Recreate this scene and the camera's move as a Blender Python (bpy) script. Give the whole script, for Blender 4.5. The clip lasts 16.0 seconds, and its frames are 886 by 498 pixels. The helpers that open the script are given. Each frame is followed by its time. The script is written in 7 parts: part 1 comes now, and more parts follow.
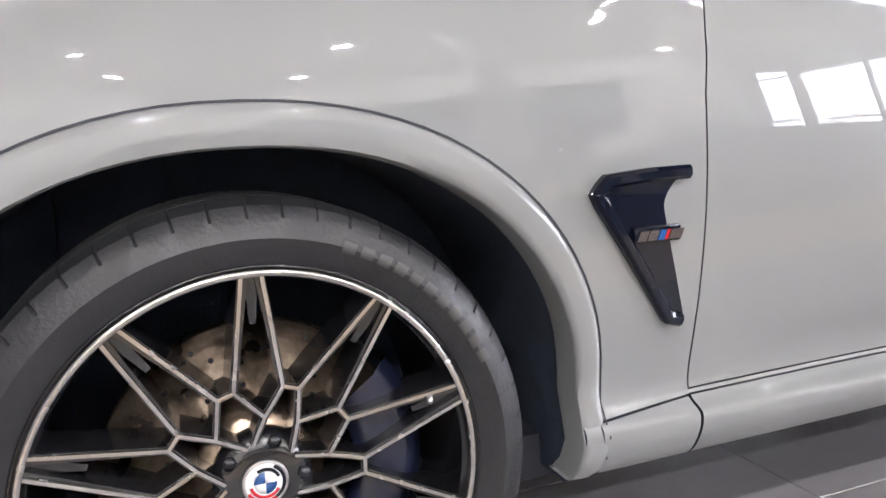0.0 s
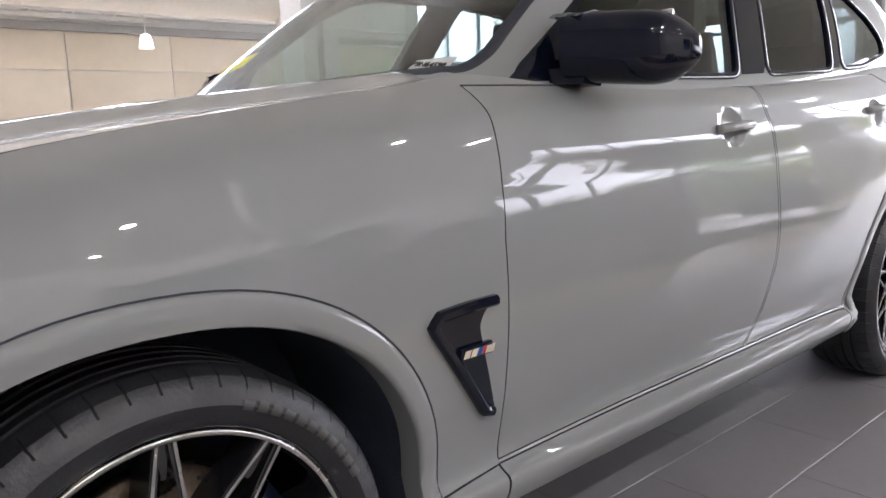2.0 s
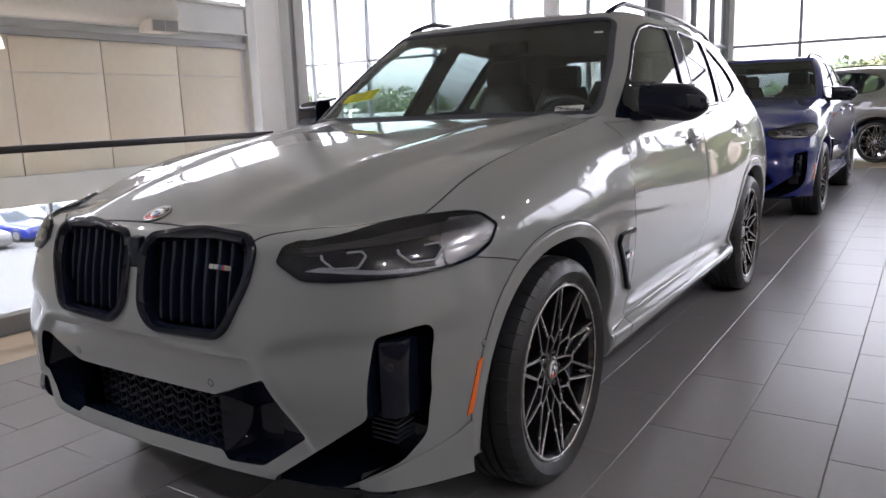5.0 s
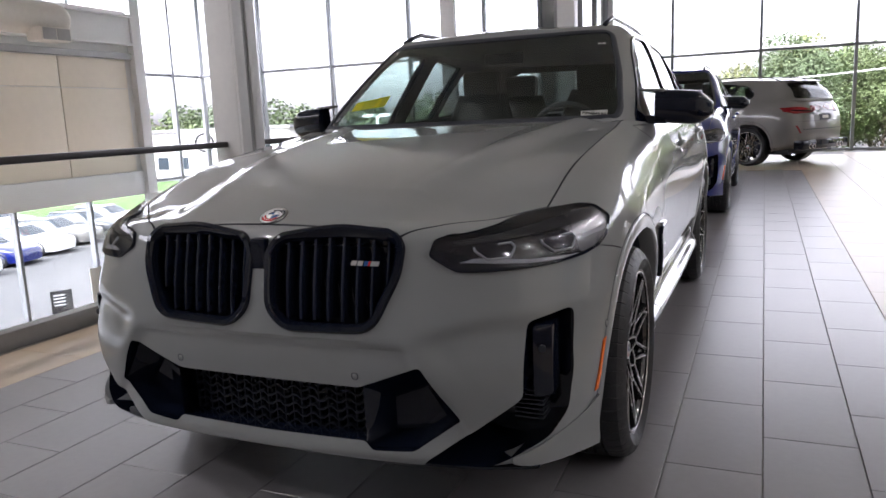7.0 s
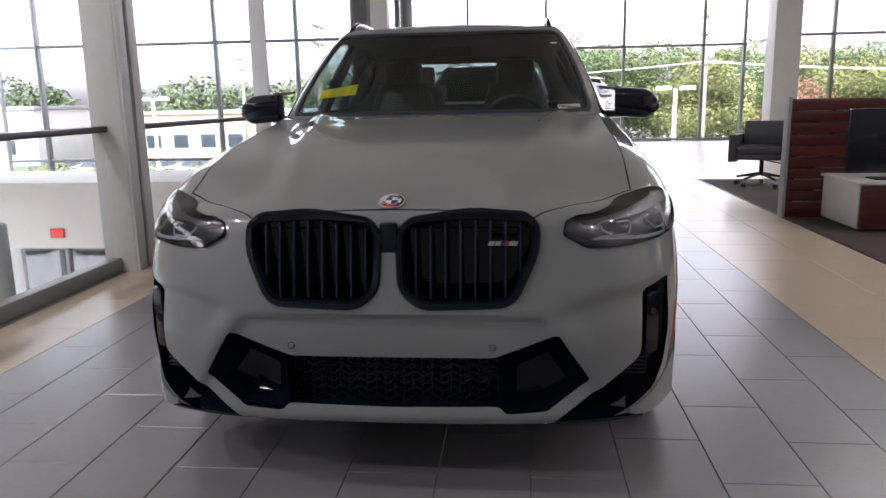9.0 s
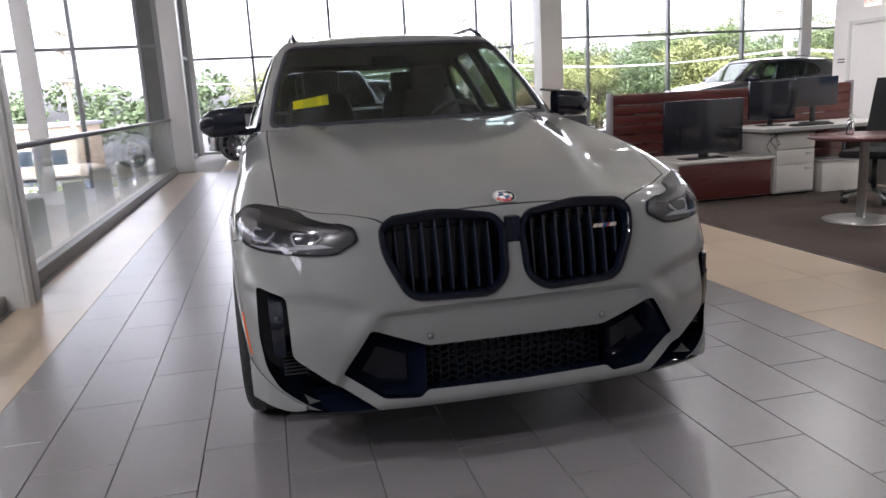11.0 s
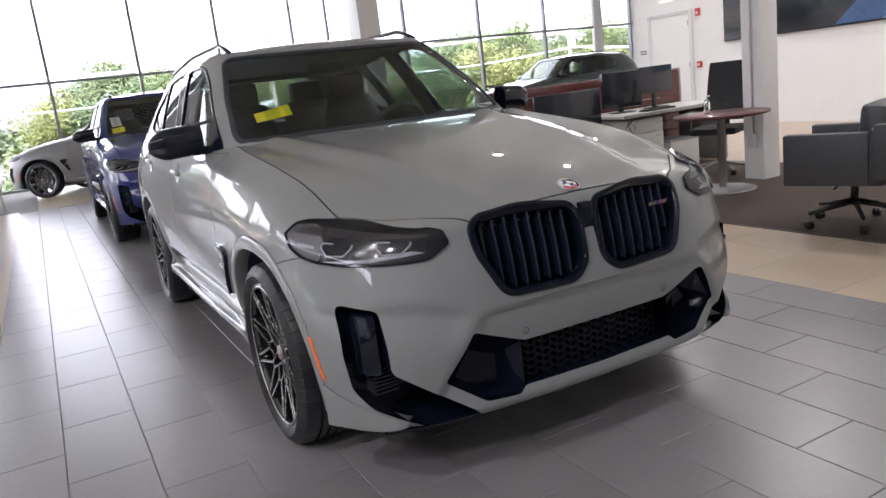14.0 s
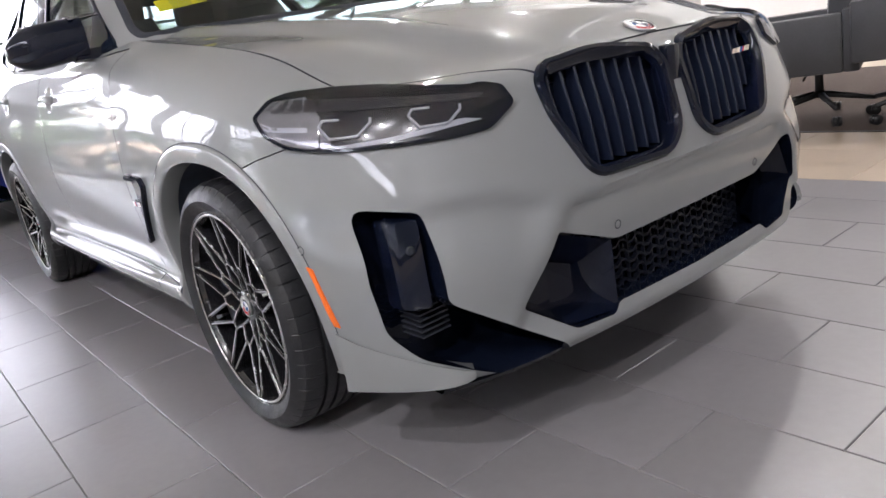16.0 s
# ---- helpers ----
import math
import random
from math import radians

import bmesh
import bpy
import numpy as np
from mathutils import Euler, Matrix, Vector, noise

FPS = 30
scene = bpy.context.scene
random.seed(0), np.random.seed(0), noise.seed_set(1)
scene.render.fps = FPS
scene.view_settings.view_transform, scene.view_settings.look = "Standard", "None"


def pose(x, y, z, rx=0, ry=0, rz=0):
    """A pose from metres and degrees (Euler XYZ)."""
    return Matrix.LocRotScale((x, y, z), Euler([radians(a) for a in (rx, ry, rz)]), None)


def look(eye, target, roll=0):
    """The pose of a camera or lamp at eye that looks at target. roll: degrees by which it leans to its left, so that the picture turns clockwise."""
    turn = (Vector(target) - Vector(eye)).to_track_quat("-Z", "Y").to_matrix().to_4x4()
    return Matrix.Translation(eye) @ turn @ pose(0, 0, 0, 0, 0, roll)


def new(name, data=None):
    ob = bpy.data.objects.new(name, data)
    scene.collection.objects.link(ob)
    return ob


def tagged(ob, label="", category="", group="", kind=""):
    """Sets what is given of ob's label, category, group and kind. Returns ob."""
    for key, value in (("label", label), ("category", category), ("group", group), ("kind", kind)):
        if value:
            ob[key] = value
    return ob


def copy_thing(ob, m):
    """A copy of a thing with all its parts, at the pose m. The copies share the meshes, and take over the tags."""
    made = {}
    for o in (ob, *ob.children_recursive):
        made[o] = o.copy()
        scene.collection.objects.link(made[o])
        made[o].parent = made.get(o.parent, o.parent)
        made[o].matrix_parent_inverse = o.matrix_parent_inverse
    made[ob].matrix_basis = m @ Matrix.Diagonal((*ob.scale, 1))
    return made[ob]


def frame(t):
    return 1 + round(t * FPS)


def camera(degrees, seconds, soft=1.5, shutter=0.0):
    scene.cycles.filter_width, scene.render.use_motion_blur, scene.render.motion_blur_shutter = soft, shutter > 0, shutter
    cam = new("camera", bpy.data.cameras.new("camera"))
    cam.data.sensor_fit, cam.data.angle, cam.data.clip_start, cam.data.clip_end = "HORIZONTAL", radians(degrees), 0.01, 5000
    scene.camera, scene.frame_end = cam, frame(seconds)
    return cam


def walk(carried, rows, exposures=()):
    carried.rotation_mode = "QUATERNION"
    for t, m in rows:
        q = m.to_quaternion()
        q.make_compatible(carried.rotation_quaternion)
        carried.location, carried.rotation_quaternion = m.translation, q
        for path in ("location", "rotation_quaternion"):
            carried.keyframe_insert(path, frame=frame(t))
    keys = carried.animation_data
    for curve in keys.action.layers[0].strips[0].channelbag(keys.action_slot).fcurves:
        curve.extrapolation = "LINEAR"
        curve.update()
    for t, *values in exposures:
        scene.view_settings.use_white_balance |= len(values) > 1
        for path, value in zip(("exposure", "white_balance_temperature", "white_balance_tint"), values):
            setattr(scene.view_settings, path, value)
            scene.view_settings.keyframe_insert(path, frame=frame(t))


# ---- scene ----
cam = camera(61.63, 16.0)
# seconds, stops
EXPOSURES = [(0, 5.5), (0.7, 5.2), (1.5, 4.7), (2.5, 4.25), (3.5, 3.97), (7, 3.50), (8.5, 3.42), (11, 3.72), (14.5, 3.88), (15.2, 4.12), (16, 4.35)]
# seconds, x, y, z, tilt, lean, heading
PATH = [
    (0, 1.808, -0.099, 0.788, 81.26, 2.40, 68.46),
    (0.5, 1.797, -0.120, 0.853, 79.46, 3.23, 62.13),
    (1, 1.796, -0.109, 0.866, 78.80, 3.29, 57.31),
    (1.5, 1.831, -0.152, 0.937, 79.31, 2.78, 53.25),
    (2, 1.895, -0.328, 1.046, 80.40, 2.02, 48.93),
    (2.5, 1.984, -0.608, 1.116, 80.64, 2.22, 45.33),
    (3, 2.001, -0.904, 1.137, 81.11, 3.01, 42.27),
    (3.5, 1.968, -1.208, 1.159, 80.58, 3.15, 39.74),
    (4, 1.943, -1.518, 1.180, 80.26, 3.22, 37.56),
    (4.2, 1.925, -1.633, 1.191, 79.74, 2.94, 36.80),
    (6.3, 1.585, -2.461, 1.157, 80.61, 2.20, 26.53),
    (6.5, 1.513, -2.470, 1.161, 80.47, 2.29, 25.81),
    (7, 1.306, -2.516, 1.178, 80.06, 2.47, 23.06),
    (7.5, 1.087, -2.624, 1.171, 79.78, 1.87, 18.36),
    (8, 0.856, -2.727, 1.203, 78.80, 1.77, 13.72),
    (8.5, 0.587, -2.804, 1.222, 78.28, 1.74, 8.82),
    (8.7, 0.508, -2.857, 1.217, 78.62, 1.40, 7.59),
    (10.8, -0.679, -3.155, 1.272, 78.05, 2.74, -11.90),
    (11, -0.762, -3.126, 1.272, 78.22, 3.00, -13.38),
    (11.5, -1.013, -3.050, 1.292, 78.13, 3.10, -17.89),
    (12, -1.233, -2.998, 1.299, 77.82, 3.20, -21.72),
    (12.5, -1.374, -3.022, 1.300, 77.84, 3.58, -24.12),
    (13, -1.476, -2.996, 1.311, 78.11, 4.42, -25.24),
    (13.5, -1.528, -2.907, 1.315, 78.13, 5.36, -26.49),
    (14, -1.571, -2.770, 1.297, 77.68, 6.70, -28.98),
    (14.5, -1.626, -2.626, 1.249, 76.54, 8.18, -32.27),
    (15, -1.648, -2.489, 1.179, 75.24, 9.46, -35.04),
    (15.5, -1.637, -2.230, 1.113, 73.58, 9.90, -37.53),
    (16, -1.612, -1.932, 0.990, 73.75, 10.00, -39.33),
]
walk(cam, [(t, pose(*p)) for t, *p in PATH], EXPOSURES)

# ---------------------------------------------------------------- daylight: a bright overcast sky, and added fill lamps at the ceiling
world = bpy.data.worlds.new("overcast")
scene.world = world
world.use_nodes = True
wn, wl = world.node_tree.nodes, world.node_tree.links
sky = wn.new("ShaderNodeTexSky")
sky.sky_type = "NISHITA"
sky.sun_disc = False
sky.sun_elevation, sky.sun_rotation = radians(48), radians(200)
sky.air_density, sky.dust_density = 1.0, 4.0
pale = wn.new("ShaderNodeHueSaturation")
pale.inputs["Saturation"].default_value = 0.05
tint = wn.new("ShaderNodeVectorMath")
tint.operation = "MULTIPLY"
tint.inputs[1].default_value = (1.01, 0.975, 1.12)
wl.new(sky.outputs[0], pale.inputs["Color"])
wl.new(pale.outputs[0], tint.inputs[0])
wl.new(tint.outputs[0], wn["Background"].inputs["Color"])
wn["Background"].inputs["Strength"].default_value = 0.15
sun = new("sun", bpy.data.lights.new("sun", "SUN"))
sun.data.energy, sun.data.angle, sun.data.color = 0.5, radians(40), (1, 0.98, 0.95)
sun.matrix_basis = look((0, 0, 60), (12, 28, 0))
# added fill lamps over office and lower hall, to brighten the car and walls
FILL_LAMPS = [(x, y) for x in (5.6, 8.6) for y in (-4.5, -1.5, 1.5, 4.5, 7.5)] + [(-4.4, -5.0), (-4.4, -2.4), (-6.8, -5.0), (-6.8, -2.4)]
for lx, ly in FILL_LAMPS:
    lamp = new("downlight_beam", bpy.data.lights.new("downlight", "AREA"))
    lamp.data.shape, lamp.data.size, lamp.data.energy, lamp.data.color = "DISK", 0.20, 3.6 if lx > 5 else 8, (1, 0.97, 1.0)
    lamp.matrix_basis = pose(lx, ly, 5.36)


# ---------------------------------------------------------------- helpers
def part(name, bm, material, parent=None, label="", smooth=35):
    """Link a bmesh as one mesh object, smooth but for its sharp edges."""
    me = bpy.data.meshes.new(name)
    if smooth:
        limit = radians(smooth)
        for f in bm.faces:
            f.smooth = True
        for e in bm.edges:
            e.smooth = len(e.link_faces) != 2 or e.calc_face_angle(0) < limit
    bm.to_mesh(me)
    bm.free()
    for m in material if isinstance(material, (list, tuple)) else (material,):
        me.materials.append(m)
    ob = new(name, me)
    if parent is not None:
        ob.parent = parent
    return tagged(ob, label)


def empty(name, m, label, category, group="", kind=""):
    ob = new(name)
    ob.matrix_basis = m
    return tagged(ob, label, category, group, kind)


def add_box(bm, lo, hi, bevel=0.0, m=None):
    """A box from corner to corner, with rounded edges."""
    made = bmesh.ops.create_cube(bm, size=1)["verts"]
    for v in made:
        v.co = Vector([lo[k] + (v.co[k] + 0.5) * (hi[k] - lo[k]) for k in range(3)])
    if bevel:
        edges = list({e for v in made for e in v.link_edges})
        made = list({v for f in bmesh.ops.bevel(bm, geom=edges, offset=bevel, segments=2, affect="EDGES", profile=0.6)["faces"] for v in f.verts} | {v for v in made if v.is_valid})
    if m is not None:
        bmesh.ops.transform(bm, matrix=m, verts=[v for v in made if v.is_valid])
    return bm


def box_bm(lo, hi, bevel=0.0, m=None):
    return add_box(bmesh.new(), lo, hi, bevel, m)


def add_tube(bm, a, b, r0, r1=None, n=12, caps=True):
    """A straight, tapered tube from a to b."""
    a, b = Vector(a), Vector(b)
    q = (b - a).to_track_quat("Z", "Y").to_matrix()
    rings = []
    for p, r in ((a, r0), (b, r0 if r1 is None else r1)):
        rings.append([bm.verts.new(p + q @ Vector((r * math.cos(2 * math.pi * k / n), r * math.sin(2 * math.pi * k / n), 0))) for k in range(n)])
    for k in range(n):
        bm.faces.new((rings[0][k], rings[0][(k + 1) % n], rings[1][(k + 1) % n], rings[1][k]))
    if caps:
        bm.faces.new(rings[0][::-1])
        bm.faces.new(rings[1])
    return bm


def add_path(bm, pts, r, n=8, closed=False):
    """A round bar along points."""
    pts = [Vector(p) for p in pts]
    rings = []
    for i, p in enumerate(pts):
        a = pts[i - 1] if i or closed else p
        b = pts[(i + 1) % len(pts)] if i < len(pts) - 1 or closed else p
        q = (b - a).normalized().to_track_quat("Z", "Y").to_matrix()
        rings.append([bm.verts.new(p + q @ Vector((r * math.cos(2 * math.pi * k / n), r * math.sin(2 * math.pi * k / n), 0))) for k in range(n)])
    pairs = list(zip(rings, rings[1:])) + ([(rings[-1], rings[0])] if closed else [])
    for u, w in pairs:
        for k in range(n):
            bm.faces.new((u[k], u[(k + 1) % n], w[(k + 1) % n], w[k]))
    if not closed:
        bm.faces.new(rings[0][::-1])
        bm.faces.new(rings[-1])
    return bm


def add_lathe(bm, prof, n=64, axis="z", m=None, close=False):
    """Turn a profile of (radius, height) round an axis."""
    rows = []
    for k in range(n):
        a = 2 * math.pi * k / n
        row = []
        for r, h in prof:
            p = (r * math.cos(a), r * math.sin(a), h) if axis == "z" else (h, r * math.cos(a), r * math.sin(a))
            v = Vector(p)
            row.append(bm.verts.new(m @ v if m is not None else v))
        rows.append(row)
    cnt = len(prof) - (0 if close else 1)
    for k in range(n):
        a, b = rows[k], rows[(k + 1) % n]
        for j in range(cnt):
            j2 = (j + 1) % len(prof)
            bm.faces.new((a[j], a[j2], b[j2], b[j]))
    return bm


def add_grid(bm, rows, closed=False):
    """Faces between rows of points."""
    vs = [[bm.verts.new(p) for p in row] for row in rows]
    for a, b in zip(vs, vs[1:]):
        n = len(a)
        for k in range(n if closed else n - 1):
            bm.faces.new((a[k], a[(k + 1) % n], b[(k + 1) % n], b[k]))
    return vs


def curve(keys):
    """A smooth function through keys (t, value), with no overshoot."""
    t = np.array([k[0] for k in keys], float)
    y = np.array([k[1] for k in keys], float)
    h, d = np.diff(t), np.diff(y) / np.diff(t)
    s = np.zeros(len(t))
    for i in range(1, len(t) - 1):
        s[i] = 0 if d[i - 1] * d[i] <= 0 else 2 * d[i - 1] * d[i] / (d[i - 1] + d[i])
    s[0], s[-1] = d[0], d[-1]

    def f(x):
        x = min(max(x, t[0]), t[-1])
        i = min(int(np.searchsorted(t, x, side="right")) - 1, len(h) - 1)
        u = (x - t[i]) / h[i]
        return float(y[i] * (1 + 2 * u) * (1 - u) ** 2 + s[i] * h[i] * u * (1 - u) ** 2 + y[i + 1] * u * u * (3 - 2 * u) - s[i + 1] * h[i] * u * u * (1 - u))

    return f


def rounded(poly, r, n=4):
    """A polygon with its corners rounded."""
    out = []
    for i, p in enumerate(poly):
        p, a, b = Vector(p), Vector(poly[i - 1]), Vector(poly[(i + 1) % len(poly)])
        u, w = (a - p), (b - p)
        c = min(r, u.length * 0.45, w.length * 0.45)
        s, e = p + u.normalized() * c, p + w.normalized() * c
        for k in range(n + 1):
            f = k / n
            out.append(tuple(s * (1 - f) ** 2 + p * 2 * f * (1 - f) + e * f * f))
    return out


def grown(poly, d):
    """A polygon grown (or shrunk) by d."""
    area = sum(poly[i - 1][0] * poly[i][1] - poly[i][0] * poly[i - 1][1] for i in range(len(poly)))
    sgn = 1 if area > 0 else -1
    out = []
    for i, p in enumerate(poly):
        p, a, b = Vector(p), Vector(poly[i - 1]), Vector(poly[(i + 1) % len(poly)])
        u, w = (p - a).normalized(), (b - p).normalized()
        n = Vector((u.y, -u.x)) + Vector((w.y, -w.x))
        n = n.normalized() * sgn
        k = max(0.5, n.dot(Vector((u.y, -u.x))) * sgn)
        out.append(tuple(p + n * d / k))
    return out


def dense(poly, step):
    out = []
    for i, p in enumerate(poly):
        a, b = Vector(p), Vector(poly[(i + 1) % len(poly)])
        k = max(1, int((b - a).length / step))
        out += [tuple(a.lerp(b, j / k)) for j in range(k)]
    return out


def prism(bm, poly, axis, lo, hi, flip=1):
    """A closed prism on a polygon in the plane across an axis; flip mirrors it in x."""
    def at(p, h):
        v = {"x": (h, p[0], p[1]), "y": (p[0], h, p[1]), "z": (p[0], p[1], h)}[axis]
        return (v[0] * flip, v[1], v[2])
    a = [bm.verts.new(at(p, lo)) for p in poly]
    b = [bm.verts.new(at(p, hi)) for p in poly]
    n = len(poly)
    bm.faces.new(a)
    bm.faces.new(b)
    for k in range(n):
        bm.faces.new((a[k], a[(k + 1) % n], b[(k + 1) % n], b[k]))
    return bm


def closed_mesh(bm, material=None):
    bmesh.ops.recalc_face_normals(bm, faces=bm.faces)
    me = bpy.data.meshes.new("solid")
    bm.to_mesh(me)
    bm.free()
    if material:
        me.materials.append(material)
    return me


BENCH = bpy.data.scenes.new("bench")


def carve(me, cutter, how="DIFFERENCE"):
    """The mesh that is left of a solid after another one cuts it."""
    a, b = bpy.data.objects.new("solid", me), bpy.data.objects.new("cutter", cutter)
    BENCH.collection.objects.link(a)
    BENCH.collection.objects.link(b)
    mod = a.modifiers.new("carve", "BOOLEAN")
    mod.object, mod.operation, mod.solver = b, how, "MANIFOLD"
    mod.material_mode = "TRANSFER"
    BENCH.view_layers[0].update()
    made = bpy.data.meshes.new_from_object(a.evaluated_get(BENCH.view_layers[0].depsgraph))
    bpy.data.objects.remove(a)
    bpy.data.objects.remove(b)
    return made


def mesh_part(name, me, parent, label="", smooth=32, materials=None):
    bm = bmesh.new()
    bm.from_mesh(me)
    bmesh.ops.remove_doubles(bm, verts=bm.verts, dist=0.00005)
    return part(name, bm, materials or list(me.materials), parent, label, smooth)


# ---------------------------------------------------------------- materials
def material(name, colour, rough=0.5, metal=0.0, coat=0.0, vary=0.0, scale=8.0, bump=0.0, bump_scale=60.0, spec=0.5, rough_vary=0.0, each=0.0, coat_rough=0.03, stretch=(1, 1, 1), flakes=0.0):
    """A surface with colour variation at two scales, uneven gloss and a fine relief."""
    m = bpy.data.materials.new(name)
    m.use_nodes = True
    nt = m.node_tree
    N, L = nt.nodes, nt.links
    p = N["Principled BSDF"]
    p.inputs["Roughness"].default_value = rough
    p.inputs["Metallic"].default_value = metal
    p.inputs["Coat Weight"].default_value = coat
    p.inputs["Coat Roughness"].default_value = coat_rough
    p.inputs["Specular IOR Level"].default_value = spec
    p.inputs["Base Color"].default_value = (*colour, 1)
    tc = N.new("ShaderNodeTexCoord")
    mp = N.new("ShaderNodeMapping")
    mp.inputs["Scale"].default_value = stretch
    L.new(tc.outputs["Object"], mp.inputs["Vector"])
    if vary or each:
        big, fine = N.new("ShaderNodeTexNoise"), N.new("ShaderNodeTexNoise")
        big.inputs["Scale"].default_value, fine.inputs["Scale"].default_value = scale, scale * 9
        big.inputs["Detail"].default_value, fine.inputs["Detail"].default_value = 3, 5
        for t in (big, fine):
            L.new(mp.outputs[0], t.inputs["Vector"])
        add = N.new("ShaderNodeMath")
        add.operation = "ADD"
        L.new(big.outputs["Fac"], add.inputs[0])
        L.new(fine.outputs["Fac"], add.inputs[1])
        rng = N.new("ShaderNodeMapRange")
        rng.inputs["From Min"].default_value, rng.inputs["From Max"].default_value = 0.6, 1.4
        rng.inputs["To Min"].default_value, rng.inputs["To Max"].default_value = 1 - vary, 1 + vary
        L.new(add.outputs[0], rng.inputs["Value"])
        fac = rng.outputs[0]
        if each:
            oi = N.new("ShaderNodeObjectInfo")
            r2 = N.new("ShaderNodeMapRange")
            r2.inputs["To Min"].default_value, r2.inputs["To Max"].default_value = 1 - each, 1 + each
            L.new(oi.outputs["Random"], r2.inputs["Value"])
            mul = N.new("ShaderNodeMath")
            mul.operation = "MULTIPLY"
            L.new(fac, mul.inputs[0])
            L.new(r2.outputs[0], mul.inputs[1])
            fac = mul.outputs[0]
        mix = N.new("ShaderNodeVectorMath")
        mix.operation = "SCALE"
        mix.inputs[0].default_value = colour
        L.new(fac, mix.inputs["Scale"])
        L.new(mix.outputs[0], p.inputs["Base Color"])
    if rough_vary:
        t = N.new("ShaderNodeTexNoise")
        t.inputs["Scale"].default_value, t.inputs["Detail"].default_value = scale * 2, 6
        L.new(mp.outputs[0], t.inputs["Vector"])
        r = N.new("ShaderNodeMapRange")
        r.inputs["From Min"].default_value, r.inputs["From Max"].default_value = 0.3, 0.7
        r.inputs["To Min"].default_value, r.inputs["To Max"].default_value = max(0.02, rough - rough_vary), rough + rough_vary
        L.new(t.outputs["Fac"], r.inputs["Value"])
        L.new(r.outputs[0], p.inputs["Roughness"])
    if bump:
        t = N.new("ShaderNodeTexNoise")
        t.inputs["Scale"].default_value, t.inputs["Detail"].default_value = bump_scale, 4
        L.new(mp.outputs[0], t.inputs["Vector"])
        b = N.new("ShaderNodeBump")
        b.inputs["Strength"].default_value, b.inputs["Distance"].default_value = bump, 0.01
        L.new(t.outputs["Fac"], b.inputs["Height"])
        L.new(b.outputs[0], p.inputs["Normal"])
    return m


def glass(name, colour=(1, 1, 1), rough=0.0, ior=1.45):
    m = material(name, colour, rough)
    p = m.node_tree.nodes["Principled BSDF"]
    p.inputs["Transmission Weight"].default_value = 1
    p.inputs["IOR"].default_value = ior
    return m


def emitter(name, colour, strength):
    m = material(name, colour, 0.4)
    p = m.node_tree.nodes["Principled BSDF"]
    p.inputs["Emission Color"].default_value = (*colour, 1)
    p.inputs["Emission Strength"].default_value = strength
    return m


GREY_PAINT = material("grey paint", (0.214, 0.223, 0.227), 0.40, 0.0, 1.0, vary=0.015, scale=400, spec=0.15, coat_rough=0.012)
BLUE_PAINT = material("blue paint", (0.003, 0.010, 0.125), 0.30, 0.0, 1.0, vary=0.03, scale=400, spec=0.15, coat_rough=0.012)
SILVER_PAINT = material("silver paint", (0.18, 0.175, 0.165), 0.38, 0.2, 1.0, vary=0.02, scale=400, spec=0.2)
DARK_PAINT = material("dark paint", (0.03, 0.035, 0.04), 0.35, 0.2, 1.0, vary=0.03, scale=400)
WHITE_PAINT = material("white paint", (0.75, 0.75, 0.74), 0.35, 0.0, 1.0, vary=0.02, scale=100)
GLOSS_BLACK = material("gloss black trim", (0.004, 0.006, 0.014), 0.05, 0.0, 0.0, vary=0.1, scale=60, rough_vary=0.015, spec=0.35)
MATT_BLACK = material("matt black plastic", (0.017, 0.020, 0.029), 0.6, vary=0.2, scale=30, bump=0.15, bump_scale=300)
LINER = material("wheel arch liner felt", (0.026, 0.036, 0.060), 0.9, vary=0.25, scale=20, bump=0.3, bump_scale=200)
RUBBER = material("tyre rubber", (0.015, 0.0155, 0.018), 0.44, vary=0.3, scale=9, bump=0.12, bump_scale=160, rough_vary=0.12)
CHROME = material("chrome", (0.75, 0.75, 0.75), 0.08, 1.0, vary=0.05, scale=40)
SATIN = material("satin metal", (0.5, 0.5, 0.5), 0.3, 1.0, vary=0.08, scale=30)
BRIGHT_RIM = material("machined rim face", (0.50, 0.49, 0.48), 0.22, 1.0, vary=0.12, scale=25, rough_vary=0.08)
BLACK_RIM = material("black rim paint", (0.01, 0.01, 0.012), 0.2, 0.0, 0.8, vary=0.15, scale=20)
DISC = material("brake disc steel", (0.42, 0.33, 0.25), 0.35, 1.0, vary=0.3, scale=14, rough_vary=0.12, bump=0.08, bump_scale=120)
CALIPER = material("caliper paint", (0.006, 0.009, 0.025), 0.3, 0.0, 0.6, vary=0.1, scale=20)


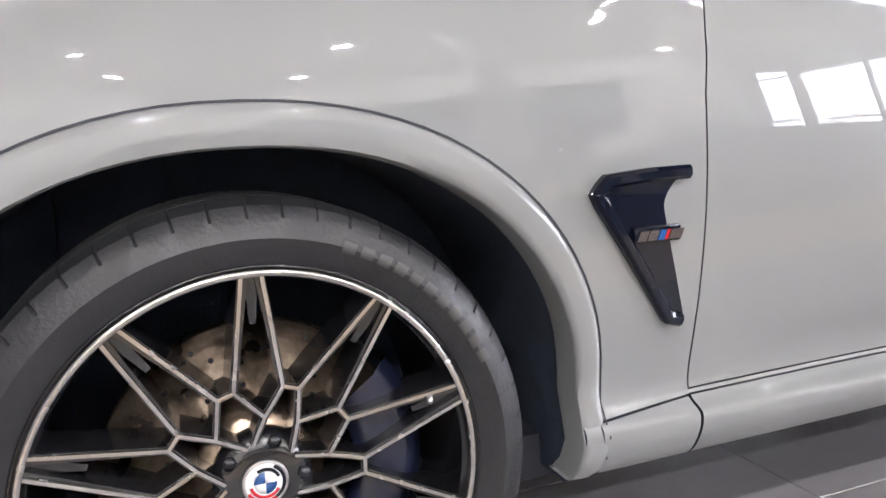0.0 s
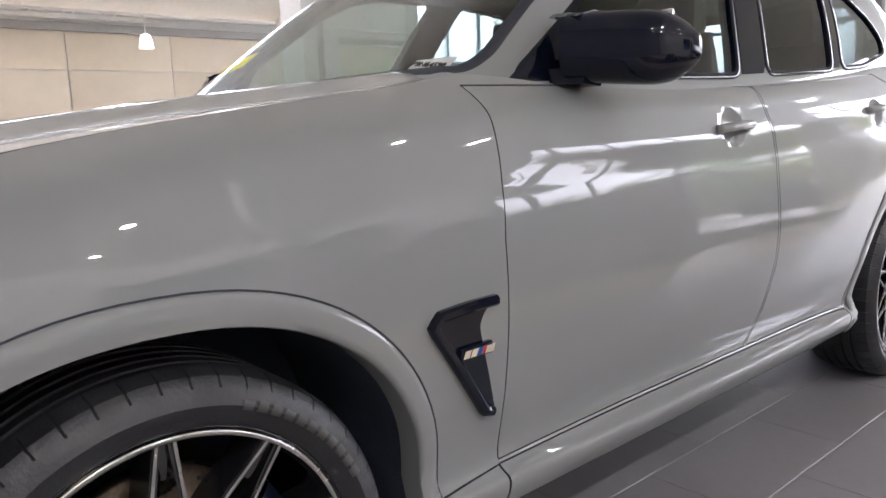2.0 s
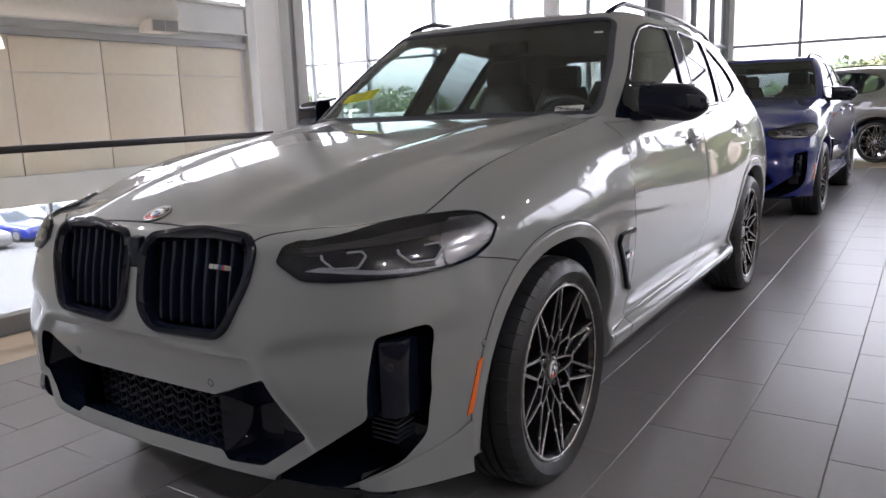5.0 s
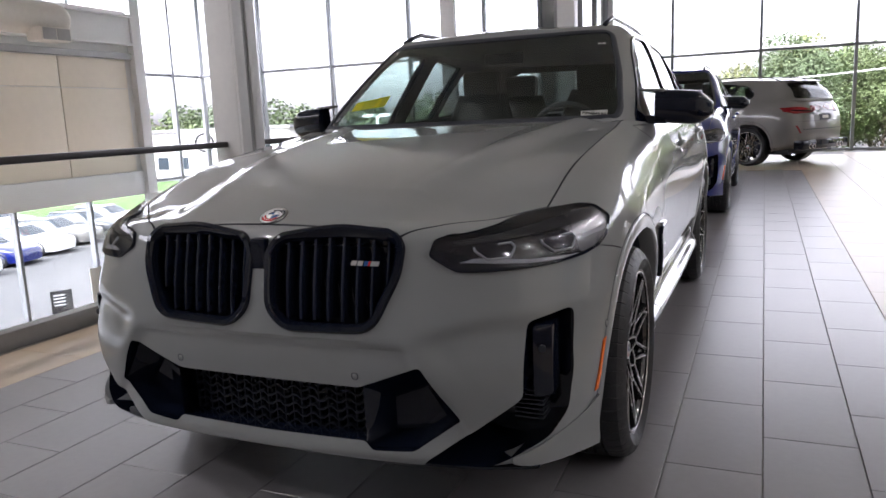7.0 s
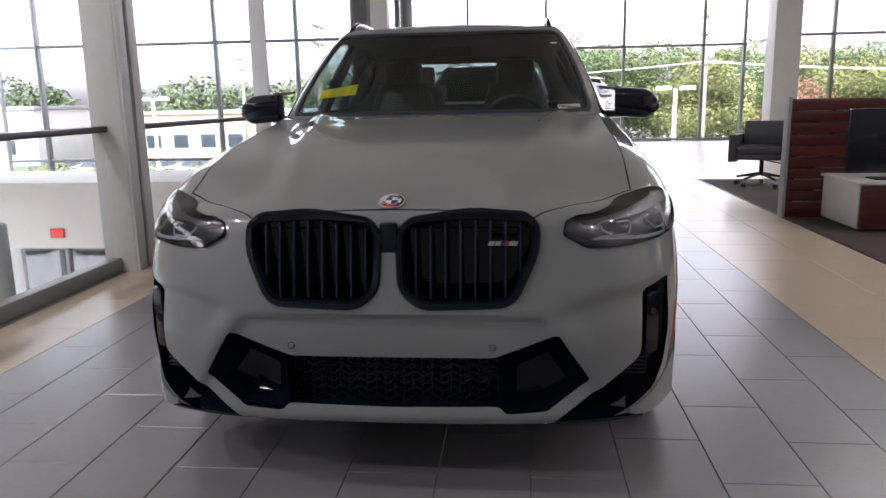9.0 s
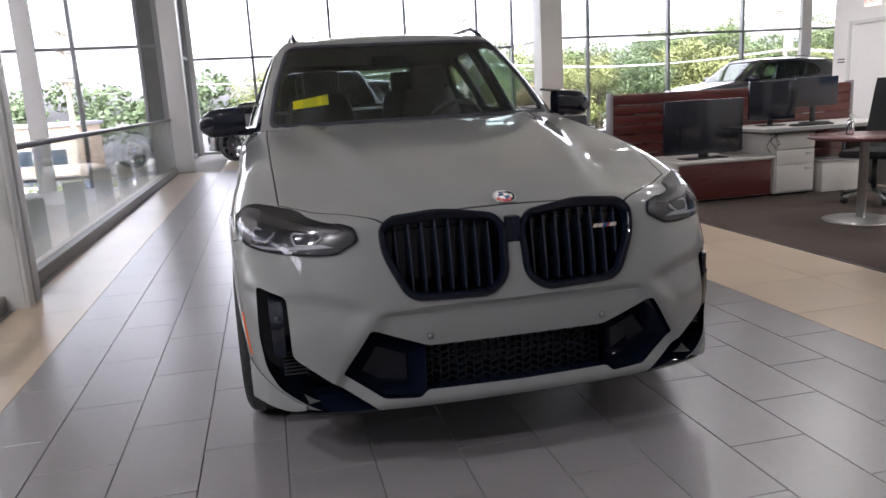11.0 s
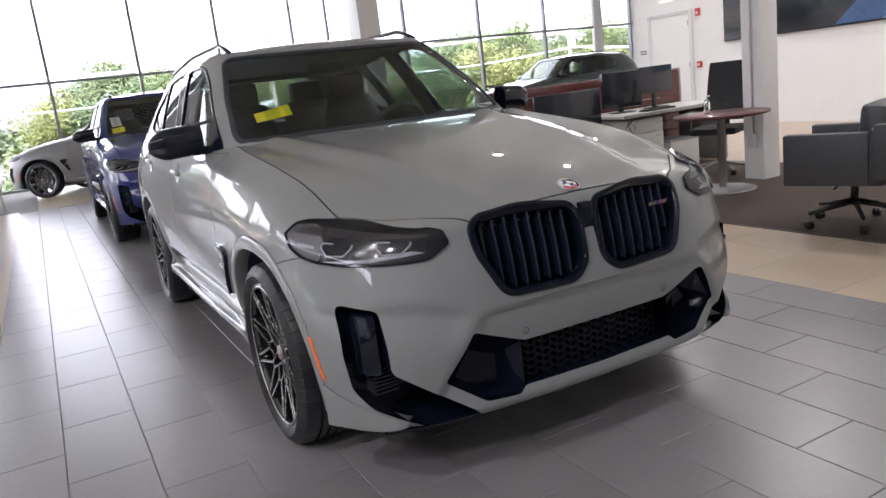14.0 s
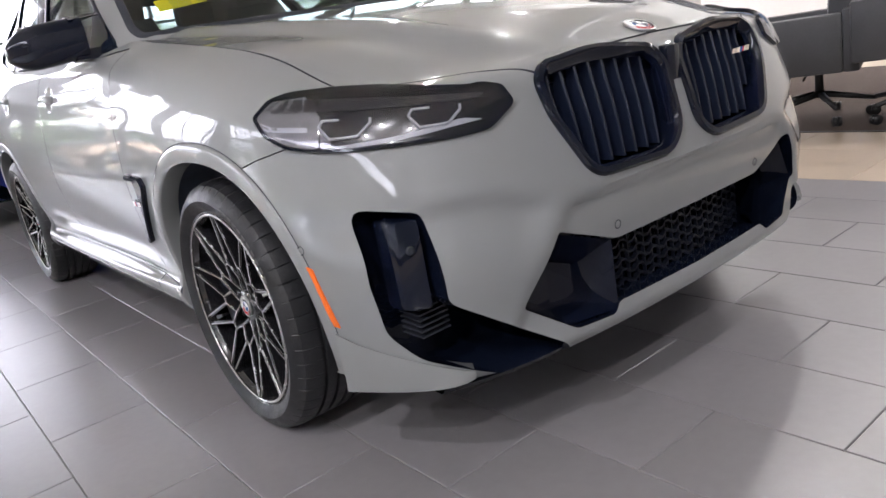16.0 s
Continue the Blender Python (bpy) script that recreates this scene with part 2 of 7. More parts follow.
def thin_glass(name, tint, sheen=0.04):
    """Clear sheet glass: straight through, with a mirror sheen that grows at a slant."""
    m = bpy.data.materials.new(name)
    m.use_nodes = True
    N, L = m.node_tree.nodes, m.node_tree.links
    N.remove(N["Principled BSDF"])
    clear, gloss, slant, power, span, mix = (N.new(k) for k in ("ShaderNodeBsdfTransparent", "ShaderNodeBsdfGlossy", "ShaderNodeLayerWeight", "ShaderNodeMath", "ShaderNodeMapRange", "ShaderNodeMixShader"))
    clear.inputs["Color"].default_value = (*tint, 1)
    gloss.inputs["Roughness"].default_value = 0.01
    slant.inputs["Blend"].default_value = 0.5
    power.operation = "POWER"
    power.inputs[1].default_value = 5.0
    span.inputs["To Min"].default_value = sheen
    L.new(slant.outputs["Facing"], power.inputs[0])
    L.new(power.outputs[0], span.inputs["Value"])
    L.new(span.outputs[0], mix.inputs[0])
    L.new(clear.outputs[0], mix.inputs[1])
    L.new(gloss.outputs[0], mix.inputs[2])
    L.new(mix.outputs[0], N["Material Output"].inputs["Surface"])
    return m


CAR_GLASS = thin_glass("car glass", (0.80, 0.86, 0.845))
TINTED = thin_glass("tinted car glass", (0.56, 0.60, 0.60), 0.05)


def thin_lens(name, tint):
    """A thin clear cover: straight through, with a sharp sheen."""
    m = bpy.data.materials.new(name)
    m.use_nodes = True
    N, L = m.node_tree.nodes, m.node_tree.links
    N.remove(N["Principled BSDF"])
    clear, sheen, fres, mix = N.new("ShaderNodeBsdfTransparent"), N.new("ShaderNodeBsdfGlossy"), N.new("ShaderNodeFresnel"), N.new("ShaderNodeMixShader")
    clear.inputs["Color"].default_value = (*tint, 1)
    sheen.inputs["Roughness"].default_value = 0.02
    fres.inputs["IOR"].default_value = 1.5
    L.new(fres.outputs[0], mix.inputs[0])
    L.new(clear.outputs[0], mix.inputs[1])
    L.new(sheen.outputs[0], mix.inputs[2])
    L.new(mix.outputs[0], N["Material Output"].inputs["Surface"])
    return m


LENS = thin_lens("smoked lamp lens", (0.92, 0.92, 0.94))
SLAT_BLACK = material("satin black slat", (0.009, 0.013, 0.028), 0.24, vary=0.15, scale=40, spec=0.5)
MESH_BLACK = material("black mesh plastic", (0.006, 0.008, 0.016), 0.45, vary=0.15, scale=40, spec=0.3)
LAMP_NAVY = material("dark blue lamp bowl", (0.006, 0.008, 0.022), 0.12, 0.2, 0.6, vary=0.2, scale=30)
LAMP_DOME = material("grey lamp dome", (0.42, 0.42, 0.43), 0.20, 0.6, 0.2, vary=0.2, scale=45)
TYRE_MARK = material("raised tyre lettering", (0.07, 0.07, 0.07), 0.6, vary=0.15, scale=60)
LAMP_LID = material("lamp eyelid", (0.05, 0.05, 0.055), 0.3, 0.3, vary=0.1, scale=30)
LAMP_DARK = material("lamp housing", (0.010, 0.011, 0.016), 0.22, 0.0, 0.0, vary=0.2, scale=30)
LAMP_SILVER = material("lamp reflector", (0.50, 0.50, 0.52), 0.20, 1.0, vary=0.15, scale=50)
LAMP_WHITE = material("light guide", (0.42, 0.43, 0.46), 0.25, vary=0.05, scale=60)
LEATHER = material("black leather", (0.028, 0.028, 0.031), 0.42, vary=0.2, scale=18, bump=0.25, bump_scale=220)
ORANGE = material("amber reflector", (0.85, 0.16, 0.02), 0.2, 0.0, 0.5, vary=0.12, scale=80, bump=0.1, bump_scale=300)
RED_LAMP = material("tail lamp red", (0.20, 0.005, 0.010), 0.12, 0.0, 0.8, vary=0.1, scale=40)
BADGE_BLUE = material("badge blue", (0.015, 0.07, 0.22), 0.2, 0.0, 0.5, vary=0.05, scale=80)
BADGE_RED = material("badge red", (0.5, 0.02, 0.03), 0.2, 0.0, 0.5, vary=0.05, scale=80)
BADGE_WHITE = material("badge white", (0.75, 0.75, 0.75), 0.2, 0.0, 0.5, vary=0.03, scale=80)
YELLOW = material("yellow paper", (0.72, 0.68, 0.03), 0.6, vary=0.06, scale=12, bump=0.1)
PAPER = material("white paper", (0.75, 0.75, 0.73), 0.7, vary=0.04, scale=14, bump=0.1)
INK = material("black print", (0.02, 0.02, 0.02), 0.7, vary=0.1, scale=50)


# ---------------------------------------------------------------- showroom materials
TILE_DARK = material("grey floor tile", (0.222, 0.214, 0.223), 0.30, vary=0.07, scale=3.5, bump=0.012, bump_scale=60, rough_vary=0.008, each=0.05, spec=1.0)
TILE_BEIGE = material("beige floor tile", (0.54, 0.435, 0.325), 0.30, vary=0.05, scale=3.0, bump=0.015, bump_scale=60, rough_vary=0.012, each=0.05)
GROUT = material("grout", (0.30, 0.29, 0.275), 0.85, vary=0.15, scale=12)
CARPET = material("brown carpet", (0.085, 0.062, 0.052), 0.95, vary=0.30, scale=30, bump=0.6, bump_scale=350)
WALL_WHITE = material("white wall paint", (0.78, 0.77, 0.75), 0.7, vary=0.03, scale=1.5, bump=0.05, bump_scale=150)
# for the unseen south wall only, dark so that little light returns to the car
WALL_GREY = material("grey wall paint", (0.26, 0.26, 0.27), 0.7, vary=0.04, scale=1.5, bump=0.05, bump_scale=150)
WALL_PANEL = material("cream wall panel", (0.66, 0.60, 0.50), 0.55, vary=0.04, scale=0.8, bump=0.03, bump_scale=60, each=0.03)
STEEL_WHITE = material("white painted steel", (0.62, 0.62, 0.61), 0.45, vary=0.05, scale=2.5, bump=0.03)
STEEL_GREY = material("grey painted steel", (0.30, 0.30, 0.30), 0.45, vary=0.06, scale=2.5, bump=0.03)
MULLION = material("aluminium mullion", (0.26, 0.27, 0.28), 0.4, 0.6, vary=0.08, scale=3)
COLUMN_GREEN = material("grey-green column paint", (0.42, 0.46, 0.44), 0.5, vary=0.06, scale=2.0, bump=0.03)
RAIL_TOP = material("dark bronze handrail", (0.05, 0.045, 0.045), 0.35, 0.5, vary=0.1, scale=6)
PANE = thin_glass("window glass", (0.855, 0.865, 0.863), 0.03)
RAIL_PANE = thin_glass("balustrade glass", (0.965, 0.985, 0.98), 0.03)
CEILING = material("ceiling paint", (0.62, 0.61, 0.59), 0.8, vary=0.04, scale=1.0, bump=0.04)
DUCT = material("duct steel", (0.60, 0.57, 0.52), 0.55, 0.1, vary=0.06, scale=2.0, bump=0.04, bump_scale=20)
CHERRY = material("cherry wood veneer", (0.095, 0.020, 0.017), 0.32, 0.0, 0.3, vary=0.28, scale=3.0, stretch=(1.0, 6.0, 9.0), rough_vary=0.05)
LAMINATE = material("white laminate", (0.62, 0.61, 0.58), 0.45, vary=0.04, scale=4)
SCREEN = material("dark screen", (0.006, 0.009, 0.017), 0.18, 0.0, 0.3, vary=0.1, scale=10)
SCREEN_BLUE = material("blue screen picture", (0.035, 0.085, 0.20), 0.2, vary=0.2, scale=1.5)
SCREEN_PALE = material("pale blue screen picture", (0.16, 0.25, 0.40), 0.2, vary=0.25, scale=1.5)
CHAIR_BLACK = material("black chair fabric", (0.018, 0.018, 0.020), 0.75, vary=0.2, scale=20, bump=0.3, bump_scale=300)
VINYL = material("dark grey vinyl", (0.045, 0.047, 0.052), 0.45, vary=0.12, scale=10, bump=0.15, bump_scale=180)
NYLON = material("black nylon", (0.015, 0.015, 0.016), 0.4, vary=0.15, scale=20)
CLEAR = glass("clear plastic", (0.95, 0.97, 0.97))
RED_SIGN = material("red plastic", (0.5, 0.03, 0.03), 0.4, vary=0.08, scale=20)
LIT_WHITE = emitter("lit white", (1.0, 0.95, 0.90), 0.10)
LIT_RED = emitter("lit red letters", (0.9, 0.06, 0.05), 0.06)
LIT_SIGN = emitter("lit sign face", (1.0, 0.86, 0.80), 0.06)
T = 0.3048
X0 = -0.190
Y_EVEN, Y_ODD = -0.985, -0.985 - T


def structure(name, bm, mt, label="", smooth=30):
    return tagged(part(name, bm, mt, None, label, smooth), label, "", "", "structure")


# ---------------------------------------------------------------- floors
floor = structure("floor", box_bm((-2.78, -7.0, -0.5), (16.0, 18.0, -0.006)), GROUT, "tiled showroom floor, grey strip between beige borders")
structure("carpet", box_bm((3.04, -7.0, -0.006), (5.85, 8.2, 0.004), 0.002), CARPET, "brown carpet in the desk area")
structure("carpet_trim", box_bm((3.015, -7.0, -0.006), (3.04, 8.2, 0.003)), RAIL_TOP, "dark metal carpet edge strip")

# ---------------------------------------------------------------- walls and ceilings
structure("wall_right", box_bm((10.0, -7.0, -0.006), (10.25, 9.5, 5.5)), WALL_WHITE, "white painted wall with a service door")
structure("wall_far_right", box_bm((16.0, 9.25, -4.2), (16.2, 16.2, 5.5)), WALL_WHITE, "white end wall")
structure("wall_return", box_bm((10.25, 9.25, -0.006), (16.0, 9.5, 5.5)), WALL_WHITE, "white wall behind the office")
# unseen wall added to close the room, grey to dim the car's front
structure("wall_south", box_bm((-12.2, -7.2, -4.2), (10.25, -7.0, 5.5)), WALL_GREY, "unseen grey closing wall that dims light on the car's front")
structure("ceiling", box_bm((-12.2, -7.2, 5.5), (16.2, 18.2, 5.7)), CEILING, "high pale ceiling")
structure("ceiling_low", box_bm((-12.03, -7.0, 3.50), (-8.9, 4.7, 3.6)), CEILING, "low ceiling over the lower hall")
structure("lower_floor", box_bm((-12.2, -7.2, -4.4), (-2.78, 13.0, -4.2)), TILE_BEIGE, "pale floor of the lower hall")
structure("slab_edge", box_bm((-2.90, -7.0, -0.55), (-2.78, 13.2, 0.0)), WALL_WHITE, "white edge of the upper floor")
structure("wall_under_slab", box_bm((-2.95, -7.0, -4.2), (-2.85, 13.0, -0.55)), WALL_WHITE, "white wall of the lower hall")
wall = structure("wall_left", box_bm((-12.2, -7.2, -0.25), (-12.03, 11.0, 3.86)), STEEL_WHITE, "wall clad in cream panels")
structure("wall_left_low", box_bm((-12.2, -7.2, -4.2), (-12.03, 11.0, -3.7)), WALL_WHITE, "low white kerb wall")
for k in range(10):
    y = -7.38 + 1.795 * k
    for z0, z1 in ((0.30, 2.15), (2.165, 2.79)):
        part("panel", box_bm((-12.03, y + 0.012, z0), (-12.0, min(10.98, y + 1.783), z1), 0.006), WALL_PANEL, wall)
structure("wall_beam", box_bm((-12.02, -7.0, 2.80), (-11.92, 10.7, 2.94), 0.01), STEEL_GREY, "grey steel channel over the panels")
structure("wall_girder", box_bm((-12.02, -7.0, 3.14), (-11.90, 10.7, 3.72), 0.01), STEEL_WHITE, "deep white girder along the wall")
structure("girder_flange", box_bm((-12.02, -7.0, 3.72), (-11.78, 10.7, 3.76), 0.005), STEEL_WHITE, "top flange of the white girder")
structure("girder_foot", box_bm((-12.02, -7.0, 3.10), (-11.78, 10.7, 3.14), 0.005), STEEL_WHITE, "bottom flange of the white girder")
structure("wall_post", box_bm((-12.03, 10.72, -4.2), (-11.86, 11.0, 5.5), 0.01), STEEL_WHITE, "white steel post beside the tall glazing")
structure("wall_band", box_bm((-12.05, -7.0, -0.25), (-11.95, 11.0, 0.29), 0.01), STEEL_WHITE, "pale band under the panels")

# ---------------------------------------------------------------- glazing
def glazing(name, label, a, b, z0, z1, bars, posts, wide=(), mull=MULLION):
    """A curtain wall from a to b in plan: posts at distances along it, bars at heights, a pane in every bay."""
    a, b = Vector((*a, 0)), Vector((*b, 0))
    way = (b - a).normalized()
    m = Matrix.Translation(a) @ Matrix.Rotation(math.atan2(way.y, way.x), 4, "Z")
    win = empty(name, m, label, "window", "", "structure")
    length = (b - a).length
    for s in posts:
        w = 0.16 if s in wide else 0.035
        part("mullion", box_bm((s - w, -0.07, z0), (s + w, 0.07, z1), 0.006), STEEL_WHITE if s in wide else mull, win)
    for z in bars:
        part("transom", box_bm((0, -0.045, z - 0.032), (length, 0.045, z + 0.032), 0.005), mull, win)
    cuts = sorted([z0, z1] + list(bars))
    xs = [0.0] + sorted(posts) + [length]
    for u, v in zip(xs, xs[1:]):
        if v - u < 0.12:
            continue
        for p, q in zip(cuts, cuts[1:]):
            if q - p > 0.12:
                g = part("pane", box_bm((u + 0.03, -0.008, p + 0.03), (v - 0.03, 0.008, q - 0.03)), PANE, win, smooth=0)
                g.visible_shadow = False
    return win


glazing("window_1", "tall glazed front with grey mullions", (-12.03, 13.0), (-2.70, 13.0), -4.2, 5.5, (-2.0, 0.02, 2.50, 4.7), (0.08, 0.83, 1.95, 3.95, 6.0, 6.95, 7.78, 9.0), (0.83, 6.95))
glazing("window_2", "glazed return of the showroom front", (-2.62, 13.2), (-2.62, 18.0), -0.006, 5.5, (0.04, 2.50, 4.7), (0.1, 1.7, 3.3, 4.7), ())
glazing("window_3", "tall glazed back of the showroom", (-2.62, 18.0), (6.45, 18.0), -0.006, 5.5, (0.04, 2.50, 4.85), (0.03, 1.70, 3.80, 5.88, 7.95, 9.0), (0.03,))
glazing("window_4", "glazed corner beside the office", (6.9, 16.0), (16.0, 16.0), -0.006, 5.5, (0.04, 2.56, 4.85), (0.05, 0.93, 3.3, 5.6, 7.65, 9.0), (7.65,))
glazing("window_5", "short glazed return", (6.75, 16.0), (6.75, 18.0), -0.006, 5.5, (0.04, 2.56, 4.85), (1.0,), ())
glazing("window_6", "lower hall window on the car park", (-12.1, -7.0), (-12.1, 11.0), -3.7, -0.25, (), tuple(1.8 * k for k in range(1, 10)), ())
glazing("window_8", "clerestory windows over the white girder", (-12.1, -7.0), (-12.1, 11.0), 3.86, 5.5, (), tuple(1.8 * k for k in range(1, 10)), ())
glazing("window_7", "glazed end of the lower hall wall", (-12.03, 11.0), (-12.03, 13.0), -4.2, 5.5, (-2.0, 0.02, 2.5, 4.7), (0.05, 1.0), ())

# ---------------------------------------------------------------- columns
def column(name, x0, y0, x1, y1, z0, z1, mt, label):
    col = structure(name, box_bm((x0, y0, z0), (x1, y1, z1), 0.012), mt, label)
    return col


column("column_1", -2.70, 2.26, -2.455, 2.54, -4.2, 5.5, STEEL_WHITE, "pale square steel column with flange strips at the balustrade")
for y0, y1 in ((2.262, 2.372), (2.425, 2.538)):
    part("flange", box_bm((-2.455, y0, 0.0), (-2.43, y1, 5.5), 0.004), STEEL_WHITE, bpy.data.objects["column_1"])
part("groove", box_bm((-2.456, 2.372, 0.0), (-2.447, 2.425, 5.5)), STEEL_GREY, bpy.data.objects["column_1"], "grey groove between the flanges")
column("column_2", -2.60, 12.75, -2.25, 13.08, -4.2, 5.5, STEEL_WHITE, "pale square steel column at the window corner")
column("column_3", 4.82, 2.29, 5.06, 2.53, -0.006, 5.5, WALL_WHITE, "white square column with conduit and socket")
column("column_4", 6.4, 15.7, 7.0, 16.3, -0.006, 5.5, STEEL_WHITE, "pale column where the glazing steps")
column("column_5", -3.03, 13.12, -2.62, 13.45, -4.2, 5.5, STEEL_GREY, "grey steel column outside the glass")
col = bpy.data.objects["column_3"]
bm = bmesh.new()
add_path(bm, [(4.808, 2.405, 5.4), (4.808, 2.405, 0.46)], 0.011, 8)
part("conduit", bm, STEEL_WHITE, col)
box_ = part("socket_box", box_bm((4.775, 2.36, 0.33), (4.82, 2.45, 0.46), 0.006), STEEL_WHITE, col, "white socket box")
part("socket_face", box_bm((4.769, 2.37, 0.345), (4.776, 2.44, 0.445), 0.003), LAMINATE, box_)

# ---------------------------------------------------------------- vestibule of the lower hall
structure("wall_vestibule", box_bm((-11.53, 10.4, -1.47), (-3.4, 12.85, -0.20), 0.01), WALL_WHITE, "white block of the entrance vestibule below")
glazing("window_9", "glass doors under the vestibule block", (-11.5, 10.5), (-3.4, 10.5), -4.2, -1.47, (-3.2,), (0.1, 1.6, 1.75, 3.2, 4.7, 6.3, 8.0), ())
red = empty("hall_sign", Matrix.Identity(4), "small red lit sign on the vestibule wall", "sign")
part("sign_box", box_bm((-8.55, 10.37, -1.26), (-8.27, 10.398, -1.08), 0.006), RED_SIGN, red)
part("sign_face", box_bm((-8.52, 10.364, -1.24), (-8.30, 10.371, -1.10), 0.002), LIT_RED, red)

# ---------------------------------------------------------------- balustrade
def balustrade(name, y0, y1, x=-2.62):
    b = empty(name, Matrix.Identity(4), "frameless glass balustrade with a dark metal handrail", "balustrade", "glass balustrades")
    part("base_shoe", box_bm((x - 0.05, y0, -0.006), (x + 0.05, y1, 0.10), 0.006), STEEL_GREY, b, "grey metal base shoe")
    part("handrail", box_bm((x - 0.045, y0, 1.03), (x + 0.045, y1, 1.075), 0.008), RAIL_TOP, b, "dark flat handrail")
    n = max(1, round((y1 - y0) / 1.45))
    for k in range(n):
        u, v = y0 + (y1 - y0) * k / n, y0 + (y1 - y0) * (k + 1) / n
        g = part("glass_panel", box_bm((x - 0.007, u + 0.006, 0.09), (x + 0.007, v - 0.006, 1.04)), RAIL_PANE, b, smooth=0)
        g.visible_shadow = False
    return b


balustrade("balustrade", -6.9, 2.26)
balustrade("balustrade", 2.54, 12.75)

for k in range(7):
    col = bmesh.new()
    add_lathe(col, [(0.0001, 0.46), (0.108, 0.46), (0.12, 0.448), (0.12, -4.2)], 32, "z", pose(-3.13, 1.62 + 1.72 * k, 0))
    structure("round_column", col, COLUMN_GREEN, "round pale grey-green column of the lower hall")

# ---------------------------------------------------------------- posters in the lower hall
POSTER = material("pale poster card", (0.62, 0.60, 0.57), 0.5, vary=0.04, scale=6)
POSTER_BLUE = material("blue poster card", (0.03, 0.025, 0.30), 0.5, vary=0.06, scale=6)


def lettering(parent, body, size, m, mt):
    """A line of raised lettering as a mesh part."""
    cu = bpy.data.curves.new("letters", "FONT")
    cu.body, cu.size, cu.extrude, cu.align_x, cu.align_y = body, size, 0.001, "CENTER", "CENTER"
    ob = new("letters", cu)
    me = bpy.data.meshes.new_from_object(ob.evaluated_get(bpy.context.evaluated_depsgraph_get()))
    bpy.data.objects.remove(ob)
    me.materials.clear()
    me.materials.append(mt)
    word = new("letters", me)
    word.matrix_basis = m
    word.parent = parent


def poster_stand(y0, y1, top, mt, label):
    p = empty("poster_stand", Matrix.Identity(4), label, "poster", "posters in the lower hall")
    part("card", box_bm((-11.62, y0, top - 1.35), (-11.60, y1, top), 0.003), mt, p)
    for y in (y0 + 0.06, y1 - 0.06):
        part("leg", box_bm((-11.66, y - 0.015, -4.2), (-11.62, y + 0.015, top - 0.1), 0.004), STEEL_GREY, p)
    return p


pst = poster_stand(8.58, 9.41, -1.6, POSTER, "pale poster with a round emblem and black words")
mid, top = 9.0, -1.6
bm = bmesh.new()
add_lathe(bm, [(0.09, 0.0), (0.15, 0.0), (0.15, 0.006), (0.09, 0.006)], 36, "z", pose(-11.598, mid, top - 0.24, 0, 90, 0), True)
part("emblem", bm, STEEL_GREY, pst)
for k, (body, size) in enumerate((("BACK TO", 0.10), ("SCHOOL SUPPLIES", 0.085), ("DRIVE", 0.10))):
    lettering(pst, body, size, pose(-11.597, mid, top - 0.66 - 0.12 * k, 90, 0, 90), INK)
pst = poster_stand(9.47, 10.22, -1.6, POSTER_BLUE, "blue poster with lines of print and a white arrow")
for k in range(6):
    part("print_line", box_bm((-11.60, 9.57, top - 0.16 - 0.09 * k), (-11.596, 10.12, top - 0.11 - 0.09 * k)), PAPER, pst)
part("arrow", box_bm((-11.60, 9.72, top - 1.0), (-11.596, 9.97, top - 0.75)), PAPER, pst)

# ---------------------------------------------------------------- ceiling services over the lower hall
duct = empty("air_duct", Matrix.Identity(4), "large round cream air duct with a square vent", "duct")
bm = bmesh.new()
add_lathe(bm, [(0.25, 0.0), (0.25, 3.0), (0.256, 3.0), (0.256, 3.05), (0.25, 3.05), (0.25, 6.0), (0.256, 6.0), (0.256, 6.05), (0.25, 6.05), (0.25, 9.0), (0.256, 9.0), (0.256, 9.05), (0.25, 9.05), (0.25, 13.15), (0.235, 13.25), (0.19, 13.32), (0.0001, 13.34)], 48, "z", pose(-9.0, -6.9, 2.97, -90, 0, 0))
part("duct_pipe", bm, DUCT, duct)
part("vent_box", box_bm((-8.95, 5.70, 2.60), (-8.62, 6.22, 2.80), 0.008), DUCT, duct)
for y in (5.72, 5.97):
    part("vent_grille", box_bm((-8.622, y, 2.615), (-8.612, y + 0.23, 2.785), 0.002), STEEL_GREY, duct)
for y in (-5.0, -2.0, 1.0, 4.0):
    part("hanger", box_bm((-9.015, y, 3.21), (-8.985, y + 0.03, 3.50)), STEEL_WHITE, duct)
for tx in (-10.0, -11.2):
    truss = empty("roof_truss", pose(0, -6.4 if tx > -11 else -6.3, -0.16), "open white steel roof truss under the ceiling", "truss", "roof trusses")
    bm = bmesh.new()
    add_box(bm, (tx - 0.03, -6.9, 3.36), (tx + 0.03, 11.0, 3.42))
    part("top_chord", bm, STEEL_WHITE, truss)
    bm = bmesh.new()
    add_box(bm, (tx - 0.03, -6.9, 3.06), (tx + 0.03, 11.0, 3.11))
    part("bottom_chord", bm, STEEL_WHITE, truss)
    for k in range(28):
        y = -6.8 + 0.63 * k
        bm = bmesh.new()
        add_tube(bm, (tx, y, 3.09), (tx, y + 0.31, 3.38), 0.012, None, 6)
        add_tube(bm, (tx, y + 0.31, 3.38), (tx, y + 0.63, 3.09), 0.012, None, 6)
        part("web_bar", bm, STEEL_WHITE, truss, smooth=0)
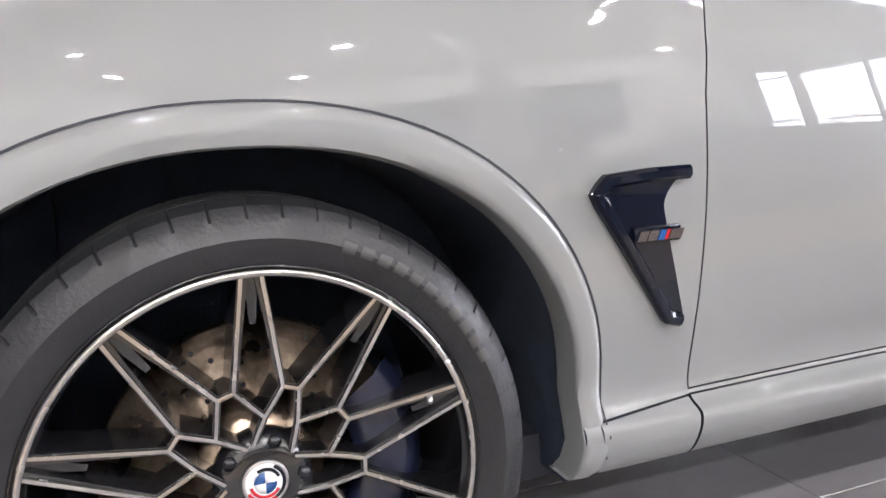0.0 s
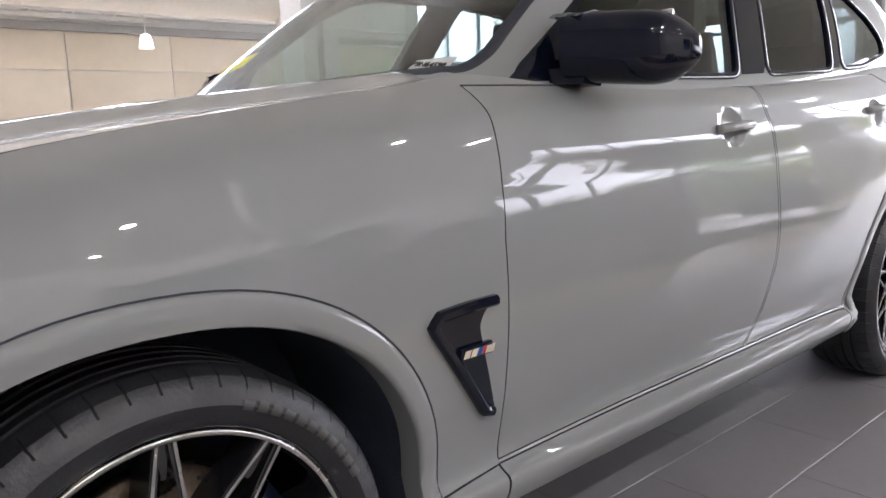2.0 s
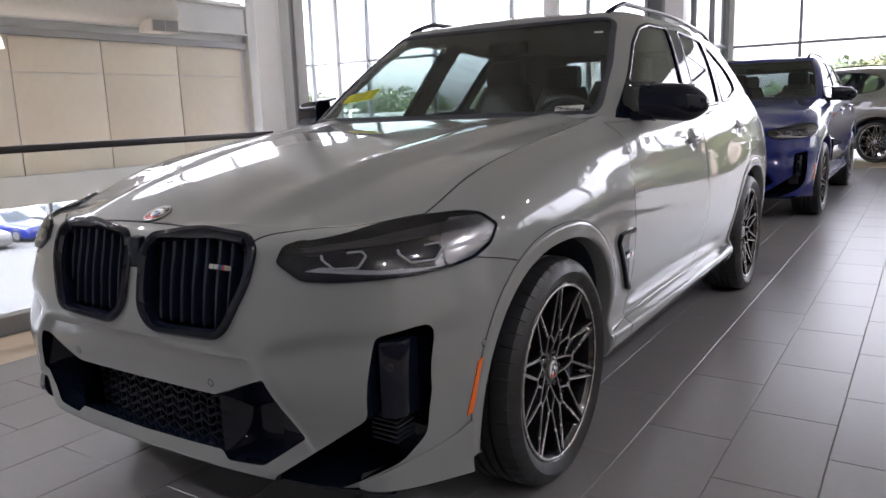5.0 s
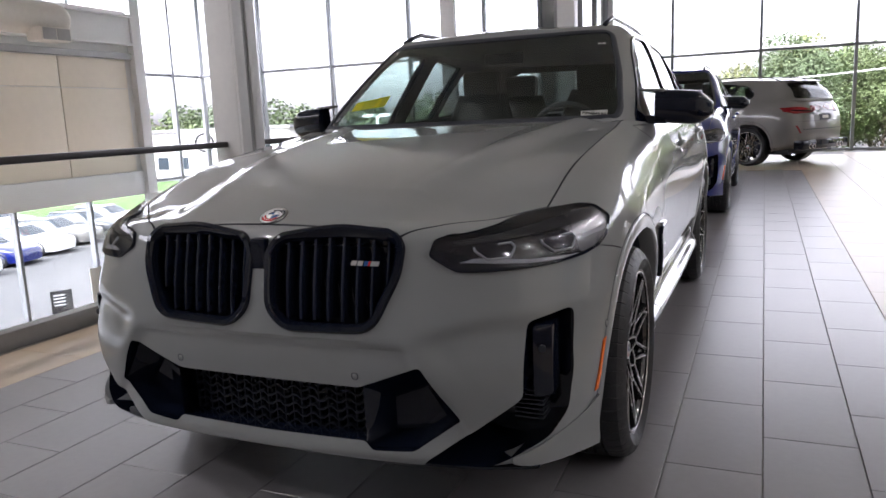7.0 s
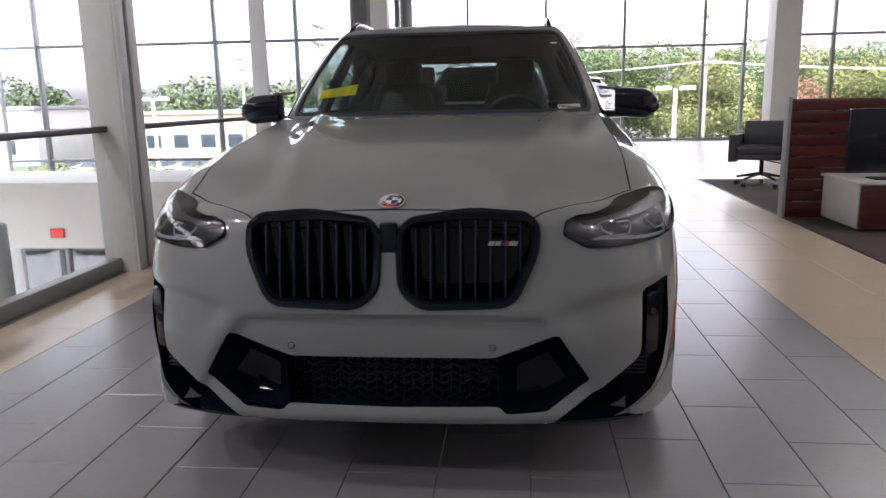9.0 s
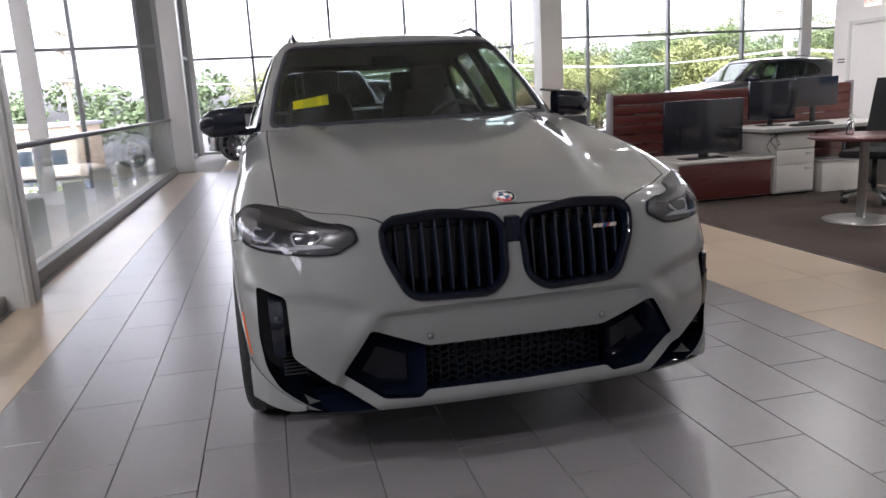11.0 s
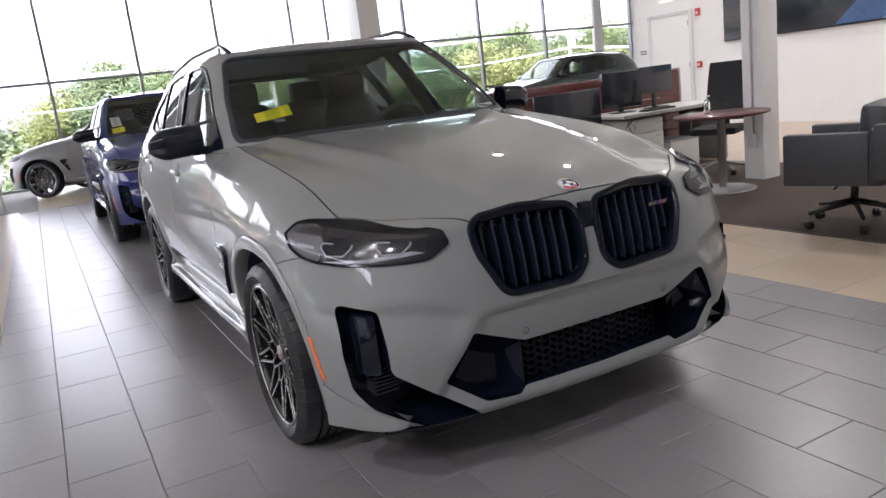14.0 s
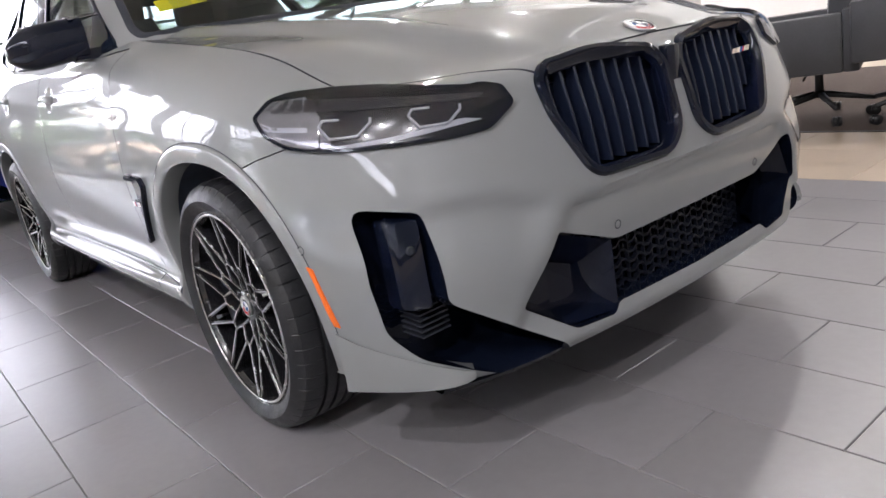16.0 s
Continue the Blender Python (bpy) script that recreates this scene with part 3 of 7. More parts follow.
for y in (-3.8, 0.2, 4.17):
    lamp = empty("pendant_lamp", pose(-10.4, y, -0.10), "white bell-shaped pendant lamp", "lamp", "pendant lamps")
    lamp.scale = (0.7, 0.7, 1.0)
    bm = bmesh.new()
    add_lathe(bm, [(0.03, 2.72), (0.10, 2.70), (0.14, 2.62), (0.165, 2.50), (0.16, 2.49), (0.135, 2.60), (0.02, 2.69)], 28)
    part("shade", bm, LIT_WHITE, lamp)
    bm = bmesh.new()
    add_tube(bm, (0, 0, 2.72), (0, 0, 3.6), 0.012, None, 8)
    part("stem", bm, STEEL_WHITE, lamp)
# housings for the added fill lamps
for lx, ly in FILL_LAMPS:
    lamp = empty("downlight", pose(lx, ly, 5.38), "small round housing of an added ceiling fill lamp", "lamp", "ceiling downlights")
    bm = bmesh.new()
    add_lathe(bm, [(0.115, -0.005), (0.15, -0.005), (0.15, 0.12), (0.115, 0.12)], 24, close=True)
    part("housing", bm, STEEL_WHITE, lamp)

# ---------------------------------------------------------------- office corner: door, signs, screen on the white wall
door = empty("door_1", Matrix.Identity(4), "white service door in a white steel frame", "door", "", "structure")
part("leaf", box_bm((9.965, 8.00, 0.005), (10.0, 9.02, 2.13), 0.004), WALL_WHITE, door)
for lo, hi in (((9.95, 7.93, 0.0), (10.0, 8.0, 2.20)), ((9.95, 9.02, 0.0), (10.0, 9.09, 2.20)), ((9.95, 8.0, 2.13), (10.0, 9.02, 2.20))):
    part("frame", box_bm(lo, hi, 0.004), STEEL_WHITE, door)
for z in (0.3, 1.1, 1.9):
    part("hinge", box_bm((9.950, 7.995, z), (9.966, 8.02, z + 0.11), 0.003), STEEL_GREY, door)
part("handle", box_bm((9.92, 8.90, 1.0), (9.966, 8.96, 1.03), 0.006), SATIN, door)
sign = empty("exit_sign", Matrix.Identity(4), "lit exit sign with red letters on the wall", "sign")
part("sign_box", box_bm((9.95, 8.40, 2.41), (9.998, 8.74, 2.62), 0.008), LIT_SIGN, sign)
txt = bpy.data.curves.new("letters", "FONT")
txt.body, txt.size, txt.extrude, txt.align_x, txt.align_y = "EXIT", 0.155, 0.002, "CENTER", "CENTER"
letters = new("letters", txt)
letters.matrix_basis = pose(9.947, 8.57, 2.515, 90, 0, -90)
dg = bpy.context.evaluated_depsgraph_get()
me = bpy.data.meshes.new_from_object(letters.evaluated_get(dg))
bpy.data.objects.remove(letters)
me.materials.clear()
me.materials.append(LIT_RED)
word = new("letters", me)
word.matrix_basis = pose(9.947, 8.57, 2.515, 90, 0, -90)
word.parent = sign
for y, z, h, nm, lb in ((7.78, 1.08, 0.12, "fire_alarm_pull", "red fire alarm pull station on the wall"), (7.78, 2.05, 0.14, "fire_alarm_strobe", "red fire alarm strobe on the wall")):
    f = empty(nm, Matrix.Identity(4), lb, "alarm")
    part("case", box_bm((9.955, y - 0.05, z), (9.999, y + 0.05, z + h), 0.006), RED_SIGN, f)
    part("face", box_bm((9.948, y - 0.025, z + 0.03), (9.956, y + 0.025, z + 0.08), 0.003), LAMINATE, f)
plaque = empty("door_notice", Matrix.Identity(4), "small white notice with two lines of print", "sign")
part("sheet", box_bm((9.996, 9.16, 1.42), (9.999, 9.40, 1.56)), PAPER, plaque)
for z in (1.51, 1.46):
    part("print_line", box_bm((9.992, 9.19, z), (9.996, 9.37, z + 0.02)), INK, plaque)
tv = empty("wall_screen", Matrix.Identity(4), "large dark display screen on the white wall", "screen")
part("panel", box_bm((9.93, 1.2, 1.52), (9.995, 7.13, 3.4), 0.012), SCREEN, tv)
part("bezel", box_bm((9.94, 1.18, 1.50), (9.998, 7.15, 3.42), 0.01), NYLON, tv)
for pts, mt in (([(4.95, 1.53), (4.45, 1.98), (3.4, 2.3), (1.25, 2.5), (1.25, 1.53)], SCREEN_BLUE), ([(4.2, 1.53), (3.6, 1.86), (1.25, 2.15), (1.25, 1.53)], SCREEN_PALE)):
    part("screen_shape", prism(bmesh.new(), pts, "x", 9.924 if mt is SCREEN_PALE else 9.927, 9.931), mt, tv, smooth=0)

# ---------------------------------------------------------------- slatted desk screen, cabinets, desk
scr = empty("slat_wall", Matrix.Identity(4), "cherry wood slatted desk screen with metal slots", "screen")
part("core", box_bm((3.03, 4.68, 0.004), (6.15, 4.74, 1.16), 0.004), CHERRY, scr)
part("end_post", box_bm((3.0, 4.65, 0.004), (3.03, 4.77, 1.18), 0.004), STEEL_GREY, scr)
part("end_post", box_bm((6.15, 4.65, 0.004), (6.18, 4.77, 1.18), 0.004), STEEL_GREY, scr)
for k in range(10):
    z = 0.06 + 0.11 * k
    part("slat", box_bm((3.035, 4.655, z), (6.145, 4.68, z + 0.098), 0.004), CHERRY, scr)
    if k:
        for x in ((3.10, 3.45, 4.9, 5.5) if k % 2 else (3.3, 4.2, 5.2)):
            part("metal_slot", box_bm((x, 4.660, z - 0.009), (x + 0.30, 4.678, z - 0.003)), SATIN, scr)
cab = empty("low_cabinet", Matrix.Identity(4), "low cherry wood cabinet with white sides", "cabinet")
part("carcass", box_bm((3.36, 3.84, 0.03), (4.46, 4.62, 0.42), 0.004), LAMINATE, cab)
part("front", box_bm((3.37, 3.815, 0.04), (4.45, 3.838, 0.405), 0.004), CHERRY, cab, "cherry wood front")
part("top", box_bm((3.34, 3.80, 0.42), (4.48, 4.64, 0.445), 0.004), LAMINATE, cab)
part("plinth", box_bm((3.40, 3.88, 0.004), (4.42, 4.58, 0.03)), NYLON, cab)
tv = empty("desk_television", Matrix.Identity(4), "large dark flat screen standing on the low cabinet", "television")
part("screen", box_bm((3.32, 4.05, 0.50), (4.26, 4.085, 1.07), 0.008), SCREEN, tv)
part("stand_foot", box_bm((3.55, 3.98, 0.445), (4.05, 4.18, 0.457), 0.004), NYLON, tv)
part("stand_neck", box_bm((3.75, 4.06, 0.455), (3.85, 4.09, 0.52), 0.004), NYLON, tv)
desk = empty("desk", Matrix.Identity(4), "grey-topped office desk with a cherry edge", "desk")
part("worktop", box_bm((4.30, 3.72, 0.70), (6.12, 4.62, 0.735), 0.006), LAMINATE, desk)
part("edge_band", box_bm((4.30, 3.708, 0.698), (6.12, 3.72, 0.737), 0.003), STEEL_GREY, desk)
for x in (6.0,):
    part("leg", box_bm((x, 3.80, 0.004), (x + 0.05, 4.55, 0.70), 0.006), STEEL_GREY, desk)
ped = empty("drawer_unit", Matrix.Identity(4), "white drawer unit under the desk", "drawer unit")
part("body", box_bm((4.50, 3.82, 0.03), (4.98, 4.50, 0.66), 0.005), LAMINATE, ped)
for z0, z1 in ((0.05, 0.33), (0.345, 0.49), (0.505, 0.645)):
    d = part("drawer", box_bm((4.51, 3.80, z0), (4.97, 3.82, z1), 0.004), LAMINATE, ped)
    part("handle", box_bm((4.86, 3.79, z1 - 0.05), (4.94, 3.80, z1 - 0.035), 0.003), SATIN, d)
part("plinth", box_bm((4.53, 3.86, 0.004), (4.95, 4.46, 0.03)), NYLON, ped)
pc = empty("storage_box", Matrix.Identity(4), "low white storage box under the desk", "box")
part("body", box_bm((5.08, 3.80, 0.005), (5.55, 4.3, 0.33), 0.008), LAMINATE, pc)
part("lid", box_bm((5.07, 3.79, 0.33), (5.56, 4.31, 0.35), 0.004), STEEL_GREY, pc)


def monitor(x, y, z0, z1, w, turn):
    m = empty("monitor", pose(x, y, 0, 0, 0, turn), "black flat computer monitor on a stand", "monitor", "monitors on the desk")
    part("screen", box_bm((-w / 2, -0.02, z0), (w / 2, 0.02, z1), 0.008), SCREEN, m)
    part("neck", box_bm((-0.03, 0.02, 0.74), (0.03, 0.05, z0 + 0.15), 0.006), NYLON, m)
    part("foot", box_bm((-0.13, -0.09, 0.736), (0.13, 0.11, 0.748), 0.005), NYLON, m)


monitor(4.72, 4.20, 0.80, 1.225, 0.52, -12)
monitor(5.30, 4.22, 0.92, 1.245, 0.62, 8)
kb = empty("keyboard", Matrix.Identity(4), "black keyboard on the desk", "keyboard")
part("case", box_bm((4.75, 3.80, 0.735), (5.2, 3.95, 0.752), 0.004), NYLON, kb)
for i in range(4):
    part("key_row", box_bm((4.765, 3.81 + 0.034 * i, 0.752), (5.185, 3.838 + 0.034 * i, 0.758), 0.002), CHAIR_BLACK, kb)
for k in range(3):
    bm = bmesh.new()
    add_path(bm, [(4.40 + 0.05 * k + 0.03 * math.sin(j * 0.9 + k), 3.79, 0.69 - 0.022 * j * (1.2 - 0.2 * k)) for j in range(9)], 0.004, 6)
    tagged(part("cable", bm, NYLON), "black cable hanging under the desk", "cable", "desk cables")
tab = empty("round_table", pose(4.22, 2.29, 0), "round cherry wood meeting table on a steel disc foot", "table")
bm = bmesh.new()
add_lathe(bm, [(0.0001, 0.715), (0.42, 0.715), (0.440, 0.722), (0.445, 0.735), (0.440, 0.745), (0.0001, 0.745)], 64)
part("tabletop", bm, CHERRY, tab)
bm = bmesh.new()
add_lathe(bm, [(0.0375, 0.02), (0.0375, 0.70), (0.09, 0.716)], 32)
part("pole", bm, SATIN, tab)
bm = bmesh.new()
add_lathe(bm, [(0.0001, 0.004), (0.305, 0.004), (0.307, 0.012), (0.29, 0.018), (0.06, 0.03), (0.0001, 0.03)], 64)
part("foot_disc", bm, SATIN, tab)
bot = empty("sanitiser_bottle", pose(4.16, 2.40, 0.745), "clear pump bottle standing on the round table", "bottle")
bm = bmesh.new()
add_lathe(bm, [(0.0001, 0.0), (0.03, 0.0), (0.033, 0.008), (0.033, 0.10), (0.025, 0.125), (0.012, 0.135), (0.0001, 0.136)], 24)
part("body", bm, CLEAR, bot)
bm = bmesh.new()
add_tube(bm, (0, 0, 0.135), (0, 0, 0.165), 0.009, 0.006, 10)
add_box(bm, (-0.008, -0.035, 0.163), (0.008, 0.01, 0.174), 0.003)
part("pump", bm, LAMINATE, bot)


def star_base(parent, r=0.30, h=0.11, mt=NYLON):
    for k in range(5):
        a = 2 * math.pi * k / 5 + 0.4
        e = (r * math.cos(a), r * math.sin(a))
        bm = bmesh.new()
        add_tube(bm, (0.03 * math.cos(a), 0.03 * math.sin(a), h + 0.02), (e[0], e[1], h - 0.035), 0.022, 0.014, 8)
        leg = part("base_leg", bm, mt, parent)
        bm = bmesh.new()
        for s in (-0.013, 0.013):
            o = Vector((-math.sin(a) * s, math.cos(a) * s, 0))
            q = Vector((-math.sin(a), math.cos(a), 0)) * 0.009
            add_tube(bm, Vector((e[0], e[1], 0.034)) + o - q, Vector((e[0], e[1], 0.034)) + o + q, 0.030, None, 14)
        part("caster", bm, NYLON, leg)
    bm = bmesh.new()
    add_tube(bm, (0, 0, h), (0, 0, 0.42), 0.028, 0.024, 12)
    part("gas_column", bm, NYLON, parent)


def office_chair(x, y, turn, high, label):
    c = empty("office_chair", pose(x, y, 0.004, 0, 0, turn), label, "chair", "office chairs")
    star_base(c, 0.31, 0.10, SATIN if high else NYLON)
    part("seat", box_bm((-0.25, -0.25, 0.44), (0.25, 0.25, 0.52), 0.035), CHAIR_BLACK, c)
    bm = bmesh.new()
    rows = []
    top = 1.20 if high else 0.92
    for k in range(9):
        f = k / 8
        z = 0.56 + (top - 0.56) * f
        w = 0.23 - 0.05 * f ** 3
        yy = 0.25 + 0.05 * math.sin(f * 3) + 0.10 * f
        rows.append([(u * w, yy - 0.02 * (1 - u * u) + 0.02, z) for u in (-1, -0.5, 0, 0.5, 1)] + [(u * w, yy + 0.055, z) for u in (1, 0.5, 0, -0.5, -1)])
    vs = add_grid(bm, rows, True)
    bm.faces.new(vs[-1])
    bm.faces.new(vs[0])
    bmesh.ops.recalc_face_normals(bm, faces=bm.faces)
    part("backrest", bm, CHAIR_BLACK, c, "", 50)
    part("back_strut", box_bm((-0.03, 0.20, 0.40), (0.03, 0.34, 0.44), 0.01), NYLON, c)
    part("back_strut", box_bm((-0.03, 0.31, 0.42), (0.03, 0.345, 0.75), 0.01), NYLON, c)
    for s in (-1, 1):
        bm = bmesh.new()
        add_path(bm, [(0.27 * s, -0.02, 0.46), (0.30 * s, -0.02, 0.50), (0.30 * s, 0.0, 0.66)], 0.016, 8)
        arm = part("arm_post", bm, NYLON, c)
        part("arm_pad", box_bm((0.30 * s - 0.04, -0.16, 0.66), (0.30 * s + 0.04, 0.12, 0.69), 0.012), NYLON, arm)
    return c


office_chair(5.05, 3.05, -65, True, "black high-backed office chair on a chrome star base")


def tube_bm(a, b, r):
    bm = bmesh.new()
    add_tube(bm, a, b, r, r, 10)
    return bm


def lounge_chair(x, y, turn, rise=0.0):
    c = empty("lounge_chair", pose(x, y, 0.004, 0, 0, turn), "dark grey box armchair on a black star base", "armchair", "lounge chairs")
    star_base(c, 0.32, 0.15)
    z = 0.34 + rise
    bm = box_bm((-0.27, -0.34, z + 0.03), (0.27, 0.16, z + 0.10), 0.02)
    part("seat_box", bm, VINYL, c)
    part("seat_plate", box_bm((-0.10, -0.10, 0.40), (0.10, 0.10, z + 0.032), 0.01), NYLON, c)
    part("lever", tube_bm((0.05, -0.04, z + 0.01), (0.27, -0.06, z - 0.035), 0.007), NYLON, c)
    part("seat_cushion", box_bm((-0.265, -0.35, z + 0.10), (0.265, 0.06, z + 0.21), 0.035), VINYL, c)
    for s in (-1, 1):
        part("arm", box_bm((-0.37 if s < 0 else 0.27, -0.36, z), (-0.27 if s < 0 else 0.37, 0.17, z + 0.35), 0.014), VINYL, c)
    part("back", box_bm((-0.37, 0.17, z), (0.37, 0.26, z + 0.37), 0.018), VINYL, c)
    part("back_cushion", box_bm((-0.26, 0.03, z + 0.19), (0.26, 0.20, z + 0.53), 0.05, pose(0, 0, 0, -4)), VINYL, c)
    return c


lounge_chair(3.62, 7.30, -25)
lounge_chair(3.39, 0.42, -161)
lounge_chair(3.47, -0.16, -160, 0.06)


# ---------------------------------------------------------------- the sport utility vehicles
# long lines of the lower body, from sill to rim: front (y, z), rear (y, z), corner sharpness, then (y, half width, height) along the flank
LINES = [
    ((-0.800, 0.236), (3.70, 0.33), 5.2, [(-0.6, 0.855, 0.240), (0.5, 0.855, 0.245), (2.3, 0.855, 0.245), (3.5, 0.84, 0.30)]),
    ((-0.850, 0.262), (3.80, 0.36), 5.2, [(-0.6, 0.895, 0.258), (0.5, 0.905, 0.280), (2.3, 0.905, 0.280), (3.5, 0.88, 0.34)]),
    ((-0.862, 0.318), (3.84, 0.40), 5.2, [(-0.6, 0.905, 0.310), (0.0, 0.918, 0.34), (0.5, 0.924, 0.340), (1.4, 0.936, 0.342), (2.3, 0.930, 0.340), (2.86, 0.92, 0.36), (3.5, 0.90, 0.38)]),
    ((-0.858, 0.400), (3.86, 0.46), 5.2, [(-0.6, 0.915, 0.400), (0.0, 0.935, 0.42), (0.55, 0.894, 0.384), (1.2, 0.878, 0.378), (2.1, 0.882, 0.378), (2.86, 0.935, 0.43), (3.5, 0.91, 0.45)]),
    ((-0.870, 0.505), (3.87, 0.58), 5.2, [(-0.6, 0.920, 0.510), (0.0, 0.945, 0.57), (0.55, 0.924, 0.530), (1.2, 0.914, 0.510), (2.1, 0.918, 0.510), (2.86, 0.945, 0.58), (3.5, 0.925, 0.58)]),
    ((-0.866, 0.590), (3.865, 0.72), 5.2, [(-0.6, 0.922, 0.600), (-0.2, 0.938, 0.69), (0.0, 0.946, 0.72), (0.55, 0.938, 0.700), (1.2, 0.939, 0.690), (2.1, 0.943, 0.700), (2.86, 0.947, 0.74), (3.5, 0.93, 0.74)]),
    ((-0.838, 0.740), (3.84, 0.90), 5.0, [(-0.6, 0.912, 0.745), (-0.2, 0.930, 0.80), (0.0, 0.936, 0.835), (0.55, 0.930, 0.870), (1.2, 0.927, 0.878), (2.1, 0.931, 0.888), (2.86, 0.945, 0.89), (3.5, 0.92, 0.90)]),
    ((-0.812, 0.840), (3.80, 1.00), 4.8, [(-0.6, 0.905, 0.835), (-0.2, 0.912, 0.895), (0.0, 0.908, 0.925), (0.55, 0.905, 0.960), (1.2, 0.911, 0.975), (2.1, 0.916, 0.992), (2.86, 0.925, 1.00), (3.5, 0.90, 1.00)]),
    ((-0.793, 0.882), (3.76, 1.10), 4.6, [(-0.6, 0.850, 0.884), (-0.2, 0.857, 0.962), (0.0, 0.858, 0.998), (0.55, 0.872, 1.055), (0.85, 0.890, 1.068), (1.2, 0.897, 1.062), (2.1, 0.897, 1.085), (2.86, 0.885, 1.11), (3.5, 0.86, 1.11)]),
    ((-0.770, 0.903), (3.70, 1.20), 4.0, [(-0.6, 0.745, 0.900), (-0.45, 0.750, 0.934), (-0.25, 0.757, 1.000), (0.0, 0.760, 1.048), (0.55, 0.762, 1.120), (0.72, 0.772, 1.142), (0.95, 0.842, 1.118), (1.3, 0.868, 1.108), (1.7, 0.872, 1.120), (2.3, 0.862, 1.155), (2.8, 0.835, 1.200), (3.4, 0.80, 1.22)]),
]
SWEEP = (0.06, 0.055, 0.05, 0.05, 0.04, 0.05, 0.07, 0.09, 0.09, 0.08)
HOOD_MID = [(-0.78, 0.900), (-0.62, 0.958), (-0.35, 1.018), (0.0, 1.072), (0.35, 1.113), (0.70, 1.140), (1.0, 1.14), (3.7, 1.20)]
# the cabin above the rim: front, rear, sharpness, flank
CABIN = [
    ((0.640, 1.105), (3.74, 1.16), 9.0, [(0.8, 0.845, 1.085), (1.3, 0.868, 1.085), (2.3, 0.862, 1.13), (2.8, 0.835, 1.175), (3.4, 0.80, 1.20)]),
    ((0.690, 1.150), (3.74, 1.22), 9.0, [(0.8, 0.835, 1.130), (1.3, 0.858, 1.130), (2.3, 0.852, 1.175), (2.8, 0.828, 1.220), (3.4, 0.79, 1.24)]),
    ((0.885, 1.320), (3.66, 1.36), 8.5, [(0.8, 0.765, 1.300), (1.3, 0.785, 1.300), (2.3, 0.790, 1.330), (2.8, 0.760, 1.355), (3.4, 0.72, 1.36)]),
    ((1.090, 1.480), (3.54, 1.48), 7.6, [(0.9, 0.695, 1.450), (1.4, 0.718, 1.460), (2.3, 0.722, 1.475), (2.8, 0.695, 1.465), (3.4, 0.66, 1.46)]),
    ((1.235, 1.575), (3.46, 1.56), 7.0, [(1.0, 0.640, 1.545), (1.5, 0.662, 1.565), (2.3, 0.668, 1.570), (2.8, 0.645, 1.550), (3.4, 0.61, 1.53)]),
    ((1.290, 1.605), (3.44, 1.575), 6.5, [(1.1, 0.590, 1.590), (1.5, 0.615, 1.612), (2.3, 0.620, 1.612), (2.8, 0.600, 1.585), (3.4, 0.57, 1.555)]),
]
ROOF_MID = [(1.28, 1.607), (1.5, 1.640), (2.0, 1.662), (2.6, 1.652), (3.2, 1.605), (3.5, 1.57)]


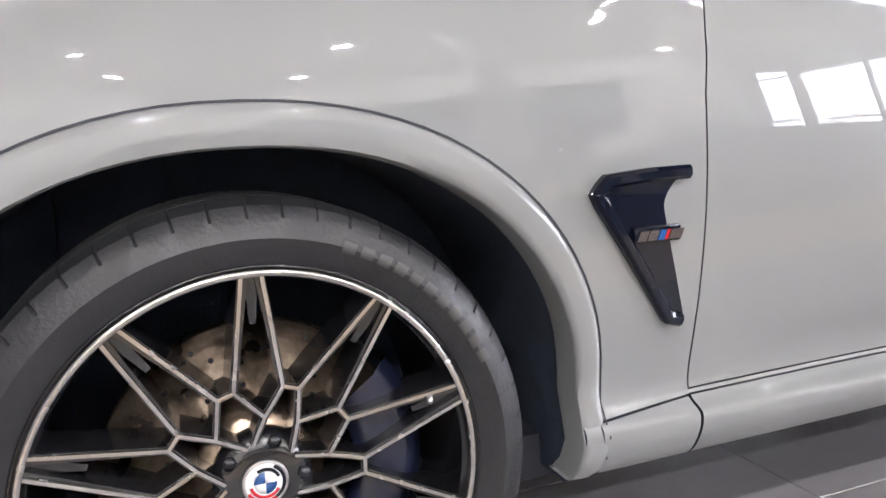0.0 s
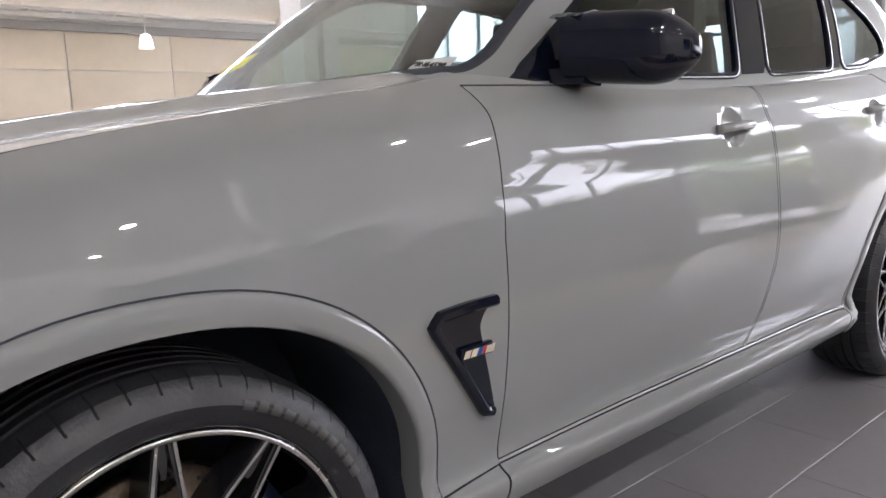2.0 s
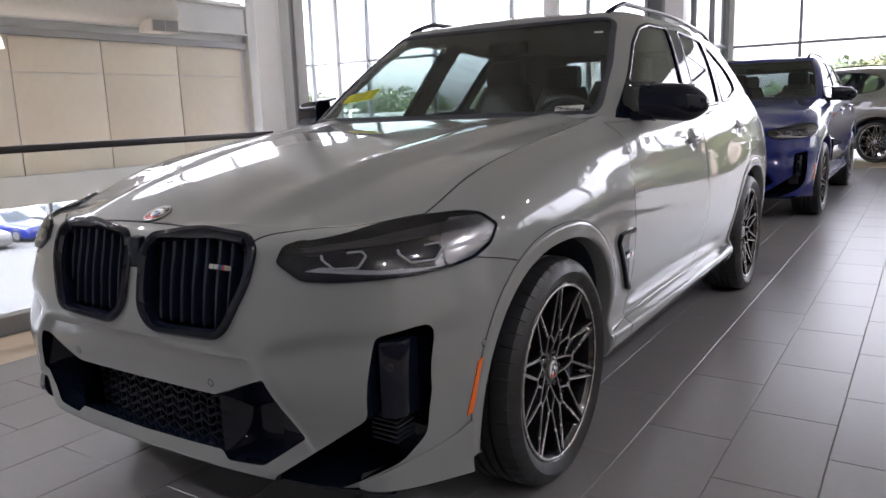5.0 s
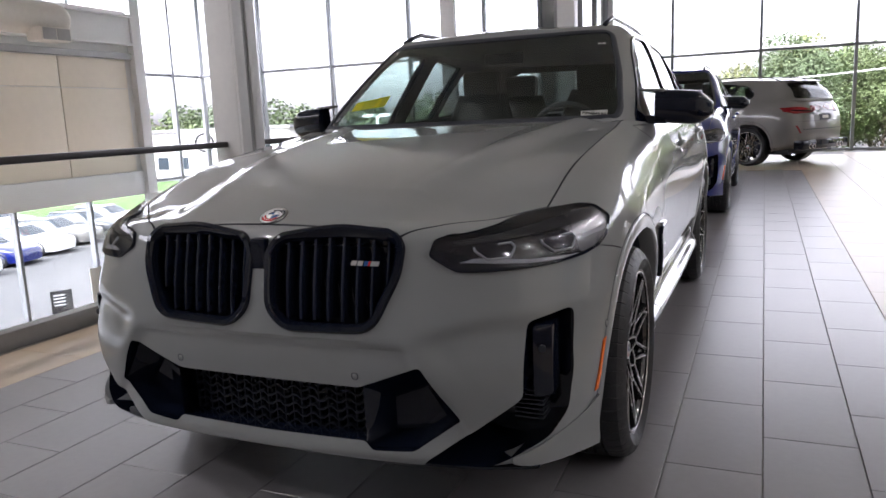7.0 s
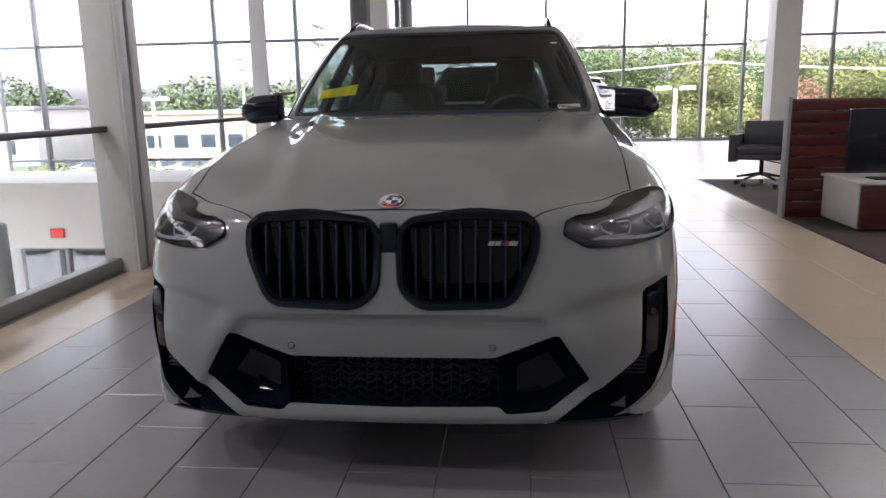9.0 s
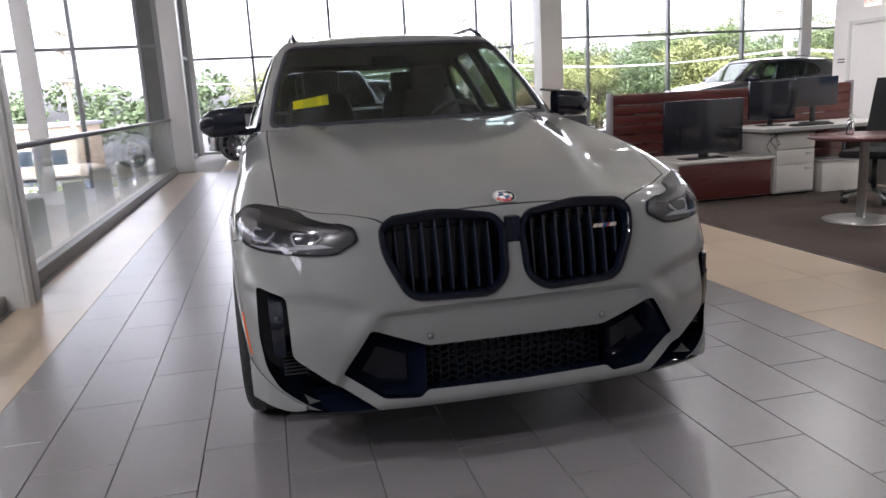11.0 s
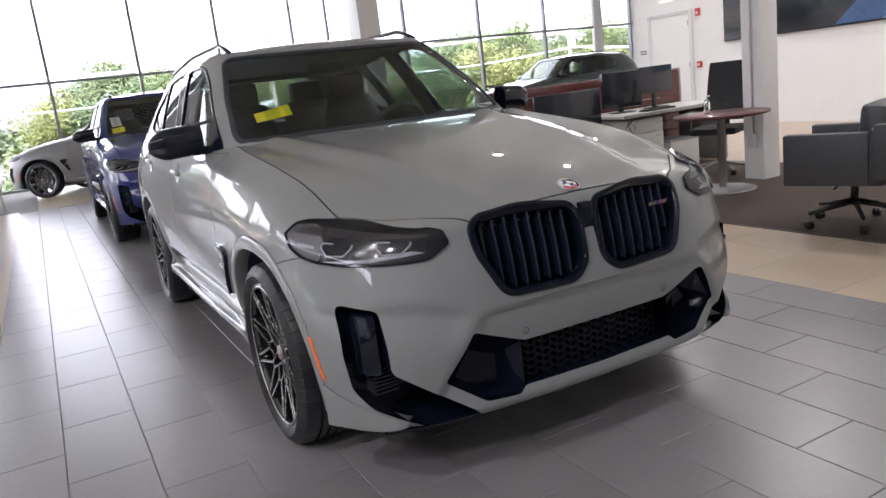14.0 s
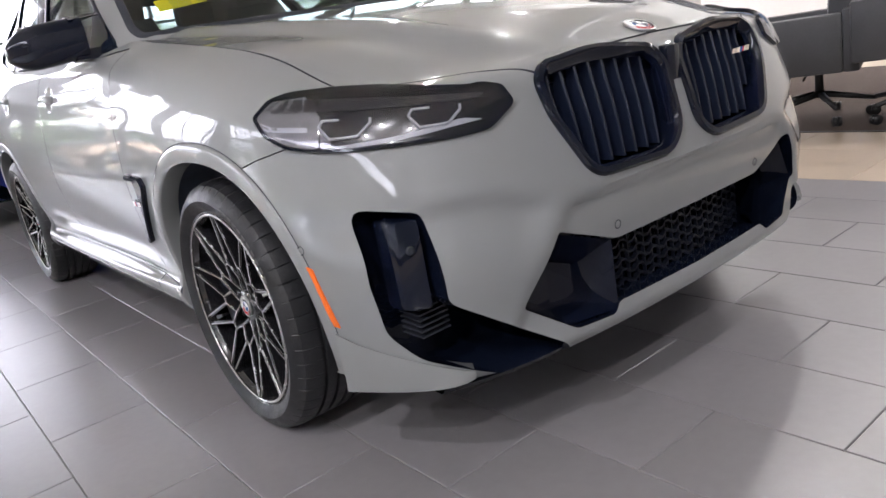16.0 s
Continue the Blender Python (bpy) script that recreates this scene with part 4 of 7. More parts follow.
def loft(lines, mid, y_front, y_rear, ns=80, sub=5, spine=10, inset=0.0, hood=False, sweep=(0,) * 12):
    """A closed solid through long lines that wrap round nose, flanks and tail, with a domed top."""
    fx = [curve([(k[0], k[1]) for k in ln[3]]) for ln in lines]
    fz = [curve([(y_front - 5, ln[0][1]), (ln[3][0][0] - 0.12, ln[0][1])] + [(k[0], k[2]) for k in ln[3]] + [(ln[3][-1][0] + 0.25, ln[1][1]), (y_rear + 5, ln[1][1])]) for ln in lines]
    top = curve(mid)
    cf, cr = y_front, y_rear

    def outline(j):
        ln, pts = lines[j], []
        yf, yr, n = ln[0][0] + inset, ln[1][0] - inset, ln[2]
        for k in range(ns + 1):
            a = k / ns * math.pi / 2
            u, w = math.sin(a) ** (2 / n) if a > 0 else 0.0, math.cos(a) ** (2 / n) if k < ns else 0.0
            y = cf + (yf - cf) * w + sweep[j] * u * u * w
            pts.append((max(0.0, fx[j](y) - inset) * u, y, fz[j](y) - (inset if j == len(lines) - 1 else 0)))
        m = ns
        for k in range(1, m):
            y = cf + (cr - cf) * k / m
            pts.append((fx[j](y) - inset, y, fz[j](y) - (inset if j == len(lines) - 1 else 0)))
        for k in range(ns // 2 + 1):
            a = k / (ns // 2) * math.pi / 2
            u, w = math.cos(a) ** (2 / 4.0) if k < ns // 2 else 0.0, math.sin(a) ** (2 / 4.0) if a > 0 else 0.0
            y = cr + (yr - cr) * w
            pts.append((max(0.0, fx[j](y) - inset) * u, y, fz[j](y)))
        return np.array(pts)

    keys = [outline(j) for j in range(len(lines))]
    rows = []
    for j in range(len(keys) - 1):
        p0, p1, p2, p3 = keys[max(0, j - 1)], keys[j], keys[j + 1], keys[min(len(keys) - 1, j + 2)]
        for k in range(sub):
            t = k / sub
            rows.append(0.5 * (2 * p1 + (p2 - p0) * t + (2 * p0 - 5 * p1 + 4 * p2 - p3) * t * t + (3 * p1 - p0 - 3 * p2 + p3) * t ** 3))
    rows.append(keys[-1])
    half = rows[-1]
    ys = half[:, 1]
    length = np.concatenate([[0], np.cumsum(np.linalg.norm(np.diff(half[:, :2], axis=0), axis=1))])
    length /= length[-1]
    back = half[0, 1] + (half[-1, 1] - half[0, 1]) * (0.35 * length + 0.65 * (ys - ys[0]) / (ys[-1] - ys[0]))
    for k in range(1, spine + 1):
        w = k / spine
        x, y = half[:, 0] * (1 - w), ys + (back - ys) * w
        zc = np.array([top(v) - inset for v in y])
        z = half[:, 2] + (zc - half[:, 2]) * (1 - (1 - w) ** 2.2)
        if hood:
            xr = 0.33 + 0.26 * np.clip((y + 0.75) / 1.45, 0, 1)
            fade = np.clip((y + 0.78) / 0.25, 0, 1) * np.clip((0.8 - y) / 0.1, 0, 1)
            z = z + fade * (0.015 * np.exp(-((x - xr) / 0.055) ** 2) + 0.010 / (1 + np.exp((x - xr) / 0.02)) - 0.005 * np.exp(-((x - xr - 0.09) / 0.05) ** 2))
        rows.append(np.stack([x, y, z], -1))
    bm = bmesh.new()
    n = len(half)
    ring = []
    for r in rows[:-1]:
        a = [bm.verts.new(r[k]) for k in range(n)]
        b = [a[0]] + [bm.verts.new((-r[k][0], r[k][1], r[k][2])) for k in range(1, n - 1)] + [a[-1]]
        ring.append((a, b))
    mid_row = [bm.verts.new(p) for p in rows[-1]]
    ring.append((mid_row, mid_row))
    for (a, b), (c, d) in zip(ring, ring[1:]):
        for k in range(n - 1):
            for f in ((a[k], a[k + 1], c[k + 1], c[k]), (b[k + 1], b[k], d[k], d[k + 1])):
                f = tuple(dict.fromkeys(f))
                if len(f) > 2:
                    bm.faces.new(f)
    a, b = ring[0]
    for k in range(n - 1):
        f = tuple(dict.fromkeys((a[k], b[k], b[k + 1], a[k + 1])))
        if len(f) > 2:
            bm.faces.new(f)
    bmesh.ops.dissolve_degenerate(bm, dist=0.00002, edges=bm.edges)
    bmesh.ops.recalc_face_normals(bm, faces=bm.faces)
    return bm


DOOR_FRONT = [(0.672, 1.118), (0.668, 0.955), (0.655, 0.83), (0.656, 0.50), (0.664, 0.374), (1.690, 0.374), (1.715, 0.42), (1.748, 0.61), (1.752, 0.93), (1.728, 1.01), (1.700, 1.115)]
DOOR_REAR = [(1.712, 1.115), (1.740, 1.01), (1.764, 0.93), (1.760, 0.61), (1.728, 0.42), (1.705, 0.374), (2.345, 0.374), (2.372, 0.47), (2.43, 0.62), (2.53, 0.74), (2.65, 0.82), (2.74, 0.90), (2.78, 1.02), (2.74, 1.12), (2.60, 1.165), (2.3, 1.145)]
HOOD = [(-0.42, -0.772), (-0.50, -0.715), (-0.60, -0.615), (-0.745, -0.465), (-0.752, -0.25), (-0.757, 0.0), (-0.760, 0.55), (-0.755, 0.70), (-0.60, 0.735), (0.0, 0.70),
        (0.60, 0.735), (0.755, 0.70), (0.760, 0.55), (0.757, 0.0), (0.752, -0.25), (0.745, -0.465), (0.60, -0.615), (0.50, -0.715), (0.42, -0.772)]
KIDNEY = [(0.404, 0.887), (0.440, 0.856), (0.437, 0.778), (0.366, 0.627), (0.092, 0.619), (0.030, 0.671), (0.022, 0.835), (0.058, 0.879), (0.238, 0.900)]
LOWER_INTAKE = [(0.0, 0.467), (0.308, 0.467), (0.497, 0.540), (0.594, 0.390), (0.465, 0.298), (0.344, 0.291), (0.321, 0.314), (0.0, 0.310)]
SIDE_INTAKE = [(0.848, 0.672), (0.752, 0.648), (0.748, 0.449), (0.640, 0.372), (0.50, 0.275), (0.47, 0.235), (0.60, 0.225), (0.72, 0.284), (0.80, 0.325), (0.838, 0.385), (0.852, 0.50)]
HEADLAMP = [(-0.006, 0.824), (0.016, 0.864), (0.12, 0.877), (0.21, 0.890), (0.30, 0.902), (0.385, 0.911), (0.478, 0.916), (0.53, 0.909), (0.574, 0.877), (0.542, 0.836), (0.487, 0.808), (0.42, 0.796), (0.325, 0.788), (0.20, 0.784), (0.115, 0.782), (0.048, 0.785)]
WINDOW_FRONT = [(0.84, 1.138), (1.655, 1.15), (1.86, 1.553), (1.6, 1.556), (1.44, 1.527), (1.29, 1.452), (1.075, 1.296)]
WINDOW_REAR = [(1.835, 1.158), (2.275, 1.178), (2.47, 1.52), (2.03, 1.553)]
WINDOW_QUARTER = [(2.365, 1.186), (2.55, 1.196), (2.82, 1.245), (2.88, 1.3), (2.85, 1.38), (2.72, 1.467), (2.555, 1.506)]
WINDSCREEN = [(-0.725, 1.156), (0.725, 1.156), (0.732, 1.19), (0.688, 1.363), (0.61, 1.552), (0.575, 1.574), (-0.575, 1.574), (-0.61, 1.552), (-0.688, 1.363), (-0.732, 1.19)]
REAR_SCREEN = [(-0.66, 1.22), (0.66, 1.22), (0.55, 1.51), (-0.55, 1.51)]
VENT = [(0.702, 0.452), (0.720, 0.478), (0.724, 0.618), (0.705, 0.590), (0.680, 0.576), (0.620, 0.592), (0.535, 0.618), (0.496, 0.632), (0.508, 0.588)]


class Skin:
    """Places on a body, found by casting rays at it."""

    def __init__(self, me):
        from mathutils.bvhtree import BVHTree
        bm = bmesh.new()
        bm.from_mesh(me)
        self.tree = BVHTree.FromBMesh(bm)
        bm.free()

    def cast(self, start, way):
        p, n, i, d = self.tree.ray_cast(Vector(start), Vector(way).normalized())
        return (p, n) if p is not None else (None, None)

    def front(self, x, z):
        return self.cast((x, -2.0, z), (0, 1, 0))

    def side(self, y, z, s=1):
        return self.cast((2.0 * s, y, z), (-s, 0, 0))

    def top(self, x, y):
        return self.cast((x, y, 3.0), (0, 0, -1))

    def corner(self, a, z, s=1):
        p = Vector((0.493 + 0.70 * a + 0.714, -0.753 + 0.714 * a - 0.70, z))
        p.x *= s
        return self.cast(p, (-0.714 * s, 0.70, 0))


def on_skin(find, pts):
    """Points and normals, with misses filled from their neighbours."""
    got = [find(*p) for p in pts]
    good = [g for g in got if g[0] is not None]
    last = good[0]
    out = []
    for g in got:
        if g[0] is not None:
            last = g
        out.append((last[0].copy(), last[1].copy()))
    return out


def band(bm, places, inner, outer, low, high, closed=True):
    """A moulding along a line on a skin: from inner to outer across it, from low to high over it."""
    n = len(places)
    rows = []
    mid = sum((p for p, _ in places), Vector()) / n
    for i in range(n):
        p, nn = places[i]
        a = places[i - 1][0] if i or closed else p
        b = places[(i + 1) % n][0] if i < n - 1 or closed else p
        t = (b - a)
        if t.length < 1e-7:
            t = Vector((0, 0, 1))
        t.normalize()
        side = t.cross(nn).normalized()
        if closed and side.dot(p - mid) < 0:
            side = -side
        w, h = outer - inner, high - low
        rows.append([p + side * inner + nn * low, p + side * inner + nn * (low + 0.7 * h), p + side * (inner + 0.25 * w) + nn * high,
                     p + side * (inner + 0.75 * w) + nn * high, p + side * outer + nn * (low + 0.7 * h), p + side * outer + nn * low])
    cols = [[r[k] for r in rows] for k in range(6)]
    add_grid(bm, cols + [cols[0]], closed)
    bmesh.ops.remove_doubles(bm, verts=bm.verts, dist=0.00002)
    bmesh.ops.recalc_face_normals(bm, faces=bm.faces)
    return bm


def fill(bm, find, poly, lift, nu=28, nv=8, thick=0.0):
    """A skin patch inside a polygon in the finder's plane, lifted off the body, with a turned-in rim."""
    us = [p[0] for p in poly]
    u0, u1 = min(us), max(us)
    rows = []
    n = len(poly)
    for k in range(nu + 1):
        u = u0 + (u1 - u0) * (0.003 + 0.994 * k / nu)
        cut = []
        for i in range(n):
            a, b = poly[i - 1], poly[i]
            if (a[0] - u) * (b[0] - u) <= 0 and a[0] != b[0]:
                cut.append(a[1] + (b[1] - a[1]) * (u - a[0]) / (b[0] - a[0]))
        if not cut:
            cut = [poly[0][1]]
        lo, hi = min(cut), max(cut)
        rows.append([(u, lo + (hi - lo) * j / nv) for j in range(nv + 1)])
    flat = [p for r in rows for p in r]
    got = on_skin(find, flat)
    pts = [p + nn * lift for p, nn in got]
    m = nv + 1
    vs = add_grid(bm, [pts[k * m:(k + 1) * m] for k in range(nu + 1)])
    if thick:
        low = add_grid(bm, [[got[k * m + j][0] + got[k * m + j][1] * (lift - thick) for j in range(m)] for k in range(nu + 1)])
        loop = [(k, 0) for k in range(nu + 1)] + [(nu, j) for j in range(1, m)] + [(k, m - 1) for k in range(nu - 1, -1, -1)] + [(0, j) for j in range(m - 2, 0, -1)]
        for (a, b), (c, d) in zip(loop, loop[1:] + loop[:1]):
            bm.faces.new((vs[a][b], vs[c][d], low[c][d], low[a][b]))
    bmesh.ops.recalc_face_normals(bm, faces=bm.faces)
    return bm


def tyre_bm(R=0.362, rim=0.281, w=0.258):
    """A low-profile tyre round the x axis, with shoulder sipes, a rim guard and tread grooves."""
    h = w / 2
    prof = [(rim - 0.004, -h + 0.018), (rim + 0.012, -h + 0.006), (rim + 0.03, -h - 0.002), (R - 0.045, -h - 0.004), (R - 0.022, -h + 0.006), (R - 0.008, -h + 0.02), (R - 0.001, -h + 0.042)]
    for g in (-0.055, -0.018, 0.018, 0.055):
        prof += [(R, g - 0.006), (R - 0.008, g - 0.005), (R - 0.008, g + 0.005), (R, g + 0.006)]
    prof += [(r, -x) for r, x in prof[:7][::-1]]
    bm = bmesh.new()
    n = 260
    rows = []
    for k in range(n):
        a = 2 * math.pi * (k // 5 + (0.0, 0.05, 0.35, 0.65, 0.95)[k % 5]) / (n // 5)
        groove = k % 5 == 0
        row = []
        for i, (r, x) in enumerate(prof):
            edge = i in (5, 6) or i in (len(prof) - 7, len(prof) - 6)
            if groove and edge:
                r -= 0.0035
            row.append((x, r * math.cos(a), r * math.sin(a)))
        rows.append(row)
    add_grid(bm, rows + [rows[0]])
    bmesh.ops.remove_doubles(bm, verts=bm.verts, dist=0.00002)
    bmesh.ops.recalc_face_normals(bm, faces=bm.faces)
    return bm


def bar(bm, a, b, wa, wb, x0, x1, drop_a=0.0, drop_b=0.0):
    """A flat spoke between two places in the wheel's plane (radius, angle), from depth x0 to face x1."""
    A, B = (Vector((0, r * math.cos(t), r * math.sin(t))) for r, t in (a, b))
    side = Vector((1, 0, 0)).cross((B - A).normalized())
    vs = []
    for p, w, d in ((A, wa, drop_a), (B, wb, drop_b)):
        vs.append([bm.verts.new(p + side * s * w / 2 * k + Vector((x - d, 0, 0))) for s, x, k in ((-1, x0, 1.0), (-1, x1, 0.75), (1, x1, 0.75), (1, x0, 1.0))])
    for k in range(4):
        bm.faces.new((vs[0][k], vs[0][(k + 1) % 4], vs[1][(k + 1) % 4], vs[1][k]))
    bm.faces.new(vs[0][::-1])
    bm.faces.new(vs[1])


def roundel(parent, m, r, name="roundel"):
    """A round badge of plain coloured shapes: a dark ring with red and blue arcs round a quartered disc."""
    bm = bmesh.new()
    add_lathe(bm, [(0.0001, 0.0), (r, 0.0), (r, 0.004), (r * 0.93, 0.006), (r * 0.86, 0.0045), (0.0001, 0.0045)], 40, m=m)
    ring = part(name, bm, SATIN, parent, "round badge with coloured arcs and a quartered disc")
    def sector(nm, r0, r1, a0, a1, h, mt):
        bm = bmesh.new()
        k = max(4, int((a1 - a0) / 9))
        aa = [radians(a0 + (a1 - a0) * i / k) for i in range(k + 1)]
        rows = [[m @ Vector((q * math.cos(a), q * math.sin(a), hh)) for a in aa] for q, hh in ((r0, 0.004), (r0, h), (r1, h), (r1, 0.004))]
        add_grid(bm, rows)
        part(nm, bm, mt, ring)
    sector("outer_arc", r * 0.72, r * 0.86, 60, 205, 0.0055, BADGE_WHITE)
    sector("outer_arc", r * 0.72, r * 0.86, 205, 300, 0.0055, BADGE_RED)
    sector("outer_arc", r * 0.72, r * 0.86, -60, 60, 0.0055, GLOSS_BLACK)
    sector("inner_arc", r * 0.54, r * 0.68, 190, 330, 0.0056, BADGE_RED)
    sector("inner_arc", r * 0.54, r * 0.68, 20, 120, 0.0056, GLOSS_BLACK)
    sector("ring_band", r * 0.48, r * 0.72, 0, 360, 0.0052, BADGE_WHITE)
    for q in range(4):
        sector("quarter", 0.0002, r * 0.48, 90 * q, 90 * q + 90, 0.0058, BADGE_BLUE if q % 2 else BADGE_WHITE)


def make_wheel(parent, at, side, full=True):
    """A black twenty-spoke wheel with machined edges, tyre, drilled brake disc and caliper."""
    m = Matrix.Translation(at) @ (Matrix.Identity(4) if side > 0 else Matrix.Rotation(math.pi, 4, "Z"))
    hub = new("wheel")
    hub.parent = parent
    hub.matrix_basis = m
    tagged(hub, "black wheel with machined spoke edges and low-profile tyre")
    part("tyre", tyre_bm(), RUBBER, hub, "black low-profile road tyre", 24)
    R = 0.274
    bm = bmesh.new()
    add_lathe(bm, [(0.258, -0.12), (0.262, 0.05), (0.266, 0.098), (0.272, 0.104), (0.275, 0.112), (0.283, 0.119), (0.288, 0.114), (0.285, 0.10), (0.273, 0.07), (0.268, -0.12)], 96, "x", close=True)
    bmesh.ops.recalc_face_normals(bm, faces=bm.faces)
    part("rim", bm, BLACK_RIM, hub)
    bm = bmesh.new()
    add_lathe(bm, [(0.2705, 0.1165), (0.2705, 0.1200), (0.2785, 0.1200), (0.2785, 0.1165)], 96, "x")
    part("rim_edge", bm, BRIGHT_RIM, hub, "thin machined rim edge")
    body, edge = bmesh.new(), bmesh.new()
    def rib(a, b, w, da, db, line=0.0058):
        bar(body, a, b, w, w, 0.045, 0.112, da, db)
        bar(edge, a, b, line, line, 0.110, 0.1155, da, db)

    # ten forked spokes; their feet meet in pairs, and every second pair splays to the hub round a bolt
    step, fork = math.pi / 5, 0.235
    for k in range(10):
        t = math.pi / 2 + k * step
        for q in (-1, 1):
            bar(body, (R, t + q * 0.034), (R * 0.47, t + q * fork), 0.016, 0.013, 0.045, 0.112, 0, 0.020)
            bar(edge, (R * 0.99, t + q * 0.044), (R * 0.47, t + q * fork), 0.0062, 0.0062, 0.110, 0.1155, 0, 0.020)
        bar(body, (R, t), (R * 0.76, t), 0.024, 0.010, 0.05, 0.104, 0, 0.012)
        m0, m1 = (R * 0.47, t - step + fork), (R * 0.47, t - fork)
        rib(m0, m1, 0.012, 0.020, 0.020)
        mid = t - step / 2
        gap = step / 2 - fork
        if k % 2 == 0:
            for q in (-1, 1):
                knee = (R * 0.315, mid + q * (gap + 0.17))
                rib((R * 0.47, mid + q * gap), knee, 0.013, 0.020, 0.027)
                rib(knee, (R * 0.175, mid + q * 0.56), 0.014, 0.027, 0.034)
                # the neighbouring pair leans on this leg
                rib((R * 0.47, mid + q * (step - gap)), knee, 0.012, 0.020, 0.027)
    if full:
        # raised lettering on the sidewall as plain bars
        for k in range(11):
            a0 = radians(24 + 4.3 * k)
            a1 = a0 + radians(3.1)
            bm = bmesh.new()
            rows = [[(x, q * math.cos(a), q * math.sin(a)) for a in (a0, (a0 + a1) / 2, a1)] for q, x in ((0.3105, 0.1312), (0.3115, 0.1336), (0.3185, 0.1340), (0.3255, 0.1336), (0.3265, 0.1310))]
            add_grid(bm, rows)
            part("raised_letter", bm, TYRE_MARK, hub)
    part("spokes", body, BLACK_RIM, hub, smooth=0)
    part("machined_edges", edge, BRIGHT_RIM, hub, "thin machined lines along the spokes", 0)
    bm = bmesh.new()
    add_lathe(bm, [(0.0001, 0.03), (0.065, 0.03), (0.062, 0.076), (0.040, 0.082), (0.0001, 0.082)], 40, "x")
    part("hub_centre", bm, BLACK_RIM, hub)
    for k in range(5):
        a = math.pi / 2 - math.pi / 10 + k * 2 * math.pi / 5
        c = Vector((0, 0.052 * math.cos(a), 0.052 * math.sin(a)))
        bm = bmesh.new()
        add_tube(bm, c + Vector((0.06, 0, 0)), c + Vector((0.084, 0, 0)), 0.0105, 0.009, 6)
        part("wheel_bolt", bm, LAMP_DARK, hub)
    roundel(hub, pose(0.083, 0, 0, 0, 90, 0) @ pose(0, 0, 0, 0, 0, 90), 0.030, "centre_cap")
    bm = bmesh.new()
    add_lathe(bm, [(0.085, 0.0), (0.197, 0.0), (0.197, 0.030), (0.085, 0.030), (0.082, 0.05), (0.03, 0.05)], 72, "x")
    disc = part("brake_disc", bm, DISC, hub, "drilled steel brake disc")
    if full:
        bm = bmesh.new()
        for k in range(60):
            a = k * 2 * math.pi / 60
            r = (0.115, 0.138, 0.160, 0.180)[k % 4]
            c = Vector((0.0295, r * math.cos(a), r * math.sin(a)))
            add_tube(bm, c, c + Vector((0.0012, 0, 0)), 0.0038, None, 8)
        tagged(part("drillings", bm, INK, disc, smooth=0), kind="stuff")
        bm = bmesh.new()
        add_tube(bm, (0.09, 0.225, 0.085), (0.118, 0.215, 0.08), 0.005, 0.004, 8)
        part("valve", bm, SATIN, hub)
    bm = bmesh.new()
    c0 = radians(-5)
    rows = []
    for k in range(13):
        a = radians(-42) + radians(84) * k / 12 + (c0 if side > 0 else math.pi - c0)
        rows.append([Vector((x, r * math.cos(a), r * math.sin(a))) for r, x in ((0.125, 0.036), (0.125, 0.062), (0.15, 0.074), (0.19, 0.074), (0.218, 0.058), (0.218, -0.03))])
    add_grid(bm, rows)
    part("brake_caliper", bm, CALIPER, hub)
    return hub


def stripes_badge(parent, name, places, w, h):
    """A model badge as plain silver bars and three coloured slashes."""
    base, u, v, n = places
    spans = [(-0.5, -0.30, CHROME), (-0.27, -0.07, CHROME), (-0.03, 0.03, BADGE_BLUE), (0.045, 0.105, BADGE_BLUE), (0.12, 0.18, BADGE_RED), (0.21, 0.5, CHROME)]
    top = new(name)
    top.parent = parent
    tagged(top, "small model badge of silver bars and coloured slashes")
    for a, b, mt in spans:
        bm = bmesh.new()
        q = []
        for x, y in ((a, -0.5), (b, -0.5), (b + 0.06, 0.5), (a + 0.06, 0.5)):
            q.append(base + u * x * w + v * y * h)
        lo, hi = [bm.verts.new(p) for p in q], [bm.verts.new(p + n * 0.004) for p in q]
        bm.faces.new(hi)
        for k in range(4):
            bm.faces.new((lo[k], lo[(k + 1) % 4], hi[(k + 1) % 4], hi[k]))
        part("badge_bar", bm, mt, top, smooth=0)


def press_bumper(me):
    """The folds of the front bumper: a sunken plate panel and sunken cheeks round the corner intakes."""
    step = lambda a, b, v: (lambda t: t * t * (3 - 2 * t))(max(0.0, min(1.0, (v - a) / (b - a))))
    for v in me.vertices:
        x, y, z = v.co
        if y > -0.30 or z > 0.70 or z < 0.27:
            continue
        x = abs(x)
        edge = 0.455 + max(0.0, 0.60 - z) * 0.70
        plate = step(0.604 - 0.02 * x, 0.588 - 0.02 * x, z) * step(edge + 0.012, edge - 0.036, x) * step(0.27, 0.34, z)
        brow = 0.655 - 0.04 * step(0.68, 0.48, x)
        cheek = step(brow + 0.014, brow - 0.022, z) * step(edge + 0.015, edge + 0.10, x) * step(0.40, 0.62, z) * step(0.93, 0.86, x)
        v.co.y += 0.018 * plate + 0.019 * cheek


